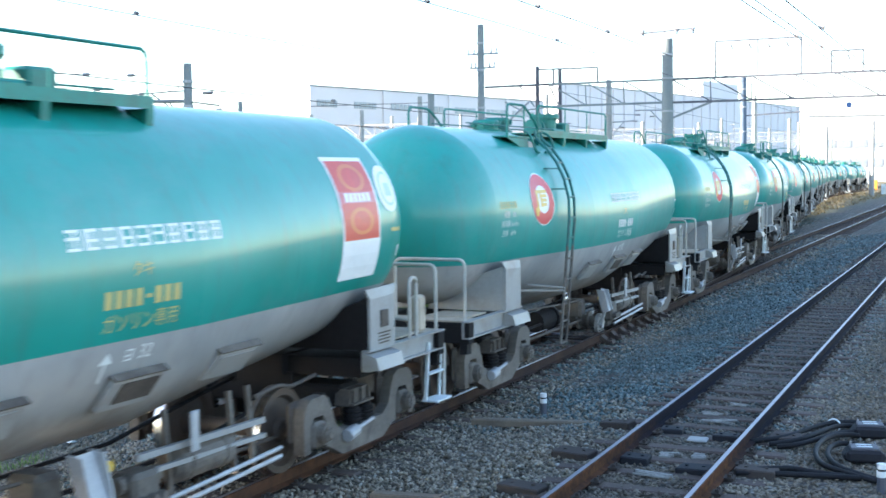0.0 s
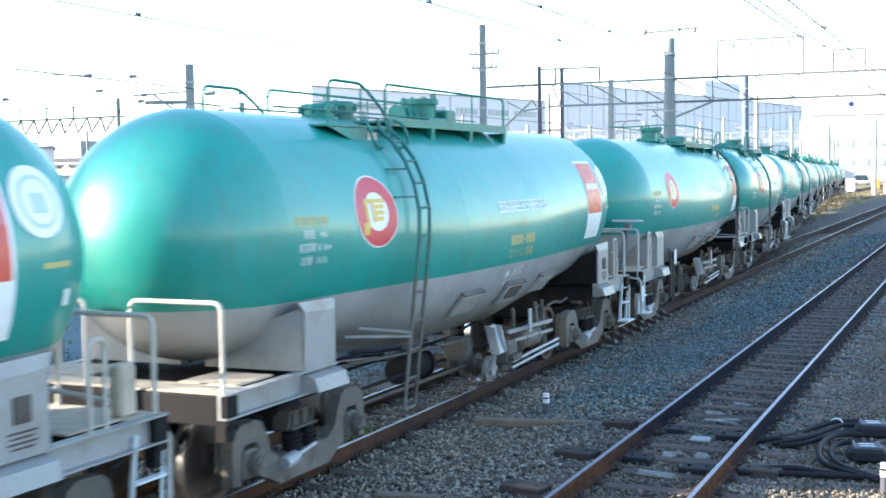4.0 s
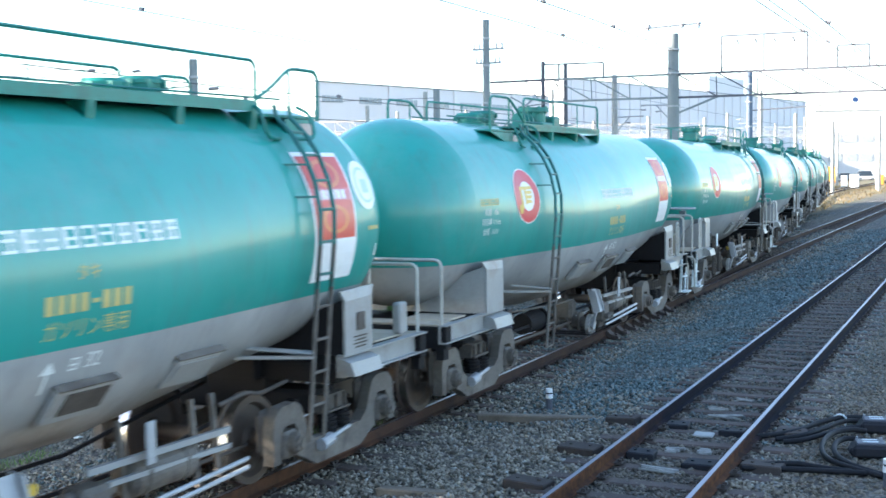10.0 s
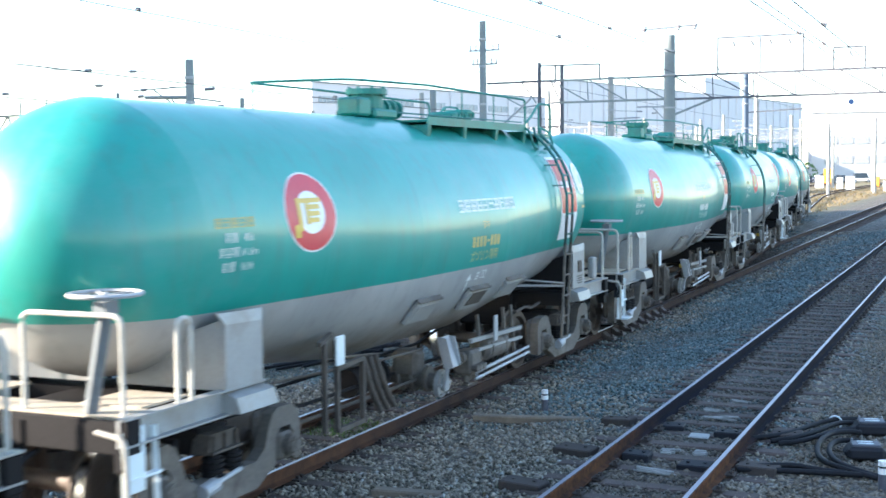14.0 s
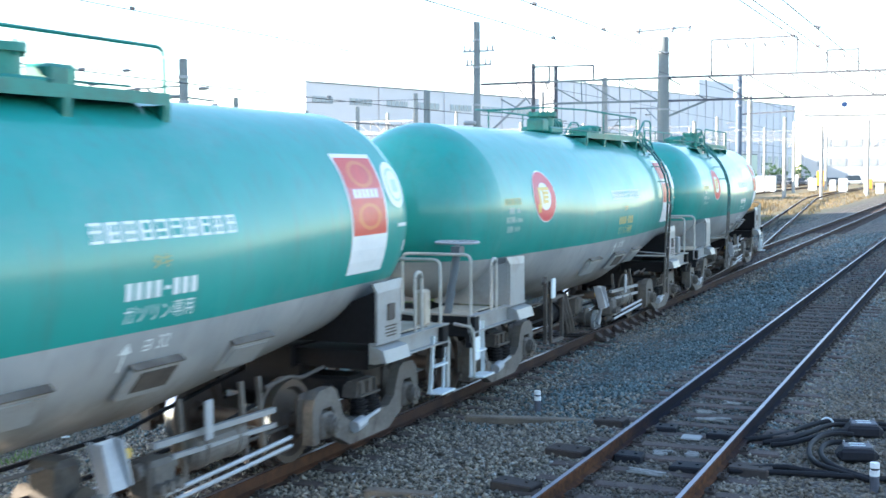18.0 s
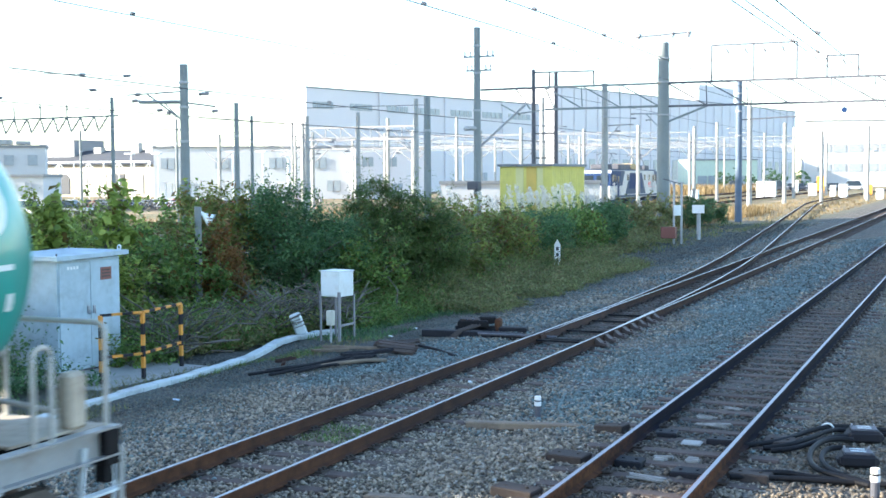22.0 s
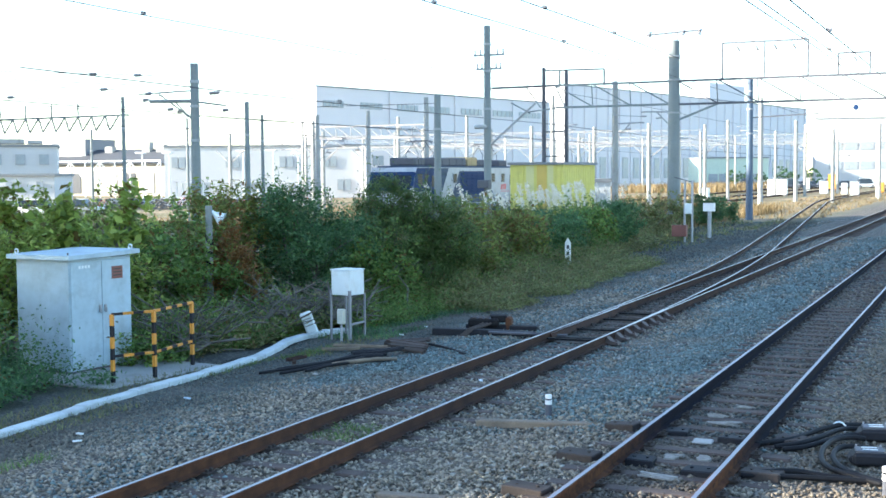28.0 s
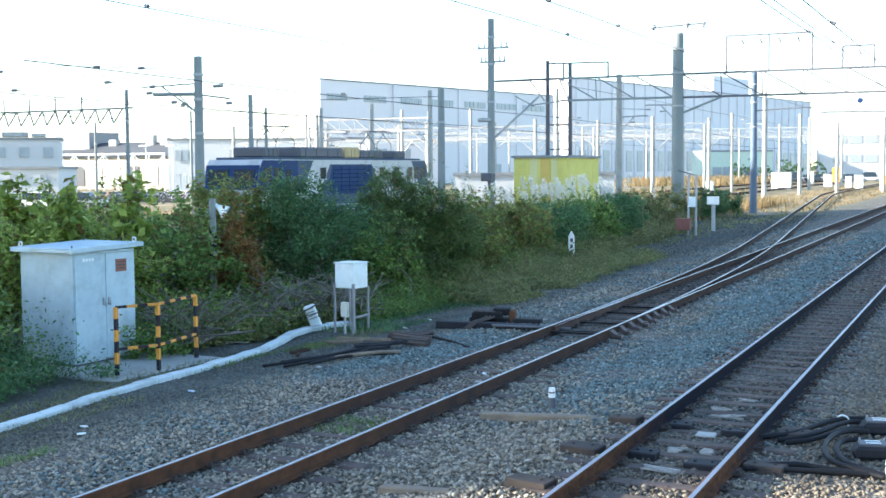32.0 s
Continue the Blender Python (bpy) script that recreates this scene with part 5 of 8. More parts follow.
# pale masts have the sunlight put into a lighter concrete colour
for x, y, top, dia, pale in [(-48.8, 60.9, 7.9, 0.24, 0), (-64, 76, 6.7, 0.2, 0), (-34.6, 52.9, 6.75, 0.26, 0), (-43.7, 68.6, 7.0, 0.22, 0), (-49, 82.7, 7.3, 0.2, 1), (-42.9, 74.4, 7.2, 0.3, 1), (-39.7, 75.9, 7.45, 0.3, 1), (-42.2, 85.7, 7.5, 0.28, 1), (-33.9, 73, 8.05, 0.33, 1), (-25.75, 56.8, 7.05, 0.36, 0), (-43.2, 101.7, 8.3, 0.3, 1), (-32.9, 95.4, 9.4, 0.38, 1), (-22.6, 78.0, 9.0, 0.40, 1), (-19.1, 112.5, 9.7, 0.42, 1), (-27.7, 141.5, 9.0, 0.36, 1), (-20.6, 144.7, 8.9, 0.42, 1), (-12.7, 159, 8.9, 0.4, 1), (-54.2, 74.9, 7.3, 0.2, 0), (-23.8, 176, 9.6, 0.4, 1), (-22, 198.7, 8.0, 0.4, 1)]:
    mm = mast(x, y, top, dia, M_CONC if pale else M_CONCDK, WHITEMAST if pale else GREYMAST)
    if pale:
        bracket(mm, top * 0.72, 1.6, -1 if int(x) % 2 else 1, M_GALV)
# loudspeaker post at the hedge
sp = tagged(empty("loudspeaker_post", pose(-15.4, 22.0, -0.3)), "short grey post with a white horn loudspeaker", "loudspeaker post")
bm = bmesh.new()
rod(bm, (0, 0, 0), (0, 0, 2.66), 0.075, 12)
part("pole", bm, M_CONCDK, sp)
bm = bmesh.new()
lathe(bm, [(0.0, 0.0), (0.04, 0.02), (0.05, 0.14), (0.14, 0.32), (0.16, 0.34), (0.13, 0.31), (0.03, 0.12), (0, 0.1)], 16, Matrix.Translation((0.0, 0.02, 2.56)) @ Euler((radians(-20), radians(128), 0)).to_matrix().to_4x4())
part("horn", bm, M_BOXWHITE, sp, "white loudspeaker horn")
for i in range(5):
    bm = bmesh.new()
    ring = [bm.verts.new((0.082 * math.cos(k * math.tau / 16), 0.082 * math.sin(k * math.tau / 16), 1.36 + i * 0.13 + dz - 0.09 * math.cos(k * math.tau / 16))) for dz in (0, 0.13) for k in range(16)]
    for k in range(16):
        bm.faces.new((ring[k], ring[(k + 1) % 16], ring[16 + (k + 1) % 16], ring[16 + k]))
    part("stripe", bm, M_FRAME if i % 2 else M_BLACK, sp)


def gantry(y, x0, x1, z, depth, bay, mat, label, posts=(), thick=0.09):
    g = tagged(empty("gantry", pose(0, y, 0)), label, "gantry", "gantries over the tracks")
    for zz in (z, z - depth):
        bm = bmesh.new()
        bar(bm, (x0, 0, zz), (x1, 0, zz), thick, thick * 1.3)
        part("chord", bm, mat, g)
    n = max(2, round((x1 - x0) / bay))
    for i in range(n):
        a, b = x0 + (x1 - x0) * i / n, x0 + (x1 - x0) * (i + 1) / n
        bm = bmesh.new()
        bar(bm, (a, 0, z), (b, 0, z - depth), thick * 0.8, thick * 0.8)
        part("lattice_bar", bm, mat, g)
        if i:
            bm = bmesh.new()
            bar(bm, (a - 0.06, 0, z), (a, 0, z - depth), thick * 0.6, thick * 0.6)
            part("lattice_post", bm, mat, g)
    for px in posts:
        bm = bmesh.new()
        rod(bm, (px, 0, -0.4), (px, 0, z + 0.5), 0.17, 12, 0.14)
        part("post", bm, M_CONC, g)
        for s in (-1, 1):
            bm = bmesh.new()
            bar(bm, (px, 0, z - depth - 1.2), (px + s * 1.5, 0, z - depth), 0.07, 0.07)
            part("brace", bm, mat, g)
    return g


# distance haze is put into the steel's greys, paler on the left span
big = gantry(74.76, -25.6, -18.2, 8.62, 1.40, 2.4, M_CONCDK, "dark steel lattice gantry between two masts", thick=0.10)
big = gantry(74.76, -17.7, 9.0, 8.62, 1.42, 2.42, M_STEELDK, "dark steel lattice gantry with wire portals above it", thick=0.10)
tie = tagged(empty("gantry", pose(0, 74.76, 0)), "single steel tie beam from the mast to the gantry", "gantry", "gantries over the tracks")
bm = bmesh.new()
bar(bm, (-30.0, 0, 8.60), (-25.6, 0, 8.62), 0.11, 0.14)
part("chord", bm, M_STEELDK, tie)
for a, b in (((-27.6, 0, 8.6), (-26.6, 0, 7.25)), ((-28.6, 0, 7.6), (-27.3, 0, 6.9)), ((-25.6, 0, 8.6), (-25.0, 0, 7.3)), ((-27.4, 0, 7.0), (-25.4, 0, 7.2))):
    bm = bmesh.new()
    bar(bm, a, b, 0.08, 0.08)
    part("lattice_bar", bm, M_CONCDK, tie)
for xa, xb, zt in ((-15.0, -10.0, 10.78), (-8.3, -6.55, 9.88)):
    for a, b in (((xa, 0, 8.6), (xa, 0, zt)), ((xb, 0, 8.6), (xb, 0, zt)), ((xa, 0, zt), (xb, 0, zt))):
        bm = bmesh.new()
        bar(bm, a, b, 0.09, 0.09)
        part("portal_bar", bm, M_STEELDK, big)
    if xb - xa > 3:
        bm = bmesh.new()
        bar(bm, ((xa + xb) / 2, 0, 8.6), ((xa + xb) / 2, 0, zt), 0.08, 0.08)
        part("portal_bar", bm, M_STEELDK, big)
    for i in range(4 if xb - xa > 3 else 1):
        x = xa + (xb - xa) * (i + 0.7) / (4.6 if xb - xa > 3 else 1.6)
        bm = bmesh.new()
        bar(bm, (x, 0, zt), (x + 0.12, 0, zt - 0.25), 0.03, 0.03)
        insulator(bm, (x + 0.12, 0, zt - 0.25), (x + 0.28, 0, zt - 0.55), 0.08, 3)
        part("insulator", bm, M_INSUL, big)
bm = bmesh.new()
bar(bm, (-7.3, 0, 7.2), (-7.3, 0, 6.9), 0.03, 0.03)
bmesh.ops.create_cone(bm, cap_ends=True, segments=18, radius1=0.16, radius2=0.16, depth=0.08, matrix=Matrix.Translation((-7.3, 0, 6.72)) @ Matrix.Rotation(radians(90), 4, "X"))
part("round_sign", bm, M_LOCOB, big, "small round blue sign")
for x in (-3.75,):
    bm = bmesh.new()
    bar(bm, (x, 0, 7.2), (x, 0, 6.25), 0.05, 0.05)
    part("hanger", bm, M_STEELDK, big)
for x in (-5.2, -4.4):
    bm = bmesh.new()
    bar(bm, (x, 0, 7.2), (-4.8, 0, 6.2), 0.06, 0.06)
    part("hanger", bm, M_STEELDK, big)
# twin dark poles with a frame between them
tw = tagged(empty("wire_frame_mast", pose(-26.3, 76.5, -0.25)), "pair of dark steel poles joined by a frame", "catenary mast")
for x, top in ((-0.7, 10.2), (0.85, 10.0)):
    bm = bmesh.new()
    rod(bm, (x, 0, -0.3), (x, 0, top), 0.16, 10, 0.12)
    part("pole", bm, M_STEELDK, tw)
for a, b in (((-0.7, 0, 10.0), (3.4, 0, 9.95)), ((3.4, 0, 9.95), (3.4, 0, 8.9)), ((0.4, 0, 10.0), (0.4, 0, 8.9)), ((-0.7, 0, 6.0), (0.85, 0, 6.0)), ((-0.7, 0, 4.4), (0.85, 0, 4.4))):
    bm = bmesh.new()
    bar(bm, a, b, 0.09, 0.09)
    part("cross_bar", bm, M_STEELDK, tw)
PALEGANTRY = "pale steel lattice gantry across the yard tracks"
gantry(80.0, -47.0, -37.0, 6.6, 0.9, 1.2, M_GANTRY, PALEGANTRY, posts=(-46.5, -37.2))
for i, (y, x0, x1, z) in enumerate([(92, -62, -24, 6.3), (112, -66, -24, 6.9), (140, -74, -16, 7.2), (172, -80, -14, 8.2), (215, -90, -8, 8.8)]):
    gantry(y, x0, x1, z, 1.0, 2.4 if y < 130 else 3.2, M_CONCDK if i == 2 else M_GANTRY, PALEGANTRY, posts=[x0 + (x1 - x0) * k / (4 if y < 150 else 5) for k in range(5 if y < 150 else 6)], thick=0.03 + 0.00015 * y)
vg = tagged(empty("gantry", pose(0, 62.0, 0)), "slender grey gantry beam with a hanging zigzag lattice", "gantry", "gantries over the tracks")
bm = bmesh.new()
bar(bm, (-110, 0, 6.55), (-49.2, 0, 6.85), 0.09, 0.11)
part("chord", bm, M_CONCDK, vg)
for i in range(24):
    x = -50.0 - i * 1.08
    z = 6.85 - (-49.2 - x) * 0.005
    for a, b in (((x, 0, z), (x - 0.75, 0, z - 0.92)), ((x - 0.75, 0, z - 0.92), (x - 1.08, 0, z))):
        bm = bmesh.new()
        bar(bm, a, b, 0.075, 0.075)
        part("lattice_bar", bm, M_CONCDK, vg)
    if i % 2 and i > 2:
        bm = bmesh.new()
        rod(bm, (x, 0, z), (x, 0, z + 0.85), 0.05, 6)
        part("upright", bm, M_CONCDK, vg)
for x in (-105, -78):
    bm = bmesh.new()
    rod(bm, (x, 0, -0.4), (x, 0, 7.1), 0.17, 12, 0.14)
    part("post", bm, M_CONC, vg)


def wire(name, a, b, r, sag, label):
    bm = bmesh.new()
    a, b = Vector(a), Vector(b)
    n = 24
    pts = []
    for i in range(n + 1):
        t = i / n
        p = a.lerp(b, t)
        p.z -= sag * (1 - (2 * ((t * 5) % 1) - 1) ** 2) if sag else 0
        pts.append(p)
    pipe(bm, pts, r, 4)
    return tagged(part(name, bm, M_WIRE), label, "overhead wire", "overhead wires")


for x, z in ((-16.4, 8.5), (-13.65, 8.5), (-5.5, 7.2), (-5.2, 7.2), (-3.75, 6.5), (-28.6, 9.0), (-24.3, 6.0), (-30, 5.6), (-38, 6.2), (-46, 6.0)):
    wire("overhead_wire", (x, -8 if x > -20 else 26, z), (x, 240, z), 0.018, 0.10, "thin black overhead wire along the track")
for x, y, z in ((-16.4, 36, 8.5), (-16.4, 49, 8.5), (-13.65, 38.8, 8.5), (-13.65, 47, 8.5), (-5.5, 40, 7.2), (-5.2, 44, 7.2), (-3.75, 31.7, 6.5), (-28.6, 37, 9.0), (-24.3, 44, 6.0), (-30, 41, 5.6)):
    bm = bmesh.new()
    insulator(bm, (x, y - 0.12, z), (x, y + 0.12, z), 0.07, 3)
    tagged(part("wire_insulator", bm, M_INSUL), "small dark insulator on an overhead wire", "insulator", "wire insulators")
for (ax, ay, az_), (bx, by, bz) in (((-48.8, 60.9, 7.2), (-28.7, 40.2, 6.6)), ((-48.8, 60.9, 6.4), (-34.6, 52.9, 6.2)), ((-64, 76, 6.0), (-48.8, 60.9, 6.9)), ((-34.6, 52.9, 6.4), (-25.75, 56.8, 6.6)), ((-43.7, 68.6, 6.5), (-34.6, 52.9, 6.3)), ((-48.8, 60.9, 5.7), (-34.6, 52.9, 5.6))):
    wire("cross_wire", (ax, ay, az_), (bx, by, bz), 0.014, 0, "thin cross-span wire over the yard")

for (ax, bx), (az_, bz), ins in (((-66.0, -46.5), (10.3, 9.1), (-51.0, -47.6)), ((-66.0, -47.5), (9.9, 8.55), (-58.9,)), ((-66.0, -48.8), (8.65, 7.6), (-57.7,)), ((-66.0, -49.0), (9.5, 8.32), (-50.2,))):
    wire("cross_wire", (ax, 60.9, az_), (bx, 60.9, bz), 0.026, 0, "thin cross-span wire over the yard")
    for x in ins:
        bm = bmesh.new()
        z = az_ + (bz - az_) * (x - ax) / (bx - ax)
        insulator(bm, (x - 0.25, 60.9, z), (x + 0.25, 60.9, z), 0.11, 4)
        tagged(part("wire_insulator", bm, M_INSUL), "small dark insulator on an overhead wire", "insulator", "wire insulators")

# ---- buildings ----
M_SLATE = surf("dark_grey_roofing", (0.06, 0.065, 0.075), 0.75, var=0.15, big=0.2)
def windows(b, x0, x1, z0, z1, n, face, gap=0.25):
    """A row of n framed panes on the face of a building, in its own space; face: y of the wall."""
    w = (x1 - x0) / n
    for i in range(n):
        bm = bmesh.new()
        box(bm, (x0 + w * (i + 0.5), face - 0.02, (z0 + z1) / 2), (w * (1 - gap * 0.5), 0.06, z1 - z0 + 0.12))
        wd = part("window", bm, M_GALV, b)
        bm = bmesh.new()
        box(bm, (x0 + w * (i + 0.5), face - 0.06, (z0 + z1) / 2), (w * (1 - gap), 0.03, z1 - z0))
        part("pane", bm, M_FARGLASS, wd)


def block(name, x, y, w, d, h, turn, mat, label, over=0.3):
    """A building: w along its front from (x, y), d behind it."""
    b = empty(name, pose(x, y, -0.3, 0, 0, turn))
    bm = bmesh.new()
    box(bm, (w / 2, d / 2, h / 2), (w, d, h))
    part("wall", bm, mat, b)
    bm = bmesh.new()
    box(bm, (w / 2, d / 2, h + 0.14), (w + over, d + over, 0.28))
    part("roof", bm, M_ROOF, b)
    return tagged(b, label, "building")


fb = block("factory_building", -116.4, 201.5, 77.3, 6, 20.0, 74.9, M_WALL, "large pale blue clad factory hall with window strips")
for x in (0.2, 21.0, 42.0, 63.0, 77.0):
    bm = bmesh.new()
    box(bm, (x, -0.16, 10.0), (0.9, 0.32, 20.0))
    part("pilaster", bm, M_WALL, fb)
for k in range(1, 16):
    bm = bmesh.new()
    box(bm, (38.6, -0.03, k * 1.25), (77.0, 0.06, 0.10))
    part("cladding_rib", bm, M_WALL, fb)
for a, c in ((1.7, 7.4), (12.0, 18.6), (22.9, 29.6), (31.6, 40.0), (43.7, 51.3), (55.1, 63.0), (65, 74)):
    windows(fb, a, c, 16.3, 17.5, 5, -0.06)
for a, c, z0, z1 in ((0.9, 3.6, 1.0, 2.4), (6.2, 8.2, 0.2, 3.2), (11.8, 14.2, 1.0, 2.4), (24, 27, 1, 2.4), (30, 34, 1, 2.6), (46, 49, 1, 2.4), (54, 57, 0.2, 4)):
    windows(fb, a, c, z0, z1, 2, -0.06)
M_PALEGREEN = surf("pale_green_wall", (0.50, 0.60, 0.52), 0.7, var=0.08)
fb2 = block("workshop_building", -96, 290, 160, 12, 25.2, 77, M_WALL, "long pale blue workshop behind the yard")
bm = bmesh.new()
box(bm, (96, 4, 27.5), (26, 6, 6))
part("roof_house", bm, M_WALL, fb2)
for i in range(26):
    windows(fb2, 3.2 + i * 6, 6.8 + i * 6, 2, 7.5, 1, -0.06)
for i in range(27):
    bm = bmesh.new()
    box(bm, (i * 6 + 2, -0.15, 12.5), (0.7, 0.3, 25.0))
    part("pilaster", bm, M_WALL, fb2)
gh = block("gatehouse_building", -60, 274, 16, 8, 6.5, 30, M_PALEGREEN, "low pale green yard building with dark doors")
windows(gh, 2, 14, 0.6, 3.0, 5, -0.06)
ob_ = block("office_building", -112, 149, 30, 8, 7.6, 24, M_WALLW, "long white two-storey yard office")
for a, z in ((1.0, 4.6), (9, 4.6), (17, 4.6), (23.4, 4.6), (3, 1.2), (12, 1.2), (20, 1.2), (25.5, 1.2)):
    windows(ob_, a, a + 2.2, z, z + 1.5, 2, -0.06)
wb = block("annex_building", -84.2, 160, 11, 6, 7.4, 42, M_WALL, "pale blue annex with small windows")
for a, z in ((1.0, 4.8), (4.6, 4.8), (1.0, 1.2), (5.5, 0.9)):
    windows(wb, a, a + 1.8, z, z + 1.3, 2, -0.06)
lb = block("depot_building", -113, 96.1, 20.7, 8, 6.75, 40, M_WALLW, "white flat-roofed depot office with square windows")
for a in (13.7, 16.2, 18.75):
    windows(lb, a, a + 1.12, 4.78, 5.85, 1, -0.06, 0.1)
for x, w_, h_ in ((9.0, 3.0, 0.7), (13.2, 1.4, 1.3), (15.6, 2.8, 0.55), (18.2, 1.6, 0.4)):
    bm = bmesh.new()
    box(bm, (x, 4.0, 6.9 + 0.28 + h_ / 2), (w_, 2.4, h_), bevel=0.03)
    part("roof_unit", bm, M_CONC, lb)
lb2 = block("depot_annex_building", -96.5, 91, 12, 6, 3.4, 24, M_WALLW, "low white annex with dark windows")
for a in (2.0, 4.6, 7.15, 8.05, 10.2):
    windows(lb2, a, a + 0.72, 2.1, 2.85, 1, -0.06, 0.1)
M_HALLWALL = surf("cream_hall_wall", (0.36, 0.33, 0.28), 0.8, var=0.15, big=0.3, fine=4)
db = block("distant_building", -153.0, 171, 7.6, 8, 9.7, 0, M_ROOF, "distant grey block-like workshop with a flat roof", 0.1)
windows(db, 0.8, 7.0, 5.5, 7.0, 3, -0.06)
hall = block("distant_building", -151.0, 168, 27.0, 12, 5.3, 0, M_HALLWALL, "distant cream hall under a long dark roof", 0.6)
bm = bmesh.new()
plate(bm, [(-0.6, -0.8, 5.58), (-0.6, 13.0, 5.58), (-0.6, 6.0, 8.1)], 28.0, 0)
bmesh.ops.recalc_face_normals(bm, faces=bm.faces)
part("gable_roof", bm, M_SLATE, hall, "dark grey pitched roof")
for i in range(7):
    bm = bmesh.new()
    box(bm, (2.0 + i * 3.9, -0.05, 2.2), (2.2, 0.10, 3.4))
    part("bay_door", bm, M_SLATE if i % 3 == 1 else M_CONC, hall)
for x, h in ((4.0, 0.9), (9.5, 0.6), (17.5, 1.3), (20.5, 0.8), (24.0, 0.7)):
    bm = bmesh.new()
    box(bm, (x, 5.0, 8.0 + h / 2 - 0.4), (1.6, 1.2, h + 0.8))
    part("roof_unit", bm, M_CONC, hall)
# white pipe rack before the hall
rack = tagged(empty("pipe_rack", pose(-140.5, 158, -0.3)), "long white steel pipe rack before the hall", "pipe rack")
for z in (5.85, 4.6):
    bm = bmesh.new()
    bar(bm, (0, 0, z), (21.0, 0, z), 0.18, 0.22)
    part("beam", bm, M_BOXWHITE, rack)
for i in range(8):
    bm = bmesh.new()
    rod(bm, (i * 3.0, 0, 0), (i * 3.0, 0, 5.9), 0.10, 8)
    part("post", bm, M_BOXWHITE, rack)
for i in range(7):
    bm = bmesh.new()
    bar(bm, (i * 3.0, 0, 5.8 if i % 2 else 2.5), (i * 3.0 + 3.0, 0, 2.5 if i % 2 else 5.8), 0.09, 0.09)
    part("brace", bm, M_BOXWHITE, rack)
rb = block("distant_building", -42, 330, 60, 10, 17, 12, M_WALLW, "distant white building beyond the yard")
windows(rb, 3, 57, 4, 6, 14, -0.06)
windows(rb, 3, 57, 9, 11, 14, -0.06)
hut = block("platform_hut", -40.5, 92, 13, 4, 2.6, 22, M_WALLW, "low white lineside hut with a flat roof")
windows(hut, 6, 12, 1.0, 1.8, 4, -0.06)
# a tall block added beside the line, outside the view, to shade the near tracks
block("warehouse_building", -104, -32.8, 22, 74.3, 34, 0, M_WALLW, "tall plain white block, unseen, added to shade the tracks")

M_WARM = surf("warm_rendered_wall", (0.34, 0.25, 0.17), 0.85, var=0.12, big=0.15, fine=4)
M_PLATFORM = surf("platform_asphalt", (0.10, 0.10, 0.10), 0.9, var=0.2, big=0.5, fine=30)
# unseen wall, added so that a warm stripe mirrors in the tanks
bm = bmesh.new()
box(bm, (52.0, 40.0, 1.6), (0.6, 260.0, 4.0))
tagged(part("wall_east", bm, M_WARM), "plain warm wall, unseen, added for the tanks' reflections", "wall", kind="structure")
bm = bmesh.new()
box(bm, (3.1, -28.0, 0.50), (9.0, 66.0, 1.40), bevel=0.02)
tagged(part("platform", bm, M_PLATFORM), "plain dark asphalt station platform", "platform", kind="structure")

# ---- bicycles, cars and lamp posts in the far yard ----
def build_bicycle(x, y, turn, mat):
    b = tagged(empty("bicycle", pose(x, y, -0.3, 0, 0, turn)), "parked bicycle at the far edge of the yard", "bicycle", "parked bicycles")
    for k in (-0.52, 0.52):
        bm = bmesh.new()
        pipe(bm, [(k + 0.32 * math.cos(i * math.tau / 12), 0, 0.34 + 0.32 * math.sin(i * math.tau / 12)) for i in range(13)], 0.03, 4)
        rod(bm, (k, 0, 0.02), (k, 0, 0.66), 0.012, 4)
        rod(bm, (k - 0.32, 0, 0.34), (k + 0.32, 0, 0.34), 0.012, 4)
        part("wheel", bm, M_STEELDK, b)
    bm = bmesh.new()
    for p, q in (((-0.52, 0, 0.34), (-0.15, 0, 0.85)), ((-0.15, 0, 0.85), (0.40, 0, 0.8)), ((-0.1, 0, 0.34), (0.40, 0, 0.8)), ((-0.52, 0, 0.34), (-0.1, 0, 0.34)), ((0.52, 0, 0.34), (0.38, 0, 1.0)), ((0.38, -0.28, 1.02), (0.38, 0.28, 1.02))):
        rod(bm, p, q, 0.028, 5)
    part("frame", bm, mat, b)
    bm = bmesh.new()
    box(bm, (-0.2, 0, 0.92), (0.28, 0.16, 0.08), bevel=0.02)
    part("saddle", bm, M_BLACK, b)
    bm = bmesh.new()
    box(bm, (0.62, 0, 0.88), (0.30, 0.36, 0.26), taper=(1.15, 1.15))
    part("basket", bm, M_GALV, b)


rnd = random.Random(21)
for row in range(2):
    for i in range(34):
        u = i / 33
        build_bicycle(-86 + 23 * u + row * 0.8 + rnd.uniform(-0.2, 0.2), 101.5 + 5.0 * u + row * 2.6, 60 + rnd.uniform(-14, 14), rnd.choice((M_WHITE, M_GALV, M_BLUEMARK, M_STEELDK, M_RED, M_BOXWHITE)))


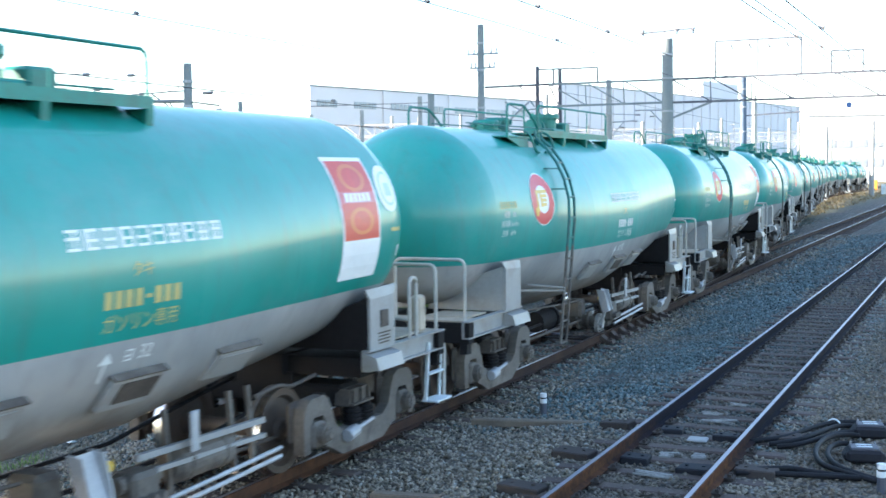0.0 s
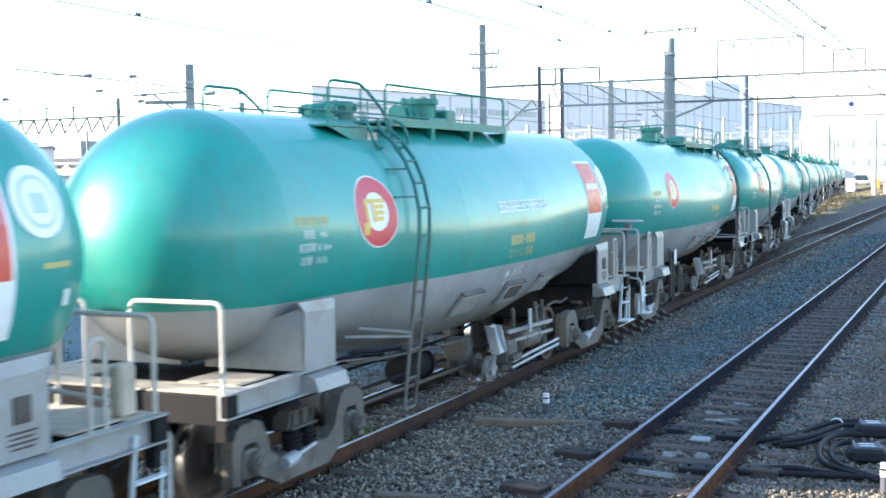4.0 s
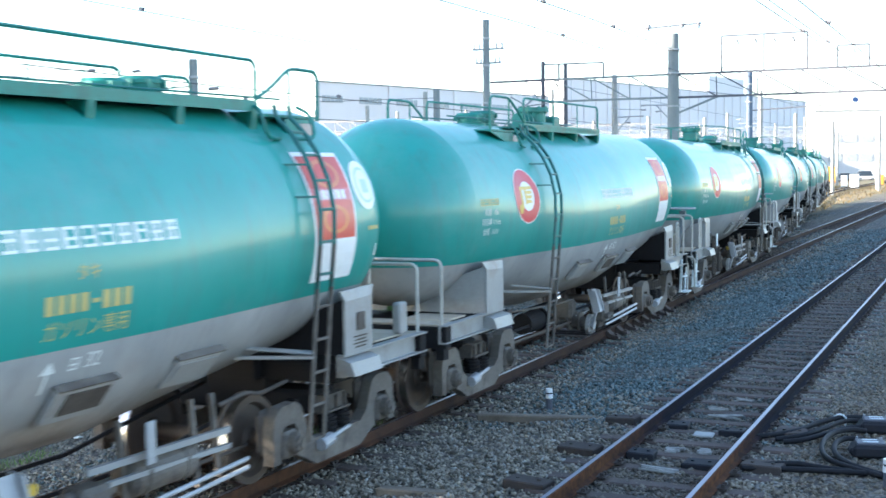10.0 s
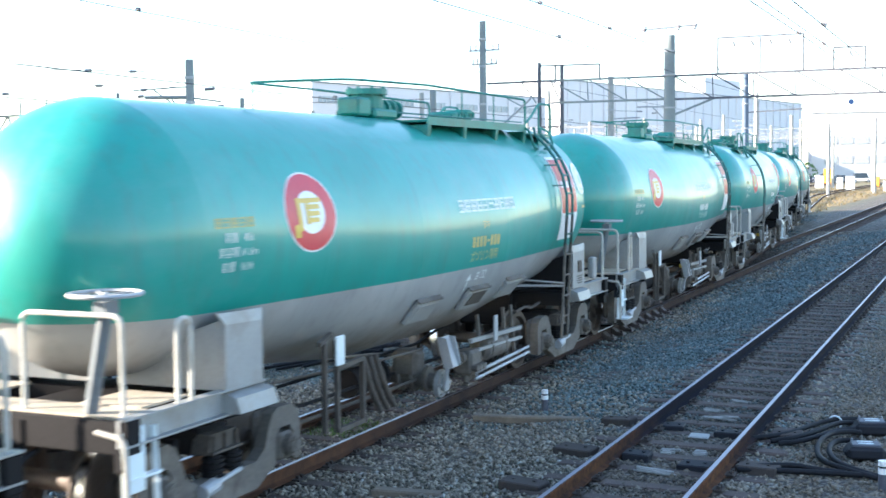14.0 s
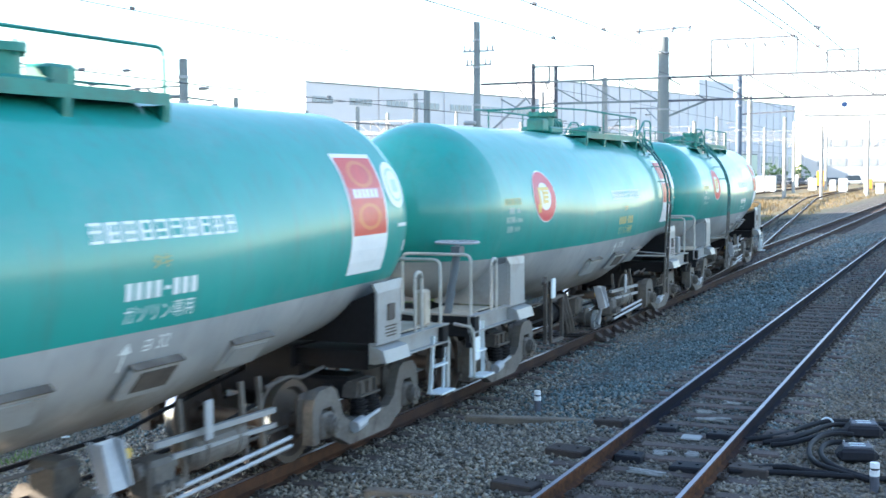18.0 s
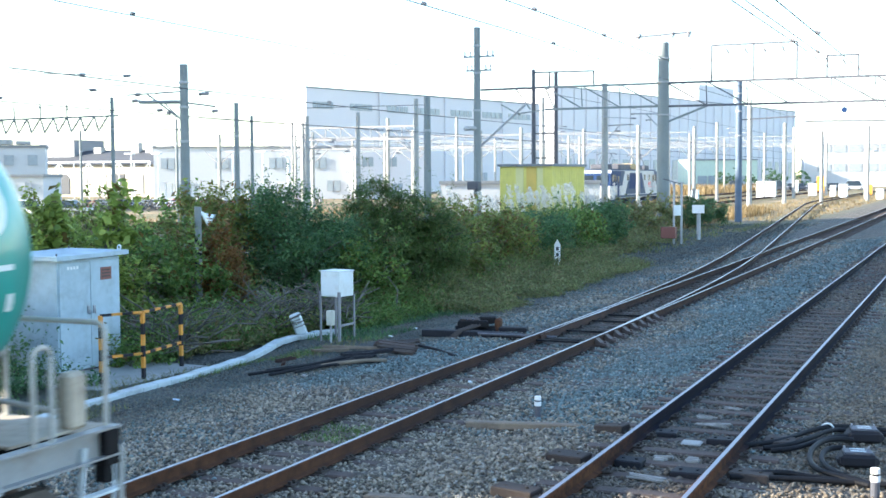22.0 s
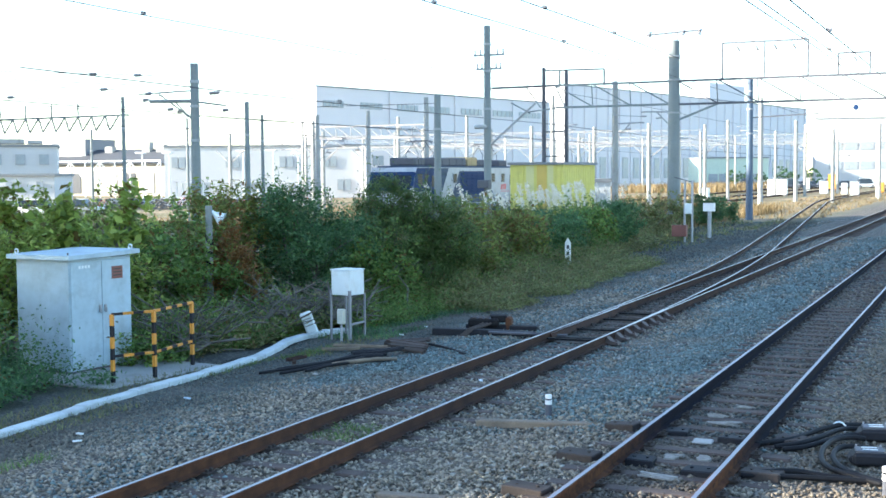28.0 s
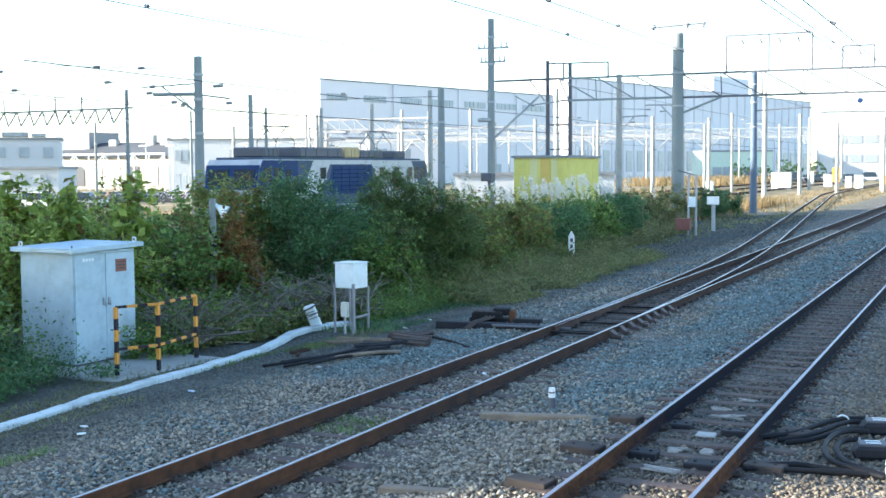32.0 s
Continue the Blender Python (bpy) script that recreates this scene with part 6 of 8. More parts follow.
def build_car(x, y, turn, mat, lab, tall=0.0):
    c = tagged(empty("car", pose(x, y, -0.3, 0, 0, turn)), lab, "car", "parked cars")
    bm = bmesh.new()
    box(bm, (0, 0, 0.55), (4.1, 1.65, 0.62), bevel=0.10)
    part("body", bm, mat, c)
    bm = bmesh.new()
    box(bm, (-0.2, 0, 1.15 + tall / 2), (2.6 + tall, 1.5, 0.62 + tall), bevel=0.06, taper=(0.74, 0.84))
    cab = part("cabin", bm, M_GLASS, c)
    bm = bmesh.new()
    box(bm, (-0.2, 0, 1.46 + tall), (1.8 + tall * 0.7, 1.25, 0.06), bevel=0.02)
    part("roof", bm, mat, cab)
    for wx in (-1.25, 1.25):
        for wy in (-0.75, 0.75):
            bm = bmesh.new()
            rod(bm, (wx, wy - 0.09, 0.31), (wx, wy + 0.09, 0.31), 0.31, 14)
            wh = part("wheel", bm, M_RUBBER, c)
            bm = bmesh.new()
            rod(bm, (wx, wy - 0.1, 0.31), (wx, wy + 0.1, 0.31), 0.19, 10)
            part("rim", bm, M_GALV, wh)


M_CARSILVER = surf("silver_car_paint", (0.50, 0.52, 0.54), 0.3, 0.4, var=0.05)
M_CARDARK = surf("dark_car_paint", (0.06, 0.07, 0.09), 0.3, var=0.05)
for x, y, m, lab, tall in ((-35.5, 262, M_CARSILVER, "silver car parked before the workshop", 0), (-31.5, 262, M_WHITE, "white car parked before the workshop", 0), (-27.5, 263, M_CARDARK, "dark car parked before the workshop", 0), (-23.5, 262, M_WHITE, "white van parked before the workshop", 0.5), (-39.5, 262, M_CARDARK, "dark car parked before the workshop", 0), (-45.0, 250, M_CARDARK, "dark van parked before the workshop", 0.6), (-37.6, 252, M_CARDARK, "dark van parked before the workshop", 0.6), (-33.4, 255, M_CARDARK, "dark car parked before the workshop", 0), (-29.2, 256, M_CARDARK, "dark van parked before the workshop", 0.5), (-43.5, 263, M_WHITE, "white car parked before the workshop", 0), (-69, 80, M_CARSILVER, "silver car parked at the yard's edge", 0), (-72.5, 79, M_WHITE, "white car parked at the yard's edge", 0), (-76, 78, M_CARDARK, "dark car parked at the yard's edge", 0), (-79.5, 77, M_WHITE, "white car parked at the yard's edge", 0)):
    build_car(x, y, 20, m, lab, tall)
for x, y, h in ((-95, 122, 6.2), (-92.5, 124, 6.2), (-83, 126, 6.4), (-80, 128, 6.4), (-76.5, 128, 6.0)):
    lp = tagged(empty("yard_lamp_post", pose(x, y, -0.3)), "slim white yard lamp post with a flat head", "lamp post", "yard lamp posts")
    bm = bmesh.new()
    rod(bm, (0, 0, 0), (0, 0, h), 0.08, 8)
    part("pole", bm, M_BOXWHITE, lp)
    bm = bmesh.new()
    box(bm, (0, -0.3, h), (1.3, 0.6, 0.16), bevel=0.03)
    part("lamp_head", bm, M_BOXWHITE, lp)
rk = tagged(empty("bicycle_shelter", pose(-87, 118, -0.3, 0, 0, 20)), "white steel frame shelter with a flat roof", "shelter")
for i in range(6):
    for y in (0, 2.5):
        bm = bmesh.new()
        rod(bm, (i * 3.2, y, 0), (i * 3.2, y, 2.6), 0.07, 8)
        part("post", bm, M_BOXWHITE, rk)
bm = bmesh.new()
box(bm, (8, 1.25, 2.66), (17, 3.4, 0.14))
part("roof", bm, M_WALLW, rk)

M_SHEDPALE = surf("pale_yellow_panel", (0.64, 0.60, 0.28), 0.6, var=0.08)
# ---- yellow shed ----
sh = tagged(empty("shed", pose(-21.9, 62.5, -0.25, 0, 0, 0)), "yellow corrugated shed with an orange panel", "shed")
bm = bmesh.new()
L, Wd, Hh = 5.8, 3.0, 3.75
box(bm, (-Wd / 2 + 0.9, L / 2, Hh / 2), (Wd, L, Hh))
body = part("wall", bm, M_SHED, sh)
for i in range(18):
    bm = bmesh.new()
    box(bm, (0.915, 0.16 + i * 0.32, Hh / 2), (0.03, 0.10, Hh - 0.05))
    part("rib", bm, M_SHED, body)
for i in range(10):
    bm = bmesh.new()
    box(bm, (0.72 - i * 0.30, -0.015, Hh / 2), (0.10, 0.03, Hh - 0.05))
    part("rib", bm, M_SHED, body)
for x, w, m, lab in ((-0.28, 0.56, M_SHEDPATCH, "orange patched panel"), (0.22, 0.34, M_SHEDPALE, "pale patched panel"), (-0.95, 0.45, M_SHEDPALE, "pale patched panel")):
    bm = bmesh.new()
    box(bm, (x, -0.022, Hh / 2 + 0.1), (w, 0.026, Hh - 0.3))
    part("panel", bm, m, sh, lab)
bm = bmesh.new()
box(bm, (-Wd / 2 + 0.9, L / 2, Hh + 0.06), (Wd + 0.25, L + 0.25, 0.14))
part("roof", bm, M_ROOF, sh)

M_BEIGE = surf("beige_roof_box", (0.46, 0.34, 0.17), 0.6, var=0.1)
# ---- the electric locomotive on the far track ----
def build_loco():
    """Its leading end is at y = 0 in its own space, the body runs towards +y."""
    lo = tagged(empty("locomotive"), "white, navy and grey electric locomotive", "locomotive")
    L = 17.9
    hw = 1.42
    bm = bmesh.new()
    # body shell, drawn out across the track: raked cab ends
    prof = [(0.10, 0.95), (0.0, 2.0), (0.30, 3.10), (0.55, 3.42), (L - 0.55, 3.42), (L - 0.30, 3.10), (L, 2.0), (L - 0.10, 0.95)]
    plate(bm, [(-hw, y, z) for y, z in prof], hw * 2, 0)
    bmesh.ops.recalc_face_normals(bm, faces=bm.faces)
    part("body", bm, M_LOCOW, lo)
    x = hw

    def panel(name, pts, mat, off=0.006, parent=lo, label=""):
        b = bmesh.new()
        plate(b, [(x + off - 0.02, y, z) for y, z in pts], 0.02, 0)
        bmesh.ops.recalc_face_normals(b, faces=b.faces)
        return part(name, b, mat, parent, label)

    # colour fields
    panel("cab_field", [(0.04, 2.05), (0.28, 3.05), (0.52, 3.38), (3.5, 3.38), (3.5, 2.05)], M_LOCOB)
    panel("cab_wedge", [(3.5, 2.05), (3.5, 3.38), (4.9, 3.38), (4.0, 2.05)], M_LOCOG)
    panel("cab_field", [(L - 0.04, 2.05), (L - 0.28, 3.05), (L - 0.52, 3.38), (L - 2.3, 3.38), (L - 1.3, 2.05)], M_LOCOG)
    panel("side_field", [(5.0, 1.25), (6.55, 3.20), (10.9, 3.20), (12.4, 1.25)], M_LOCOG)
    panel("lower_band", [(0.15, 1.0), (0.13, 1.2), (L - 0.13, 1.2), (L - 0.15, 1.0)], M_LOCOG, 0.01)
    panel("louvre_field", [(6.2, 1.75), (6.75, 3.16), (10.7, 3.16), (11.3, 1.75)], M_LOCOB, 0.012)
    for i in range(5):
        y = 6.8 + i * 0.82
        lv = panel("louvre", [(y, 1.85), (y, 3.12), (y + 0.72, 3.12), (y + 0.72, 1.85)], M_LOCOB, 0.022)
        for k in range(6):
            b = bmesh.new()
            box(b, (x + 0.025, y + 0.36, 1.95 + k * 0.2), (0.03, 0.66, 0.05), rot=(0, 30, 0))
            part("slat", b, M_LOCOB, lv)
    for y in (5.5, 11.7, 13.4, 15.1):
        fr = panel("window_frame", [(y, 2.45), (y, 3.10), (y + 0.66, 3.10), (y + 0.66, 2.45)], M_GALV, 0.015)
        panel("pane", [(y + 0.06, 2.51), (y + 0.06, 3.04), (y + 0.60, 3.04), (y + 0.60, 2.51)], M_CABGLASS, 0.024, fr)
    for y, w in ((0.62, 0.55), (1.45, 0.5), (L - 1.1, 0.5), (L - 1.95, 0.5)):
        panel("cab_window", [(y, 2.40), (y, 3.05), (y + w, 3.05), (y + w, 2.40)], M_CABGLASS, 0.020)
    for y in (2.35, L - 3.0):
        dr = panel("door", [(y, 1.15), (y, 3.10), (y + 0.62, 3.10), (y + 0.62, 1.15)], M_LOCOB if y < 5 else M_LOCOW, 0.014)
        panel("pane", [(y + 0.10, 2.3), (y + 0.10, 2.95), (y + 0.52, 2.95), (y + 0.52, 2.3)], M_CABGLASS, 0.022, dr)
        for s in (-0.08, 0.70):
            b = bmesh.new()
            rod(b, (x + 0.06, y + s, 1.2), (x + 0.06, y + s, 2.6), 0.018, 6)
            part("handrail", b, M_GALV, dr)
    # plain red mark and line at the rear
    for y0, y1, z0, z1 in ((13.35, 13.6, 2.0, 2.35), (13.7, 13.9, 2.0, 2.35), (14.0, 14.25, 2.0, 2.35), (13.3, 15.9, 1.86, 1.9)):
        panel("red_mark", [(y0, z0), (y0 + 0.1, z1), (y1 + 0.1, z1), (y1, z0)], M_RED, 0.012)
    # cab fronts
    for e, y0 in ((-1, 0.0), (1, L)):
        b = bmesh.new()
        box(b, (0, y0 - e * 0.155, 2.62), (2.80, 0.05, 1.12), rot=(e * 15, 0, 0))
        part("front_field", b, M_LOCOB, lo, "navy band round the windscreens")
        for s in (-0.68, 0.68):
            b = bmesh.new()
            box(b, (s, y0 - e * 0.14 + e * 0.02, 2.62), (1.05, 0.06, 0.72), rot=(e * 15, 0, 0))
            part("windscreen", b, M_CABGLASS, lo)
            b = bmesh.new()
            rod(b, (s * 1.3, y0 - e * 0.1, 1.6), (s * 1.3, y0 + e * 0.05, 1.6), 0.12, 12)
            part("headlight", b, M_GALV, lo)
        b = bmesh.new()
        box(b, (0, y0 + e * 0.10, 0.78), (2.5, 0.3, 0.42), bevel=0.03)
        part("buffer_beam", b, M_LOCOG, lo)
        b = bmesh.new()
        box(b, (0, y0 + e * 0.35, 0.88), (0.25, 0.4, 0.25), bevel=0.03)
        part("coupler", b, M_DARK, lo)
    # roof gear
    b = bmesh.new()
    box(b, (0, L / 2, 3.47), (2.55, L - 1.6, 0.10), bevel=0.04)
    part("roof", b, M_LOCOG, lo)
    for y, w, h, dx, m in ((2.2, 1.5, 0.46, 1.6, M_STEELDK), (6.6, 4.2, 0.50, 1.9, M_STEELDK), (9.75, 1.5, 0.56, 1.9, M_BEIGE), (12.0, 2.6, 0.42, 1.7, M_STEELDK), (15.4, 1.4, 0.42, 1.6, M_STEELDK)):
        b = bmesh.new()
        box(b, (0, y, 3.52 + h / 2), (dx, w, h), bevel=0.07)
        eq = part("roof_equipment", b, m, lo)
        for k in range(4):
            b = bmesh.new()
            box(b, (dx / 2 + 0.01, y - w / 2 + w * (k + 0.5) / 4, 3.52 + h / 2), (0.03, 0.04, h * 0.8))
            part("rib", b, m, eq)
    for y, up in ((3.9, True), (14.1, True)):
        pt = empty("pantograph", pose(0, y, 3.6))
        pt.parent = lo
        hgt = 1.38 if up else 0.30
        for s in (-0.55, 0.55):
            for e in (-1, 1):
                k = (s, e * 0.75, 0.05)
                mid = (s * 0.9, -e * 0.55 * (0.5 if up else 1.4), hgt * 0.52)
                for nm, p, q in (("lower_arm", k, (s * 0.9, e * 0.85, hgt * 0.5)), ("upper_arm", (s * 0.9, e * 0.85, hgt * 0.5), (s * 0.8, -e * 0.25, hgt))):
                    b = bmesh.new()
                    rod(b, p, q, 0.022, 6)
                    part(nm, b, M_STEELDK, pt)
        b = bmesh.new()
        pipe(b, bow([(-0.9, -0.2, hgt - 0.15), (-0.65, -0.2, hgt + 0.02), (0.65, -0.2, hgt + 0.02), (0.9, -0.2, hgt - 0.15)], 0.1), 0.025, 6)
        pipe(b, bow([(-0.9, 0.2, hgt - 0.15), (-0.65, 0.2, hgt + 0.02), (0.65, 0.2, hgt + 0.02), (0.9, 0.2, hgt - 0.15)], 0.1), 0.025, 6)
        part("collector", b, M_STEELDK, pt)
    # running gear
    for y in (3.2, 8.95, 14.7):
        bg_ = empty("bogie", pose(0, y, 0))
        bg_.parent = lo
        b = bmesh.new()
        box(b, (0, 0, 0.62), (2.3, 3.2, 0.35), bevel=0.05)
        part("bogie_frame", b, M_LOCOG, bg_)
        for dy in (-1.15, 1.15):
            b = bmesh.new()
            lathe(b, [(0, -0.7), (0.56, -0.7), (0.56, -0.57), (0.07, -0.57), (0.07, 0.57), (0.56, 0.57), (0.56, 0.7), (0, 0.7)], 28, Matrix.Translation((0, dy, 0.56)) @ Matrix.Rotation(radians(90), 4, "Y"))
            part("wheelset", b, M_WHEEL, bg_)
    return lo


LOCO_X = -31.0
LOCO_Y = [(0, 205.0), (5, 190.0), (10, 170.0), (15, 146.0), (18, 129.0), (20.5, 113.5), (22, 103.8), (23, 97.0), (24, 89.3), (25, 81.0), (26, 73.5), (27.5, 64.3), (28, 61.9), (29, 57.2), (30, 53.1), (31, 49.2), (32, 45.6)]
LOCO = build_loco()
LOCO.matrix_basis = pose(LOCO_X, LOCO_Y[0][1], 0.0)
tr = tagged(empty("railway_track"), "yard track half hidden by dry grass", "railway track", kind="structure")
for xx in (LOCO_X, -26.0, -37.5):
    for s in (-1, 1):
        rail("rail", [(xx + s * HALF, 20 + 6 * i, 0.0) for i in range(0, 50)], tr, M_WEB)

# ---- lineside things ----
def build_cabinet():
    c = tagged(empty("relay_cabinet", pose(-14.09, 16.07, -0.25, 0, 0, -5)), "pale blue steel cabinet with double doors and sloping roof", "cabinet")
    w, d, h = 1.24, 1.47, 1.86
    bm = bmesh.new()
    box(bm, (-w / 2, d / 2, -0.06), (w - 0.08, d - 0.08, 0.10))
    part("plinth", bm, M_STEELDK, c)
    bm = bmesh.new()
    box(bm, (-w / 2, d / 2, (h - 0.04) / 2), (w, d, h + 0.04), bevel=0.012)
    part("body", bm, M_CABINET, c)
    for i, (a, b) in enumerate(((0.03, 0.735), (0.745, d - 0.03))):
        bm = bmesh.new()
        box(bm, (0.012, (a + b) / 2, 0.92), (0.024, b - a, 1.78), bevel=0.006)
        dr = part("door", bm, M_CABINET, c)
        bm = bmesh.new()
        y = b - 0.06 if i == 0 else a + 0.06
        box(bm, (0.035, y, 0.98), (0.03, 0.05, 0.13), bevel=0.006)
        rod(bm, (0.06, y, 0.99), (0.06, y, 0.90), 0.012, 6)
        part("handle", bm, M_GALV, dr)
        if i:
            bm = bmesh.new()
            box(bm, (0.028, a + 0.36, 1.58), (0.006, 0.26, 0.22))
            pl = part("notice_plate", bm, M_RUSTRED, dr, "faded red notice plate")
            for k in range(3):
                bm = bmesh.new()
                box(bm, (0.033, a + 0.36, 1.64 - k * 0.055), (0.004, 0.20, 0.02))
                part("bar", bm, M_BOGIE, pl)
        else:
            for k in range(4):
                bm = bmesh.new()
                box(bm, (0.026, a + 0.20 + k * 0.07, 1.72), (0.004, 0.045, 0.05))
                part("lettering_bar", bm, M_BOXWHITE, dr)
    bm = bmesh.new()
    plate(bm, [(-w - 0.10, -0.12, h), (0.13, -0.12, h), (0.13, -0.12, h + 0.075), (-w - 0.10, -0.12, h + 0.075)], d + 0.22, 1)
    for v in bm.verts:
        v.co.z += 0.03 * (v.co.y / d)
    bmesh.ops.recalc_face_normals(bm, faces=bm.faces)
    rf = part("roof", bm, M_CABINET, c, "overhanging sheet roof")
    for x, y in ((-w + 0.02, 0.0), (0.0, d)):
        bm = bmesh.new()
        z = h + 0.075 + 0.03 * y / d
        pipe(bm, [(x + 0.04 * math.cos(k * math.tau / 10), y, z + 0.045 + 0.04 * math.sin(k * math.tau / 10)) for k in range(11)], 0.012, 6)
        part("lifting_eye", bm, M_BOXWHITE, rf)
    for x, y in ((0.0, 0.0), (-w + 0.02, d)):
        bm = bmesh.new()
        z = h + 0.072 + 0.03 * y / d
        rod(bm, (x, y, z), (x, y, z + 0.045), 0.014, 8)
        part("stud", bm, M_STEELDK, rf)
    return c


M_RUSTRED = surf("faded_red_plate", (0.20, 0.075, 0.058), 0.6, var=0.2)


def striped(name, a, b, w, first, parent, pitch=0.20):
    """A bar painted in black and orange bands, band by band."""
    a, b = Vector(a), Vector(b)
    n = max(1, round((b - a).length / pitch))
    pp = None
    for i in range(n):
        bm = bmesh.new()
        bar(bm, a.lerp(b, i / n), a.lerp(b, (i + 1) / n), w, w)
        ob = part(name if i == 0 else "band", bm, (M_ORANGE, M_BLACK)[(i + first) % 2], parent if i == 0 else pp)
        if i == 0:
            pp = ob


def build_barrier():
    f = tagged(empty("barrier_fence", pose(0, 0, -0.31)), "black and orange striped steel barrier rail", "barrier")
    ps = [(-12.85, 15.64), (-12.53, 16.30), (-12.76, 17.66)]
    for i, (x, y) in enumerate(ps):
        striped("post", (x, y, 0.0), (x, y, 1.10), 0.055, 1, f)
        if i:
            x0, y0 = ps[i - 1]
            for z in (1.10, 0.42):
                striped("rail", (x0, y0, z), (x, y, z), 0.042, i, f)


def build_trough():
    pts = [(-11.0, 8.6), (-11.3, 10.6), (-11.46, 11.86), (-11.6, 13.06), (-11.74, 13.9), (-11.79, 15.2), (-11.82, 15.95), (-11.86, 16.8), (-11.91, 17.7), (-12.06, 18.75), (-12.38, 19.87), (-12.66, 20.8), (-12.70, 21.5), (-12.62, 22.05), (-12.4, 22.6)]
    t = tagged(empty("cable_trough", pose(0, 0, -0.365)), "line of pale concrete cable trough covers", "cable trough")
    rnd = random.Random(5)
    for (x0, y0), (x1, y1) in zip(pts, pts[1:]):
        n = max(1, round(math.hypot(x1 - x0, y1 - y0) / 0.5))
        for i in range(n):
            a = Vector((x0 + (x1 - x0) * i / n, y0 + (y1 - y0) * i / n, 0))
            b = Vector((x0 + (x1 - x0) * (i + 0.985) / n, y0 + (y1 - y0) * (i + 0.985) / n, 0))
            ang = math.degrees(math.atan2(b.y - a.y, b.x - a.x)) - 90
            bm = bmesh.new()
            box(bm, (a + b) / 2 + Vector((0, 0, 0.09 + rnd.uniform(-0.008, 0.012))), (0.20, (b - a).length, 0.10), rot=(rnd.uniform(-1, 1), rnd.uniform(-2, 2), ang + rnd.uniform(-1, 1)), bevel=0.015)
            part("trough_cover", bm, M_TROUGH, t)


def build_box():
    b = tagged(empty("junction_box", pose(-11.85, 21.69, -0.29, 0, 0, -10)), "white junction box on four grey steel legs", "junction box")
    bm = bmesh.new()
    box(bm, (0, 0, 1.13), (0.47, 0.47, 0.50), bevel=0.008)
    bd = part("body", bm, M_BOXWHITE, b)
    bm = bmesh.new()
    box(bm, (0, 0, 1.39), (0.51, 0.51, 0.02), bevel=0.006)
    part("lid", bm, M_BOXWHITE, b)
    bm = bmesh.new()
    box(bm, (0.0, -0.238, 1.13), (0.43, 0.012, 0.45), bevel=0.004)
    part("door", bm, M_BOXWHITE, bd)
    for x, y, h, w in ((-0.225, -0.225, 0.98, 0.035), (0.225, -0.225, 0.98, 0.05), (-0.225, 0.225, 0.9, 0.035), (0.225, 0.225, 0.9, 0.035)):
        bm = bmesh.new()
        bar(bm, (x * 1.06, y * 1.06, -0.05), (x * 1.06, y * 1.06, h), w, w)
        part("leg", bm, M_GANTRY, b)
    bm = bmesh.new()
    bar(bm, (0.235, -0.24, 0.30), (0.235, 0.24, 0.32), 0.03, 0.04)
    part("leg_brace", bm, M_GANTRY, b)
    bm = bmesh.new()
    box(bm, (0.10, -0.34, 0.47), (0.16, 0.10, 0.30), bevel=0.012)
    part("meter_box", bm, M_FRAMEPALE, b, "small cream meter box")
    bm = bmesh.new()
    rod(bm, (0.10, -0.34, -0.05), (0.10, -0.34, 0.34), 0.025, 8)
    part("conduit", bm, M_GALV, b)
    tb = tagged(empty("marker_stub", pose(-12.78, 21.9, -0.30, 8, -20, 25)), "leaning grey concrete marker stub", "marker")
    bm = bmesh.new()
    box(bm, (0, 0, 0.24), (0.24, 0.10, 0.54), bevel=0.03)
    part("stone", bm, M_BOXWHITE, tb)
    for k in range(4):
        bm = bmesh.new()
        box(bm, (0, -0.052, 0.44 - k * 0.07), (0.17, 0.006, 0.025))
        part("writing_bar", bm, M_SLAB, tb)


M_SLAB = surf("stained_slab", (0.29, 0.30, 0.285), 0.85, var=0.25, big=1.0, fine=25, dirt=(0.10, 0.10, 0.08))
M_BAULK = surf("bleached_baulk_wood", (0.17, 0.135, 0.10), 0.85, var=0.4, big=3, fine=40, bump=0.4)
M_FRAMEPALE = surf("cream_box_paint", (0.56, 0.56, 0.48), 0.5, var=0.1)


def cable(name, pts, r, label, parent=None):
    bm = bmesh.new()
    smooth = [Vector(p) for p in pts]
    for _ in range(2):
        q = [smooth[0]]
        for a, b in zip(smooth, smooth[1:]):
            q += [a.lerp(b, 0.25), a.lerp(b, 0.75)]
        smooth = q + [smooth[-1]]
    pipe(bm, smooth, r, 8)
    ob = part(name, bm, M_RUBBER, parent, smooth=True)
    if parent is None:
        tagged(ob, label, "cable", "trackside cables")
    return ob


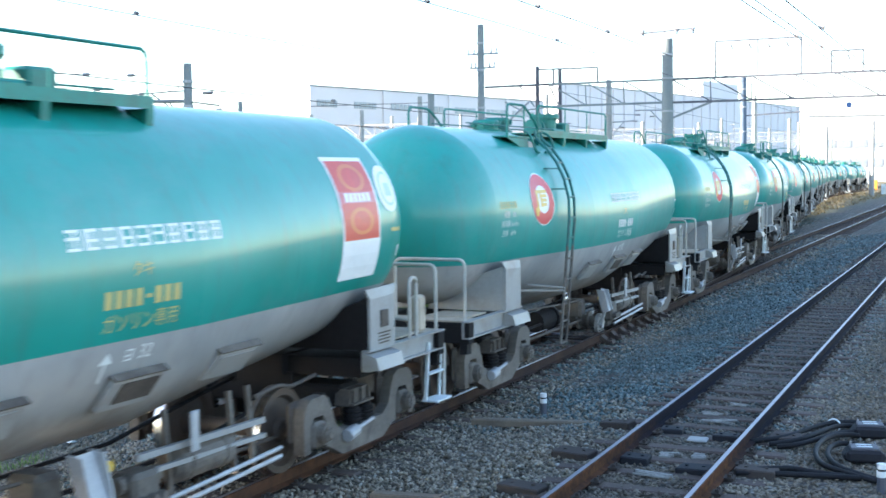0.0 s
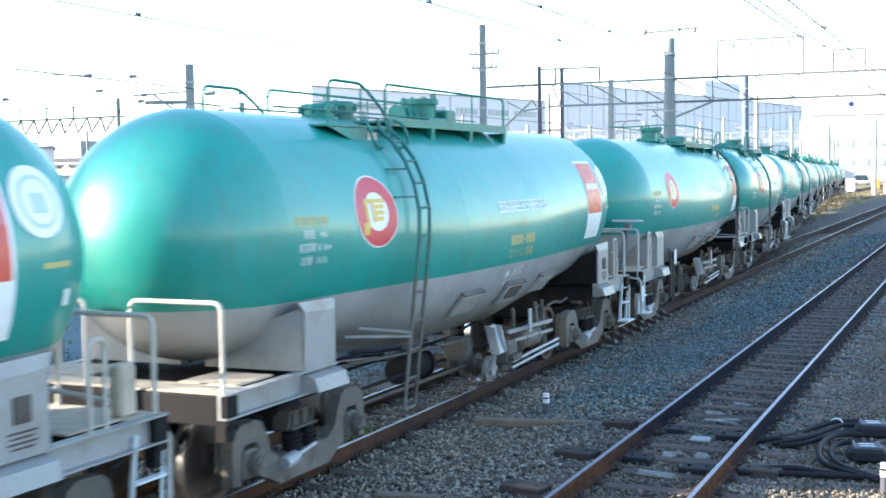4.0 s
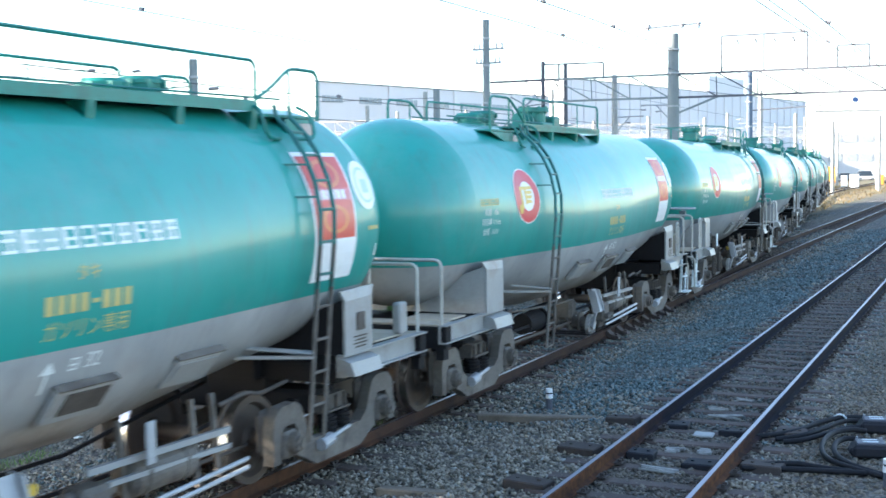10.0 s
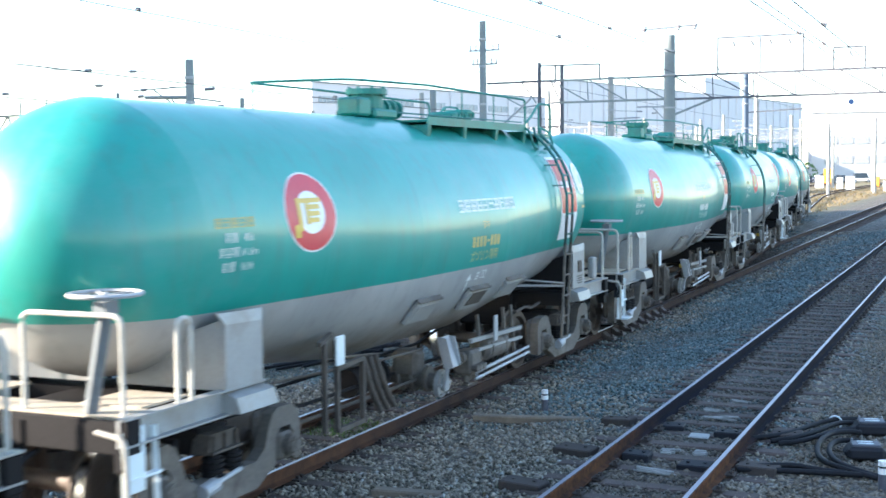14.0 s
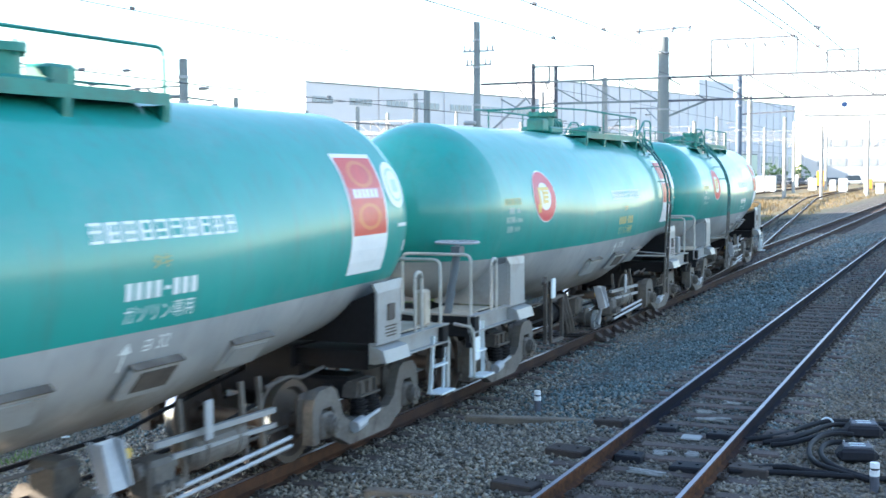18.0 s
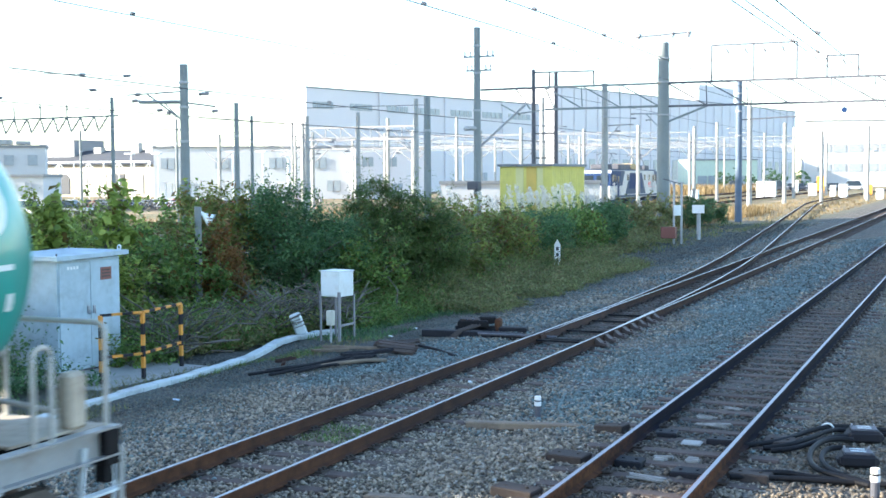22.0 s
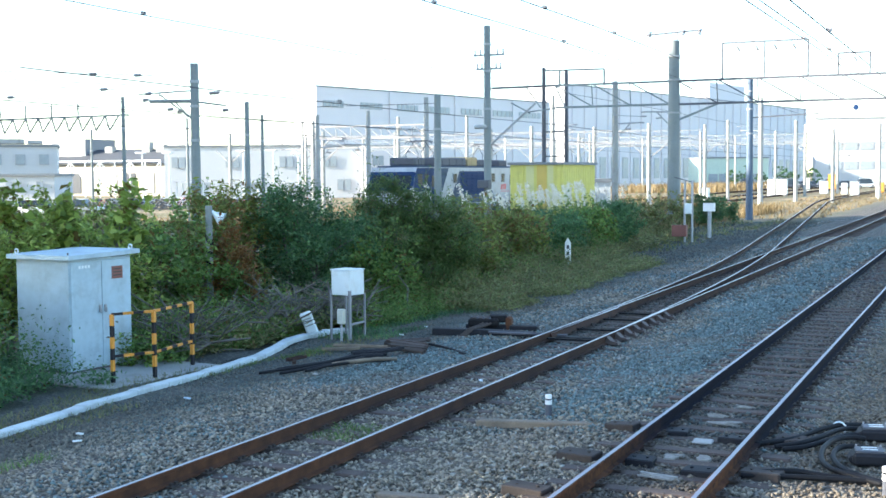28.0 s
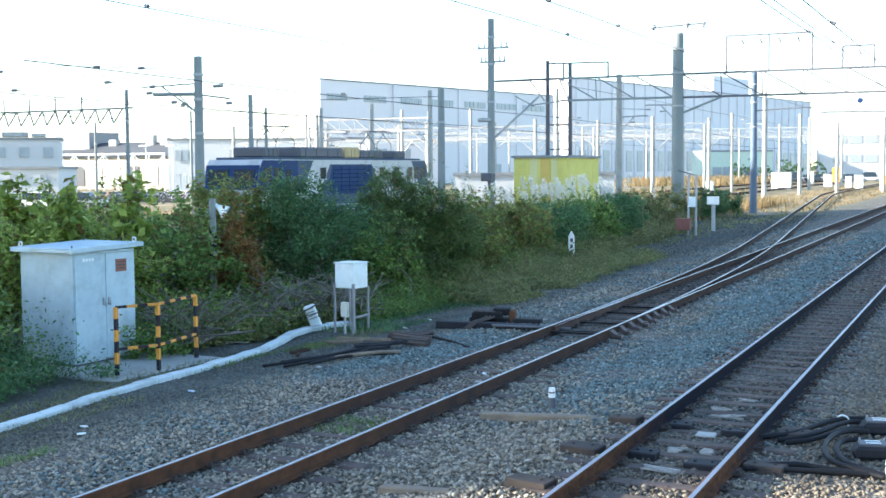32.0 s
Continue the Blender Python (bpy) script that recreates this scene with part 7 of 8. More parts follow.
def build_cables():
    z = 0.03
    lab = "thick black trackside cable lying on ballast"
    sets = [
        [(-2.32, 13.45, z), (-1.95, 13.75, z + 0.02), (-1.79, 14.25, z + 0.03), (-1.56, 14.62, z + 0.05), (-1.30, 14.80, z + 0.03), (-0.9, 14.85, z), (-0.3, 14.9, z)],
        [(-2.1, 13.40, z), (-1.86, 13.50, z + 0.03), (-1.69, 13.80, z + 0.05), (-1.51, 14.38, z + 0.06), (-1.32, 14.52, z + 0.04), (-0.9, 14.60, z), (-0.3, 14.7, z)],
        [(-2.0, 13.30, z), (-1.80, 13.38, z + 0.02), (-1.61, 13.70, z + 0.04), (-1.41, 14.10, z + 0.05), (-1.25, 14.20, z + 0.03)],
        [(-1.22, 13.98, z + 0.04), (-1.36, 13.94, z + 0.06), (-1.54, 13.72, z + 0.06), (-1.60, 13.20, z + 0.04), (-1.50, 12.62, z + 0.02), (-1.25, 12.34, z + 0.02), (-0.90, 12.14, z)],
        [(-1.18, 13.45, z + 0.05), (-1.33, 13.48, z + 0.06), (-1.46, 13.34, z + 0.05), (-1.45, 12.92, z + 0.03), (-1.28, 12.48, z + 0.02), (-0.95, 12.24, z)],
        [(-2.2, 12.0, z), (-1.87, 12.05, z + 0.01), (-1.64, 12.10, z + 0.01), (-1.33, 12.18, z), (-0.9, 12.24, z), (-0.4, 12.3, z)],
        [(-2.1, 12.16, z), (-1.89, 12.21, z + 0.02), (-1.70, 12.31, z + 0.02), (-1.50, 12.28, z), (-1.2, 12.24, z)],
    ]
    for s in sets:
        cable("cable", s, 0.029, lab)
    for x, y in ((-1.10, 13.08), (-1.14, 14.30)):
        j = tagged(empty("connector_box", pose(x, y, 0.0, 0, 0, 12)), "grey clamped cable connector box", "connector box", "cable connector boxes")
        bm = bmesh.new()
        box(bm, (0, 0, 0.07), (0.36, 0.30, 0.13), bevel=0.03)
        box(bm, (0, 0, 0.06), (0.42, 0.20, 0.08), bevel=0.025)
        part("body", bm, M_BLACK, j)
        bm = bmesh.new()
        box(bm, (0, 0, 0.145), (0.28, 0.22, 0.03), bevel=0.008)
        lid = part("lid", bm, M_STEELDK, j)
        for k in (-0.05, 0.05):
            bm = bmesh.new()
            box(bm, (0, k, 0.163), (0.15, 0.022, 0.006))
            part("label_bar", bm, M_BOXWHITE, lid)
        for sx in (-0.15, 0.15):
            bm = bmesh.new()
            rod(bm, (sx * 0.8, 0.10, 0.08), (sx * 0.8, 0.10, 0.18), 0.011, 6)
            part("bolt", bm, M_GALV, j)
    bm = bmesh.new()
    pipe(bm, [(-1.56 + 0.075 * math.cos(k * math.tau / 12), 14.58, 0.045 + 0.075 * math.sin(k * math.tau / 12)) for k in range(13)], 0.010, 6)
    tagged(part("cable_tie", bm, M_BOXWHITE), "pale loop tying the cables together", "cable tie")
    lab2 = "dark cable half sunk in ballast"
    for s in ([(-10.9, 16.9, -0.23), (-10.37, 17.6, -0.18), (-10.15, 18.4, -0.16), (-10.2, 19.0, -0.15), (-9.95, 19.3, -0.17)], [(-10.5, 16.9, -0.21), (-10.1, 17.75, -0.17), (-9.85, 18.5, -0.15), (-9.95, 19.0, -0.16)], [(-9.55, 20.6, -0.16), (-9.0, 20.2, -0.15), (-8.4, 19.7, -0.18)], [(-10.2, 17.2, -0.2), (-10.0, 17.75, -0.16), (-9.7, 18.2, -0.15), (-9.35, 18.6, -0.17)], [(-10.8, 17.3, -0.22), (-10.3, 18.0, -0.18), (-10.05, 18.7, -0.15), (-9.7, 19.15, -0.16)]):
        cable("cable", s, 0.026, lab2)
    bm = bmesh.new()
    pipe(bm, [(-10.04, 17.80, -0.17), (-9.75, 18.1, -0.14), (-9.50, 18.4, -0.13), (-9.28, 18.70, -0.16)], 0.034, 8)
    tagged(part("cable", bm, M_BAULK, smooth=True), "dusty tan hose lying across the ballast", "cable", "trackside cables")
    # broken boards over the crossing: each a plank split to uneven ends
    rnd = random.Random(31)
    for cx, cy, z, l, wd, turn, m in ((-9.95, 20.50, -0.12, 0.80, 0.26, 12, M_BLOCK), (-9.80, 20.22, -0.11, 0.72, 0.24, 6, M_SLEEPER), (-9.66, 19.92, -0.13, 0.66, 0.20, 18, M_BLOCK), (-9.45, 19.66, -0.15, 0.42, 0.16, -8, M_BLOCK), (-9.98, 19.05, -0.13, 0.52, 0.22, 40, M_BLACK), (-9.78, 19.30, -0.12, 0.50, 0.18, 33, M_BLACK), (-9.82, 18.82, -0.15, 0.38, 0.14, 55, M_BLACK), (-10.68, 20.05, -0.19, 1.10, 0.09, 4, M_BAULK), (-10.95, 19.75, -0.21, 0.60, 0.08, 22, M_BAULK), (-10.72, 17.75, -0.10, 0.34, 0.07, 70, M_WEB), (-10.66, 17.62, -0.12, 0.40, 0.06, 118, M_WEB)):
        bm = bmesh.new()
        n, th = 5, 0.05
        for i in range(n):
            a0, a1 = -wd / 2 + wd * i / n, -wd / 2 + wd * (i + 1) / n - 0.003
            e0, e1 = -l / 2 - rnd.uniform(-0.04, 0.07), l / 2 + rnd.uniform(-0.05, 0.08)
            dz = rnd.uniform(-0.008, 0.012)
            box(bm, ((e0 + e1) / 2, (a0 + a1) / 2, dz), (e1 - e0, a1 - a0, th), bevel=0.004)
        bm.transform(pose(cx, cy, z, rnd.uniform(-7, 7), rnd.uniform(-5, 5), turn))
        tagged(part("cover_board", bm, m), "rotten split timber board over the cables", "board", "timber cover boards")


def build_switch_machine():
    m = tagged(empty("point_machine", pose(-9.30, 22.45, -0.22, 0, 0, 4)), "low black point machine on timbers beside the rail", "point machine")
    for x, y, l, r in ((-0.42, -0.10, 1.0, 3), (0.62, -0.12, 1.15, -7), (0.25, 0.75, 1.5, 2)):
        bm = bmesh.new()
        box(bm, (x, y, 0.07), (l, 0.22, 0.14), rot=(0, 0, r), bevel=0.012)
        part("timber", bm, M_BLACK, m)
    bm = bmesh.new()
    box(bm, (-0.10, 0.62, 0.20), (0.62, 0.42, 0.16), rot=(0, 0, 14), bevel=0.03)
    box(bm, (0.16, 0.78, 0.27), (0.36, 0.34, 0.14), rot=(0, 0, 14), bevel=0.025)
    part("housing", bm, M_DARK, m)
    bm = bmesh.new()
    box(bm, (-0.16, 0.60, 0.292), (0.40, 0.34, 0.025), rot=(2, 3, 14), bevel=0.008)
    part("cover", bm, M_BLOCK, m)
    bm = bmesh.new()
    box(bm, (0.38, 0.80, 0.16), (0.12, 0.32, 0.28), rot=(0, 0, 8), bevel=0.03)
    part("gear_case", bm, M_WEB, m)
    for k in range(4):
        bm = bmesh.new()
        rod(bm, (-0.30 + k * 0.13, 0.42, 0.29), (-0.30 + k * 0.13, 0.42, 0.325), 0.02, 6)
        part("bolt", bm, M_STEELDK, m)
    for k in range(3):
        bm = bmesh.new()
        pipe(bm, bow([(-0.05 + k * 0.08, 0.42, 0.20), (-0.08 + k * 0.07, 0.22, 0.17), (-0.16 + k * 0.05, -0.16, 0.155), (-0.30 + k * 0.05, -0.36, 0.0)], 0.1), 0.022, 6)
        part("conduit", bm, M_BLOCK, m)
    bm = bmesh.new()
    rod(bm, (0.30, -0.30, 0.12), (1.9, -0.36, 0.12), 0.025, 8)
    part("drive_rod", bm, M_STEELDK, m)


def build_posts():
    for x, y, gz in ((-5.22, 14.95, -0.14), (-0.84, 11.88, 0.0)):
        p = tagged(empty("track_marker", pose(x, y, gz - 0.05)), "small grey marker post with a white cap", "marker post", "marker posts")
        bm = bmesh.new()
        rod(bm, (0, 0, 0), (0, 0, 0.24), 0.042, 12)
        part("post", bm, M_STEELDK, p)
        for z0, z1, r in ((0.19, 0.245, 0.046), (0.265, 0.315, 0.044)):
            bm = bmesh.new()
            rod(bm, (0, 0, z0), (0, 0, z1), r, 12)
            part("cap", bm, M_WHITE, p)
        bm = bmesh.new()
        rod(bm, (0, 0, 0.24), (0, 0, 0.27), 0.036, 12)
        part("neck", bm, M_BLACK, p)
    w = tagged(empty("white_marker", pose(-12.85, 38.78, -0.3, 0, 0, 20)), "white pointed wooden lineside marker with dark writing", "marker post")
    bm = bmesh.new()
    plate(bm, [(-0.10, 0, 0), (0.10, 0, 0), (0.10, 0, 1.0), (0.0, 0, 1.18), (-0.10, 0, 1.0)], 0.09, 1)
    bmesh.ops.recalc_face_normals(bm, faces=bm.faces)
    st = part("board", bm, M_WHITE, w)
    for k in range(3):
        bm = bmesh.new()
        box(bm, (0, -0.006, 0.86 - k * 0.2), (0.09, 0.006, 0.12))
        part("writing_bar", bm, M_STEELDK, st)
    s = tagged(empty("lineside_sign", pose(-13.1, 62.3, -0.3)), "white lineside board on a pale post", "sign")
    bm = bmesh.new()
    rod(bm, (0, 0, 0), (0, 0, 1.75), 0.10, 10)
    part("post", bm, M_GALV, s)
    bm = bmesh.new()
    box(bm, (0, -0.1, 1.55), (0.62, 0.06, 0.42), bevel=0.01)
    part("board", bm, M_WHITE, s)
    s = tagged(empty("signal_stand", pose(-13.2, 58.0, -0.3)), "pale double-pole signal stand with a reddish box", "signal stand")
    for x in (-0.18, 0.18):
        bm = bmesh.new()
        rod(bm, (x, 0, 0), (x, 0, 2.95), 0.055, 10)
        part("pole", bm, M_GALV, s)
    bm = bmesh.new()
    box(bm, (0, 0, 1.6), (0.34, 0.2, 0.5), bevel=0.02)
    part("equipment_box", bm, M_BOXWHITE, s)
    bm = bmesh.new()
    box(bm, (-0.35, -0.3, 0.55), (0.7, 0.35, 0.55), bevel=0.02)
    part("base_box", bm, M_RUSTRED, s)
    bm = bmesh.new()
    bar(bm, (0.18, 0, 2.85), (-0.7, 0, 3.1), 0.05, 0.05)
    part("arm", bm, M_STEELDK, s)
    for x, y, sx, h, m, nm, lab in ((-27.2, 174, 2.6, 2.3, M_BOXWHITE, "equipment_hut", "white lineside equipment hut"), (-20, 190, 0.8, 1.6, M_BOXWHITE, "lineside_box", "small white lineside box"), (-16, 205, 0.8, 1.6, M_ORANGE, "lineside_box", "small orange lineside box"), (-12, 170, 0.9, 1.3, M_BOXWHITE, "lineside_box", "small white lineside box"), (-32, 150, 0.8, 1.4, M_BOXWHITE, "lineside_box", "small white lineside box"), (-30.9, 231, 1.0, 2.2, M_BOXWHITE, "lineside_box", "small white lineside box"), (-23.9, 198, 1.2, 1.8, M_BOXWHITE, "lineside_box", "small white lineside box"), (-26.3, 231, 1.7, 2.9, M_ORANGE, "lineside_box", "small rust-orange lineside equipment box"), (-17.0, 174, 1.1, 1.9, M_BOXWHITE, "lineside_box", "small white lineside box")):
        o = tagged(empty(nm, pose(x, y, -0.3)), lab, "equipment box")
        bm = bmesh.new()
        box(bm, (0, 0, h / 2), (sx, 1.0, h), bevel=0.03)
        part("body", bm, m, o)
        bm = bmesh.new()
        box(bm, (0, 0, h + 0.04), (sx + 0.12, 1.1, 0.08))
        part("lid", bm, M_GALV, o)
    # slab below the cabinet
    bm = bmesh.new()
    box(bm, (-13.55, 16.7, -0.375), (2.3, 2.7, 0.10), rot=(0, 0, -5), bevel=0.02)
    tagged(part("slab", bm, M_SLAB), "cracked grey concrete slab under the cabinet", "concrete slab")
    for c, l, r in (((-5.12, 14.15, -0.11), 1.54, (0, -3.0, -1.9)), ((-4.92, 10.49, -0.13), 1.02, (0, -2, -0.3))):
        bm = bmesh.new()
        box(bm, c, (l, 0.15, 0.10), rot=r, bevel=0.015)
        tagged(part("timber_baulk", bm, M_BAULK), "old bleached baulk lying in the ballast", "timber baulk", "timber baulks in the ballast")
    rnd = random.Random(8)
    for x, y, m, lab in ((-10.4, 12.0, M_BOXWHITE, "scrap of white litter"), (-10.1, 11.6, M_BOXWHITE, "scrap of white litter"), (-10.65, 14.6, M_BLUEMARK, "scrap of blue litter"), (-11.0, 23.6, M_BOXWHITE, "scrap of white litter"), (-10.9, 22.2, M_BOXWHITE, "scrap of white litter"), (-7.1, 17.2, M_BOXWHITE, "pale scrap between the rails"), (-6.9, 16.5, M_CONC, "pale scrap between the rails"), (-9.9, 17.0, M_CONC, "pale stone scrap")):
        bm = bmesh.new()
        box(bm, (x, y, ground_z(x, y) + 0.03), (rnd.uniform(0.06, 0.14), rnd.uniform(0.04, 0.08), 0.02), rot=(rnd.uniform(-12, 12), rnd.uniform(-12, 12), rnd.uniform(0, 180)), bevel=0.003)
        tagged(part("litter", bm, m), lab, "litter", "litter on the ballast")


build_cabinet()
build_barrier()
build_trough()
build_box()
build_cables()
build_switch_machine()
build_posts()

# ---- plants ----
RNG = np.random.default_rng(7)


def leaves(centres, size, up=0.35, long=1.6):
    """Folded leaves round the given centres: two triangles each, hinged at the midrib."""
    n = len(centres)
    d = RNG.normal(size=(n, 3))
    d[:, 2] *= 0.6
    d /= np.linalg.norm(d, axis=1, keepdims=True)
    nn = RNG.normal(size=(n, 3))
    nn[:, 2] += up * 3
    s = np.cross(d, nn)
    s /= np.linalg.norm(s, axis=1, keepdims=True) + 1e-9
    u = np.cross(s, d)
    k = size * RNG.uniform(0.6, 1.35, (n, 1))
    tip, base = centres + d * k * long / 2, centres - d * k * long / 2
    left = centres + s * k * 0.45 + u * k * 0.14
    right = centres - s * k * 0.45 + u * k * 0.14
    v = np.stack([base, left, tip, right], 1).reshape(-1, 3)
    i = np.arange(n)[:, None] * 4
    f = np.concatenate([i + np.array([[0, 2, 1]]), i + np.array([[0, 3, 2]])])
    return v, f


def crown_points(lobes, n, shell=0.45):
    """Points thick near the surfaces of a heap of lobes, broken up into clumps."""
    lob = np.array(lobes)
    w = lob[:, 3] * lob[:, 4]
    k = 48
    pick = RNG.choice(len(lob), size=n // k, p=w / w.sum())
    dirs = RNG.normal(size=(len(pick), 3))
    dirs /= np.linalg.norm(dirs, axis=1, keepdims=True)
    r = 1 - shell * RNG.random((len(pick), 1)) ** 1.6 + 0.05 * RNG.normal(size=(len(pick), 1))
    c = lob[pick, :3] + dirs * r * np.stack([lob[pick, 3], lob[pick, 3], lob[pick, 4]], 1)
    pts = np.repeat(c, k, axis=0) + RNG.normal(size=(len(c) * k, 3)) * np.repeat(RNG.uniform(0.06, 0.17, (len(c), 1)), k, axis=0) * np.array([1.0, 1.0, 0.75])
    pts = pts[pts[:, 2] > -0.22]
    return pts


def shrub(x, y, lobes, n, size, mat, label, category="shrub", name="shrub", up=0.6, long=1.5, shoots=9):
    """lobes: (dx, dy, z, radius, half height) of the crown's heaps."""
    s = empty(name, pose(x, y, 0))
    bm = bmesh.new()
    rnd = random.Random(int(x * 31 + y * 17))
    for dx, dy, z, r, h in lobes:
        a = Vector((dx * 0.3, dy * 0.3, -0.3))
        m = Vector((dx * 0.7, dy * 0.7, z * 0.55))
        b = Vector((dx, dy, z))
        pipe(bm, [a, m, b], 0.035, 5)
        for _ in range(4):
            e = b + Vector((rnd.uniform(-r, r) * 0.8, rnd.uniform(-r, r) * 0.8, rnd.uniform(-0.2, 0.8) * h))
            pipe(bm, [m.lerp(b, rnd.random()), b.lerp(e, 0.5) + Vector((0, 0, 0.05)), e], 0.014, 4)
    part("trunk", bm, M_TWIG, s)
    pts = crown_points(lobes, n)
    # shoots that stand out of the crown
    for dx, dy, z, r, h in lobes:
        for _ in range(shoots):
            a = np.array([dx + RNG.normal() * r * 0.5, dy + RNG.normal() * r * 0.5, z + h * 0.75])
            tip = a + np.array([RNG.normal() * 0.25, RNG.normal() * 0.25, RNG.uniform(0.2, 0.85)])
            q = RNG.random((22, 1))
            pts = np.concatenate([pts, a + (tip - a) * q + RNG.normal(size=(22, 3)) * 0.05])
    v, f = leaves(pts, size, up, long)
    c = mesh_np("crown", v, f, mat, s)
    tagged(s, label, category, "shrubs of the hedge")
    return s


DK, MID, LT = M_LEAF_DARK, M_LEAF_MID, M_LEAF_LIGHT
shrub(-14.9, 14.2, [(0, 0, 0.35, 0.85, 0.75), (0.5, -0.7, 0.2, 0.6, 0.5), (-0.6, 0.5, 0.6, 0.8, 0.8)], 7000, 0.055, MID, "low weedy green bush beside the cabinet", long=2.6)
shrub(-17.2, 16.2, [(0, 0, 0.84, 1.5, 1.07), (0.6, 1.2, 0.92, 1.1, 0.95), (-1.2, -1.0, 0.76, 1.4, 1.03)], 17000, 0.068, LT, "yellow-green shrub covered in vines")
shrub(-16.7, 18.9, [(0, 0, 0.92, 1.2, 0.99), (0.4, -0.6, 1.76, 0.45, 0.39), (-1.0, 0.8, 1.01, 1.3, 1.03), (0.9, 0.6, 0.67, 0.9, 0.69)], 17000, 0.072, LT, "yellow-green climbing shrub with large leaves")
shrub(-19.5, 21.5, [(0, 0, 0.92, 1.7, 1.03), (-1.2, 0.6, 1.09, 1.2, 0.95), (1.0, -0.8, 0.92, 1.1, 0.95)], 15000, 0.070, LT, "tangled yellow-green shrub behind the cabinet")
shrub(-16.2, 21.3, [(0, 0, 0.76, 1.2, 0.90), (0.7, 0.7, 0.67, 0.9, 0.77), (-0.8, 0.6, 1.01, 0.9, 0.77)], 9000, 0.075, MID, "mid-green vine shrub behind the barrier")
shrub(-15.1, 22.4, [(0, 0, 1.0, 0.42, 0.85), (0.15, 0.2, 0.4, 0.5, 0.6)], 3500, 0.06, M_LEAF_RED, "withered reddish-brown vine column")
shrub(-15.2, 25.5, [(0, 0, 1.45, 1.1, 1.35), (0.8, -0.6, 0.9, 0.8, 0.9), (-0.5, 0.5, 1.3, 0.9, 1.2), (0.9, 0.6, 1.2, 0.8, 1.0), (-0.3, -0.5, 2.2, 0.5, 0.6)], 30000, 0.050, DK, "dense dark green rounded shrub", shoots=4)
shrub(-16.7, 24.4, [(0, 0, 1.1, 0.7, 1.3), (-0.7, 0.4, 1.2, 0.8, 1.3), (0.5, 0.7, 1.3, 0.6, 1.2)], 6500, 0.060, M_LEAF_VINE, "tall yellow-green weeds in the hedge", long=2.8, shoots=16)
shrub(-19.2, 27.0, [(0, 0, 1.2, 1.5, 1.2), (1.2, 1.0, 1.1, 1.2, 1.0)], 6000, 0.08, MID, "mid-green shrub in the hedge")
shrub(-14.1, 28.6, [(-0.35, 0, 2.25, 0.75, 0.62), (0.75, 0.2, 1.95, 0.85, 0.62), (-1.05, 0.2, 1.65, 0.75, 0.6), (0.1, -0.5, 1.35, 1.0, 0.6), (1.25, 0.6, 1.25, 0.75, 0.6), (-0.6, -0.2, 0.75, 0.9, 0.6), (0.8, -0.1, 0.55, 0.9, 0.6)], 46000, 0.040, M_LEAF_OLIVE, "tall dark olive tree-like bush with feathery foliage", up=1.2, long=2.6, shoots=6)
shrub(-16.9, 17.7, [(0, 0, 1.95, 0.38, 0.30), (0.9, 0.5, 1.75, 0.30, 0.26), (1.6, 1.4, 1.9, 0.34, 0.3)], 700, 0.15, LT, "large-leaved vine tips above the hedge", shoots=6)
shrub(-13.9, 26.0, [(0, 0, 0.7, 0.8, 0.8), (0.7, 0.5, 0.6, 0.6, 0.6)], 5000, 0.065, MID, "mid-green vines at the foot of the bush")
shrub(-14.3, 33.2, [(0, 0, 0.95, 1.3, 0.99), (0.6, -1.1, 0.86, 1.0, 0.86), (-0.4, 1.2, 0.99, 1.2, 0.95)], 10000, 0.075, M_LEAF_VINE, "vine-draped green hedge shrub")
shrub(-14.6, 36.6, [(0, 0, 0.95, 1.3, 0.95), (0.3, 1.4, 0.86, 1.2, 0.86)], 9000, 0.08, M_LEAF_VINE, "vine-draped olive green hedge shrub")
shrub(-14.6, 40.8, [(0, 0, 0.86, 1.3, 0.90), (0.2, 1.3, 0.86, 1.2, 0.86), (0.1, -1.0, 0.77, 0.9, 0.77)], 13500, 0.060, DK, "dark green hedge shrub", shoots=1)
shrub(-14.7, 45.0, [(0, 0, 0.82, 1.3, 0.86), (0.2, 1.5, 0.77, 1.2, 0.82)], 8000, 0.085, MID, "bright green hedge shrub")
shrub(-15.0, 51.0, [(0, 0, 0.90, 1.2, 0.90), (0.3, 1.3, 1.03, 0.8, 0.86), (-0.3, -1.5, 0.77, 1.2, 0.77)], 13500, 0.064, DK, "dark bluish green shrub at the hedge's end", shoots=1)
shrub(-16.8, 62, [(0, 0, 0.7, 1.5, 0.9), (0.6, 2, 0.7, 1.5, 0.8), (0.2, 6, 0.6, 1.6, 0.8)], 7000, 0.10, M_GRASS, "greyish dry bush near the mast")
shrub(-16.2, 76, [(0, 0, 0.7, 1.3, 0.9), (0.3, 3, 0.6, 1.2, 0.7)], 7500, 0.088, DK, "dark low bush under the gantry", shoots=1)
shrub(-22.5, 27.0, [(0, 0, 1.2, 1.8, 1.1), (-2.5, -1.5, 1.2, 1.8, 1.1), (2.0, 3.0, 1.2, 1.6, 1.0)], 8000, 0.09, LT, "light green shrubs behind the hedge")
shrub(-25.5, 29.5, [(0, 0, 1.0, 1.8, 1.1), (-2.5, -1.0, 1.0, 1.8, 1.1)], 6000, 0.09, M_GRASS, "olive weeds behind the hedge")


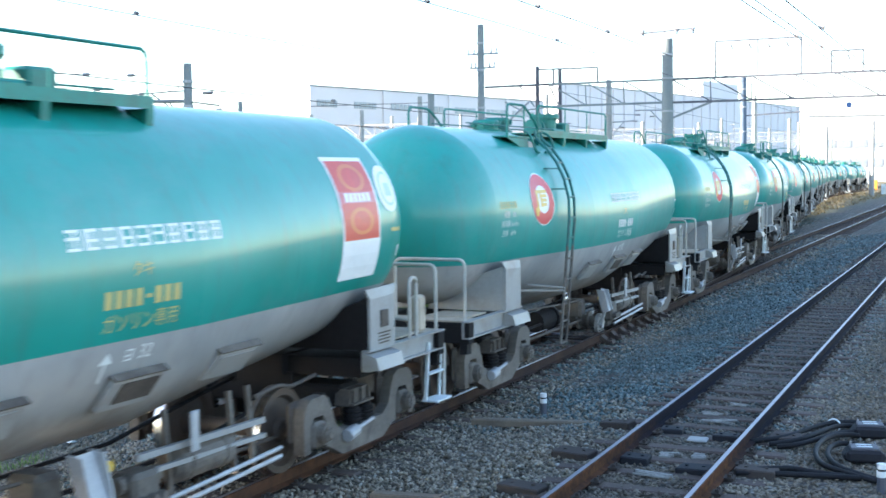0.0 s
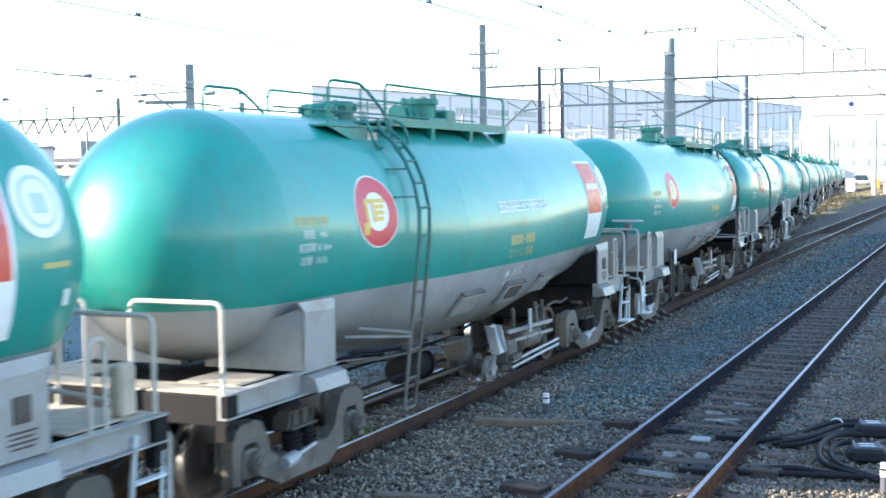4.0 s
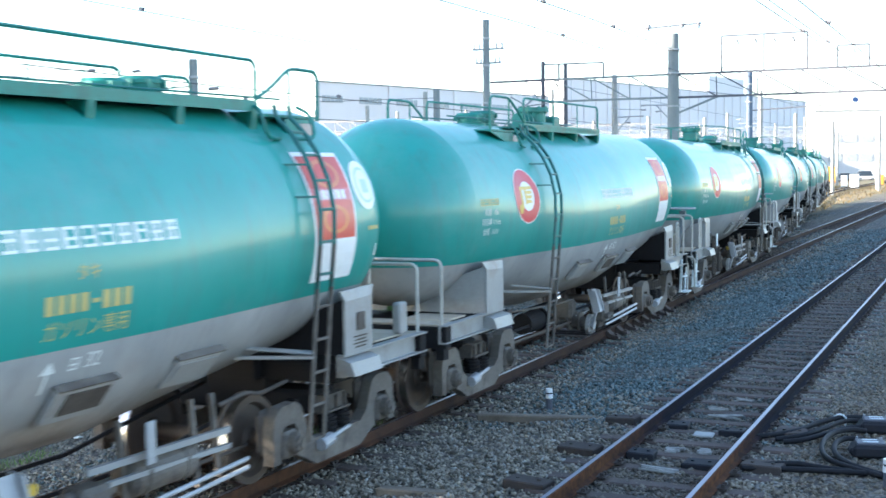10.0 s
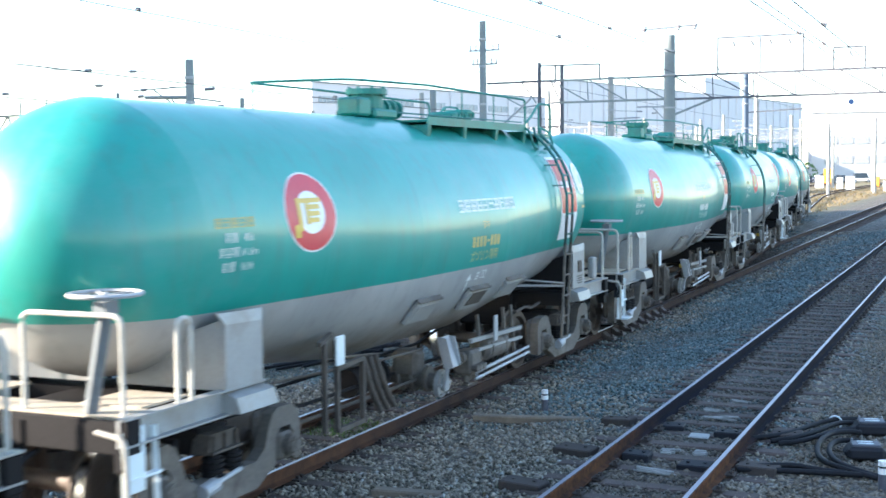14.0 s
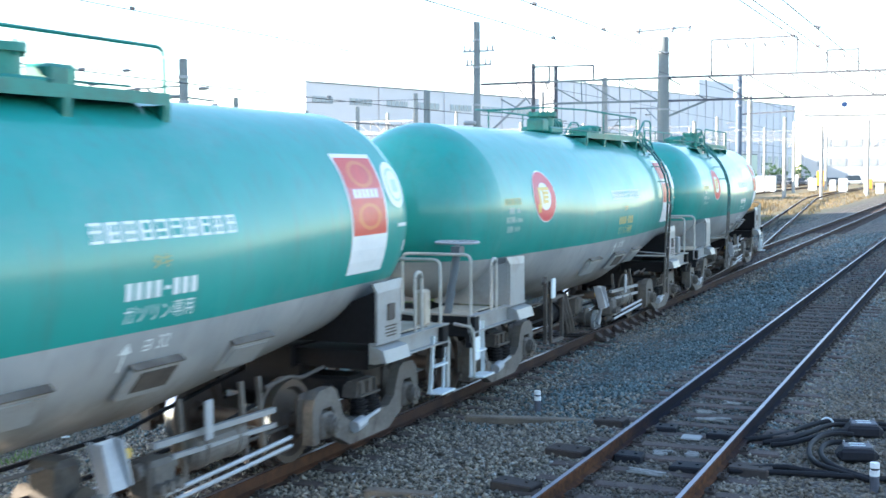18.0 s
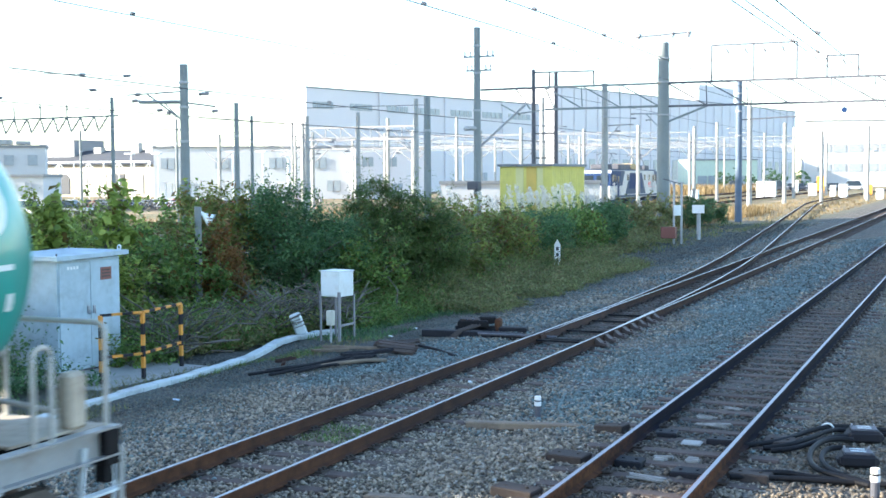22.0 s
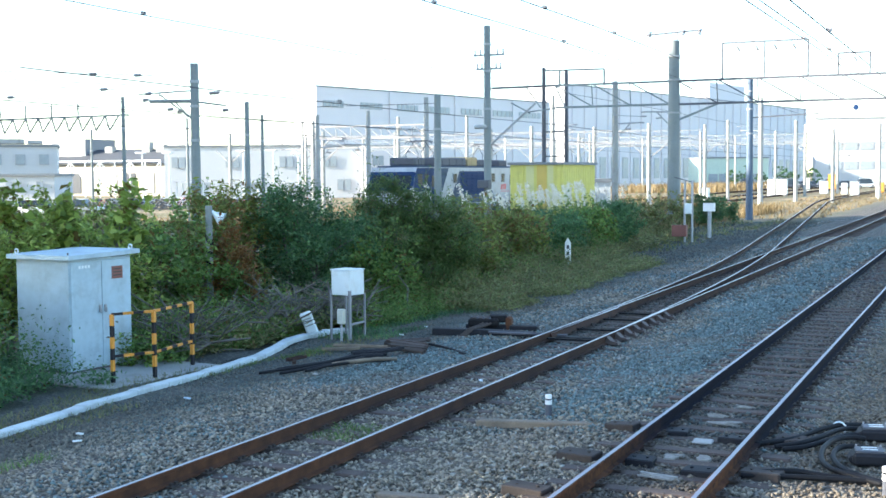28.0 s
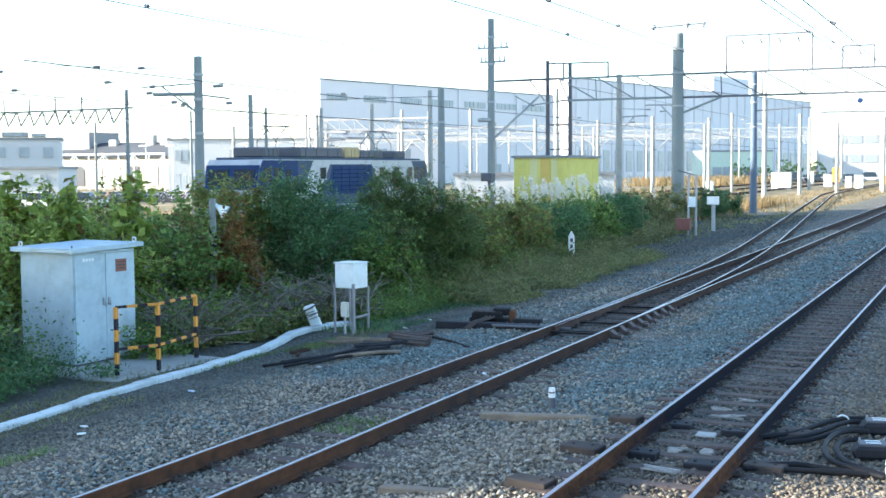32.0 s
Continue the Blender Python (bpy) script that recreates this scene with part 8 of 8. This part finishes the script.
for x, y, z, r in ((-51.5, 268, 1.8, 1.6), (-48.8, 268, 2.2, 1.7), (-45.5, 268, 1.6, 1.5), (-41.5, 269, 2.4, 1.7), (-38.8, 268, 1.6, 1.4), (-35.0, 270, 2.0, 1.6)):
    shrub(x, y, [(0, 0, z, r, z), (0.5, 0.3, z * 0.7, r, z * 0.7)], 2600, 0.18, DK, "dark green clipped tree before the workshop", "tree", "tree", shoots=0)


def blades(pts, height, lean, width):
    """Grass: bent blades of two pieces."""
    n = len(pts)
    h = height * RNG.uniform(0.5, 1.2, (n, 1))
    a = RNG.uniform(0, math.tau, n)
    d = np.stack([np.cos(a), np.sin(a), np.zeros(n)], 1)
    s = np.stack([-np.sin(a), np.cos(a), np.zeros(n)], 1) * width
    up = np.array([[0, 0, 1.0]])
    mid = pts + up * h * 0.6 + d * h * lean * 0.3
    tip = pts + up * h * 0.95 + d * h * lean
    v = np.stack([pts - s, pts + s, mid + s * 0.7, mid - s * 0.7, tip], 1).reshape(-1, 3)
    i = np.arange(n)[:, None] * 5
    f = np.concatenate([i + np.array([[0, 1, 2]]), i + np.array([[0, 2, 3]]), i + np.array([[3, 2, 4]])])
    return v, f


def field(name, n, x0, x1, y0, y1, height, lean, width, mat, label, patch=0.0):
    p = np.stack([RNG.uniform(x0, x1, n), RNG.uniform(y0, y1, n), np.zeros(n)], 1)
    keep = [noise.noise(Vector((q[0] * 0.6, q[1] * 0.35, 3.0))) > patch - 0.35 for q in p]
    p = p[np.array(keep)]
    p[:, 2] = np.array([ground_z(q[0], q[1]) - 0.02 for q in p])
    v, f = blades(p, height, lean, width)
    return tagged(mesh_np(name, v, f, mat), label, "grass", kind="stuff")


field("grass", 7000, -12.9, -10.9, 9.0, 22.0, 0.11, 0.9, 0.006, M_GRASS, "short olive grass along the cable trough", 0.36)
field("grass", 3500, -11.9, -11.2, 14.0, 20.5, 0.10, 0.9, 0.006, M_LEAF_MID, "short green grass along the cable trough", 0.36)
field("grass", 4000, -12.6, -10.9, 21.5, 28.0, 0.16, 0.9, 0.007, M_LEAF_DARK, "short green grass by the hedge", 0.3)
field("grass", 500, -7.5, -6.7, 12.6, 13.6, 0.10, 1.0, 0.006, M_LEAF_MID, "small tuft of grass between the rails", 0.1)
field("grass", 700, -9.9, -9.0, 9.6, 10.8, 0.12, 1.0, 0.006, M_LEAF_MID, "small tuft of grass on the ballast", 0.2)
field("dry_grass", 12000, -24.0, -16.5, 46.0, 110.0, 0.9, 0.5, 0.03, M_STRAW, "straw-coloured dry grass in the yard", 0.15)
field("dry_grass", 9000, -60.0, -27.0, 45.0, 160.0, 0.7, 0.6, 0.05, M_STRAW, "straw-coloured dry grass between yard tracks", 0.25)
field("dry_grass", 2600, -16.5, -12.5, 48.0, 86.0, 0.22, 0.9, 0.02, M_GRASS, "thin olive grass on bare ground", 0.3)
field("dry_grass", 5000, -60.0, -38.0, 200.0, 250.0, 1.7, 0.5, 0.07, M_STRAW, "pale straw-coloured dry reeds across the yard", 0.25)
field("dry_grass", 5000, -22.0, -11.0, 88.0, 200.0, 0.25, 0.8, 0.04, M_STRAW, "thin dry grass between the tracks", 0.25)


def pampas(x, y, n):
    p = tagged(empty("pampas_grass", pose(x, y, -0.1)), "clump of pampas grass with pale feathery plumes", "pampas grass", "pampas clumps")
    base = RNG.normal(size=(160, 3)) * np.array([[0.35, 0.35, 0]])
    v, f = blades(base, 2.0, 0.5, 0.012)
    mesh_np("blades", v, f, M_GRASS, p)
    for _ in range(n):
        bx, by, h = RNG.normal() * 0.35, RNG.normal() * 0.35, RNG.uniform(2.0, 2.75)
        top = np.array([bx * 1.8, by * 1.8, h])
        q = np.linspace(0, 1, 70)[:, None]
        c = top + q * np.array([[0.10, 0.05, -0.5]]) + RNG.normal(size=(70, 3)) * np.array([[0.045, 0.045, 0.04]])
        v, f = leaves(c, 0.06, 0.8, 2.2)
        mesh_np("plume", v, f, M_PLUME, p)


for x, y, n in ((-18.4, 46.5, 4), (-18.2, 49.5, 6), (-18.0, 52.0, 5), (-17.8, 54.5, 5), (-17.6, 57.0, 4), (-18.9, 44, 3), (-20.5, 47, 4), (-19.6, 50.5, 4), (-21, 43, 3), (-17.0, 60, 3), (-17.2, 47.8, 5), (-17.0, 50.8, 6), (-16.8, 53.2, 5), (-16.8, 45.5, 4)):
    pampas(x, y, n)


def brushwood(x, y, r, n, label):
    """A heap of cut bare twigs."""
    rnd = random.Random(int(x * 13 - y * 7))
    bm = bmesh.new()
    for _ in range(n):
        a = Vector((x + rnd.gauss(0, r * 0.5), y + rnd.gauss(0, r * 0.5), rnd.uniform(-0.25, 0.15)))
        ang = rnd.uniform(0, math.tau)
        l = rnd.uniform(0.6, 1.5)
        b = a + Vector((math.cos(ang) * l * 0.75, math.sin(ang) * l * 0.75, rnd.uniform(0.05, 0.6) * l))
        m = a.lerp(b, 0.5) + Vector((rnd.gauss(0, 0.08), rnd.gauss(0, 0.08), rnd.uniform(0, 0.12)))
        pipe(bm, [a, m, b], rnd.uniform(0.006, 0.016), 4)
    tagged(part("brushwood", bm, M_TWIG), label, "brushwood", kind="stuff")


def weed_bed(n, x0, x1, y0, y1, height, size, mat, label):
    """Leafy weeds in clumps, taller towards the hedge."""
    c = np.stack([RNG.uniform(x0, x1, n), RNG.uniform(y0, y1, n)], 1)
    edge = np.array([noise.noise(Vector((q[1] * 0.45, 7.0, 1.0))) for q in c])
    c = c[(x1 - c[:, 0]) / (x1 - x0) > 0.10 + 0.45 * edge * edge + 0.25 * np.maximum(edge, 0)]
    n = len(c)
    h = height * (0.45 + 0.75 * (x1 - c[:, 0]) / (x1 - x0)) * RNG.uniform(0.3, 1.0, n) * np.where(RNG.random(n) < 0.15, 1.6, 1.0)
    k = 56
    q = RNG.random((n, k, 1))
    stem = np.concatenate([c[:, None, :] + RNG.normal(size=(n, k, 2)) * (0.06 + 0.14 * q), h[:, None, None] * q - 0.33], 2)
    v, f = leaves(stem.reshape(-1, 3), size, 0.6, 1.9)
    tagged(mesh_np("weeds", v, f, mat), label, "weeds", kind="stuff")


weed_bed(1000, -14.6, -12.0, 27.0, 43.5, 0.95, 0.042, M_GRASS, "leafy olive weeds along the hedge")
weed_bed(1100, -13.2, -10.0, 26.8, 34.5, 0.55, 0.040, M_GRASS, "low olive weeds at the ballast's edge")
weed_bed(750, -13.2, -10.4, 33.5, 43.5, 0.60, 0.040, M_GRASS, "low olive weeds at the ballast's edge")
weed_bed(560, -14.6, -12.4, 26.0, 43.0, 1.0, 0.050, M_LEAF_MID, "leafy green weeds along the hedge")
weed_bed(320, -14.2, -12.8, 18.4, 25.0, 0.7, 0.040, M_GRASS, "olive weeds among the cut brushwood")
weed_bed(420, -14.8, -12.9, 17.2, 24.0, 0.9, 0.045, M_LEAF_MID, "green undergrowth among the cut brushwood")
weed_bed(420, -13.6, -11.7, 23.3, 28.0, 0.8, 0.034, M_LEAF_MID, "soft green weeds beside the junction box")
weed_bed(200, -15.6, -13.4, 46.0, 62.0, 0.9, 0.060, M_GRASS, "leafy olive weeds beyond the hedge")
weed_bed(420, -14.6, -12.7, 9.0, 15.6, 0.85, 0.040, M_LEAF_DARK, "dark green weeds beside the cabinet")
brushwood(-14.0, 19.4, 1.0, 80, "tangle of grey-brown cut brushwood")
brushwood(-13.8, 21.6, 1.1, 100, "tangle of grey-brown cut brushwood")
brushwood(-13.1, 23.4, 0.9, 110, "tangle of grey-brown cut brushwood")
brushwood(-13.4, 18.3, 0.5, 40, "small heap of cut sticks behind the barrier")

# ---- sleepers, fastenings and loose stones ----
def shared(name, bm, mats):
    me = bpy.data.meshes.new(name)
    bm.to_mesh(me)
    bm.free()
    for m in mats if isinstance(mats, (list, tuple)) else [mats]:
        me.materials.append(m)
    return me


def piece(name, me, parent, m):
    ob = new(name, me)
    ob.parent = parent
    ob.matrix_basis = m
    return ob


def build_sleepers():
    rnd = random.Random(3)
    bm = bmesh.new()
    box(bm, (0, 0, -0.09), (2.1, 0.21, 0.17), bevel=0.018)
    me = shared("sleeper", bm, M_SLEEPER)
    bm = bmesh.new()
    box(bm, (0, 0, 0.008), (0.30, 0.16, 0.02))
    for sx in (-0.11, 0.11):
        box(bm, (sx, 0.04, 0.03), (0.035, 0.035, 0.04))
        box(bm, (sx, -0.04, 0.03), (0.035, 0.035, 0.04))
    fast = shared("rail_fastening", bm, M_BLOCK)
    for tr, x, z in ((TRACK_RIGHT, RIGHT_X, RIGHT_Z - 0.152), (TRACK_TRAIN, TRAIN_X, -0.158)):
        y = 8.2
        while y < 62:
            piece("sleeper", me, tr, pose(x + rnd.uniform(-0.04, 0.04), y, z + rnd.uniform(-0.012, 0.002), 0, rnd.uniform(-0.4, 0.4), rnd.uniform(-1.2, 1.2)))
            if y < 32:
                for s in (-1, 1):
                    piece("rail_fastening", fast, tr, pose(x + s * HALF, y, z + 0.001))
            y += 0.60 if tr is TRACK_RIGHT else 0.62
        verts, faces = [], []
        cube = [(-1, -1, -1), (1, -1, -1), (1, 1, -1), (-1, 1, -1), (-1, -1, 1), (1, -1, 1), (1, 1, 1), (-1, 1, 1)]
        while y < 200:
            i = len(verts)
            verts += [(x + a * 1.05, y + b * 0.105, z - 0.09 + c * 0.085) for a, b, c in cube]
            faces += [(i, i + 3, i + 2, i + 1), (i + 4, i + 5, i + 6, i + 7), (i, i + 1, i + 5, i + 4), (i + 1, i + 2, i + 6, i + 5), (i + 2, i + 3, i + 7, i + 6), (i + 3, i, i + 4, i + 7)]
            y += 0.6
        far = mesh_np("far_sleepers", verts, faces, M_SLEEPER, tr)
        far["kind"] = "stuff"
    bm = bmesh.new()
    plate(bm, [(0.02, -0.10, -0.01), (0.26, -0.10, -0.01), (0.25, -0.10, 0.03), (0.13, -0.10, 0.055), (0.045, -0.10, 0.125), (0.02, -0.10, 0.125)], 0.20, 1)
    box(bm, (0.20, 0, 0.035), (0.05, 0.08, 0.06))
    bmesh.ops.recalc_face_normals(bm, faces=bm.faces)
    brace = shared("rail_brace", bm, M_BRACE)
    for k in range(8):
        y = 21.8 + 0.62 * k
        piece("rail_brace", brace, TRACK_TRAIN, pose(TRAIN_X + HALF, y, -0.145))
        piece("rail_brace", brace, TRACK_TRAIN, pose(TRAIN_X - HALF + branch(y), y, -0.145, 0, 0, 180))
    # brown guard blocks and pale plates round the cable crossings
    for x, y, s, m, nm in ((-3.92, 13.86, (0.36, 0.26, 0.10), M_BLOCK, "guard_block"), (-3.93, 12.24, (0.42, 0.28, 0.10), M_BLOCK, "guard_block"), (-3.95, 10.7, (0.42, 0.28, 0.10), M_BLOCK, "guard_block"), (-3.25, 13.78, (0.26, 0.24, 0.08), M_BLACK, "guard_block"), (-3.27, 12.25, (0.28, 0.24, 0.09), M_BLACK, "guard_block"), (-2.58, 13.6, (0.30, 0.22, 0.09), M_BLACK, "guard_block"), (-2.6, 12.0, (0.34, 0.24, 0.09), M_BLACK, "guard_block"), (-1.98, 13.78, (0.34, 0.24, 0.09), M_BLOCK, "guard_block"), (-2.02, 12.12, (0.40, 0.26, 0.10), M_BLOCK, "guard_block"), (-2.88, 13.42, (0.22, 0.18, 0.03), M_CONC, "number_plate_blank"), (-2.84, 14.5, (0.42, 0.12, 0.03), M_PALEWOOD, "splinter"), (-2.85, 15.6, (0.25, 0.10, 0.03), M_PALEWOOD, "splinter"), (-3.0, 12.55, (0.25, 0.16, 0.04), M_PALEWOOD, "splinter"), (-2.95, 11.7, (0.40, 0.12, 0.03), M_PALEWOOD, "splinter"), (-2.7, 12.6, (0.2, 0.14, 0.04), M_PALEWOOD, "splinter"), (-3.0, 14.9, (0.3, 0.09, 0.03), M_PALEWOOD, "splinter")):
        bm = bmesh.new()
        if nm == "splinter":
            turn = rnd.uniform(-14, 14)
            for k in range(5):
                l = s[0] * rnd.uniform(0.35, 1.05)
                box(bm, (x + rnd.uniform(-0.3, 0.3) * (s[0] - l * 0.5), y + s[1] * (k / 4 - 0.5) * 1.2, 0.012 + rnd.uniform(0, 0.012)), (l, s[1] * rnd.uniform(0.12, 0.3), s[2] * 0.7), rot=(rnd.uniform(-9, 9), rnd.uniform(-6, 6), turn + rnd.uniform(-9, 9)), bevel=0.004)
        else:
            box(bm, (x, y, 0.015), s, rot=(rnd.uniform(-3, 3), rnd.uniform(-3, 3), rnd.uniform(-8, 8)), bevel=0.012)
        for k in (-0.25, 0.25):
            if nm == "guard_block":
                rod(bm, (x + k * s[0], y, 0.05), (x + k * s[0], y, 0.015 + s[2] / 2 + 0.012), 0.018, 8)
        part("sleeper_plate" if nm == "number_plate_blank" else nm, bm, m, TRACK_RIGHT)


M_BRACE = surf("dusty_rail_brace", (0.085, 0.062, 0.055), 0.7, var=0.3)
M_PALEWOOD = surf("pale_splintered_wood", (0.25, 0.245, 0.225), 0.8, var=0.4, big=9.0)


def build_stones():
    """Loose ballast, stone by stone, where the camera stands nearest."""
    octa = np.array([(1, 0, 0), (-1, 0, 0), (0, 1, 0), (0, -1, 0), (0, 0, 1), (0, 0, -1)], dtype=float)
    tri = np.array([(0, 2, 4), (2, 1, 4), (1, 3, 4), (3, 0, 4), (2, 0, 5), (1, 2, 5), (3, 1, 5), (0, 3, 5)])

    def heap(n, x0, x1, y0, y1, size, label):
        x = RNG.uniform(x0, x1, n)
        y = y0 + (y1 - y0) * RNG.random(n) ** 1.35
        ok = np.ones(n, bool)
        for cx, cz in ((TRAIN_X, 0), (RIGHT_X, RIGHT_Z)):
            for s in (-1, 1):
                ok &= np.abs(x - cx - s * HALF) > 0.06
                if cx == TRAIN_X:
                    ok &= np.abs(x - cx - s * HALF - np.array([branch(q) for q in y])) > 0.06
            on = (np.abs(x - cx) < 1.05) & (np.abs(((y - 8.2) / (0.62 if cx == TRAIN_X else 0.60) + 0.5) % 1 - 0.5) < 0.17)
            ok &= ~(on & (RNG.random(n) < (0.35 if cx == TRAIN_X else 0.5)))
        x, y = x[ok], y[ok]
        n = len(x)
        z = np.array([ground_z(a, b) for a, b in zip(x, y)])
        k = size * RNG.uniform(0.55, 1.3, (n, 1))
        v = octa[None] * RNG.uniform(0.6, 1.25, (n, 6, 3)).mean(2, keepdims=True) + RNG.normal(size=(n, 6, 3)) * 0.28
        v *= np.array([1.0, 1.0, 0.75])
        a = RNG.uniform(0, math.tau, n)
        ca, sa = np.cos(a)[:, None], np.sin(a)[:, None]
        vx, vy = v[:, :, 0] * ca - v[:, :, 1] * sa, v[:, :, 0] * sa + v[:, :, 1] * ca
        v = np.stack([vx, vy, v[:, :, 2]], 2) * k[:, :, None]
        v += np.stack([x, y, z + k[:, 0] * RNG.uniform(-0.2, 0.7, n)], 1)[:, None, :]
        f = (np.arange(n)[:, None, None] * 6 + tri[None]).reshape(-1, 3)
        o = mesh_np("ballast_stones", v.reshape(-1, 3), f, M_STONE)
        return tagged(o, label, "ballast", kind="stuff")

    heap(112000, -9.3, 0.6, 8.0, 30.0, 0.027, "loose grey-brown ballast stones")
    heap(46000, -12.6, -9.3, 9.0, 26.0, 0.021, "scattered small stones on bare ground")
    heap(30000, -9.3, -0.5, 28.0, 62.0, 0.042, "loose grey-brown ballast stones")
    heap(11000, -17.0, -9.3, 44.0, 84.0, 0.050, "coarse stones on bare ground beyond the hedge")
    heap(14000, -12.4, -9.3, 26.0, 62.0, 0.028, "scattered small stones on bare ground")


build_sleepers()
build_stones()


def motions():
    for k, w in enumerate(WAGONS):
        walk(w, [(t * 0.5, train_at(k, t * 0.5)) for t in range(0, 65)])
    roll = SPEED / 15 / 0.43
    for w in WAGONS:
        for b in w.children:
            for ax in b.children:
                if ax.name.startswith("wheelset"):
                    at = ax.location.copy()
                    walk(ax, [(i / 15, pose(at.x, at.y, at.z, math.degrees(i * roll))) for i in range(0, 481)])
    walk(LOCO, [(t, pose(LOCO_X, y, 0.0)) for t, y in LOCO_Y])


motions()
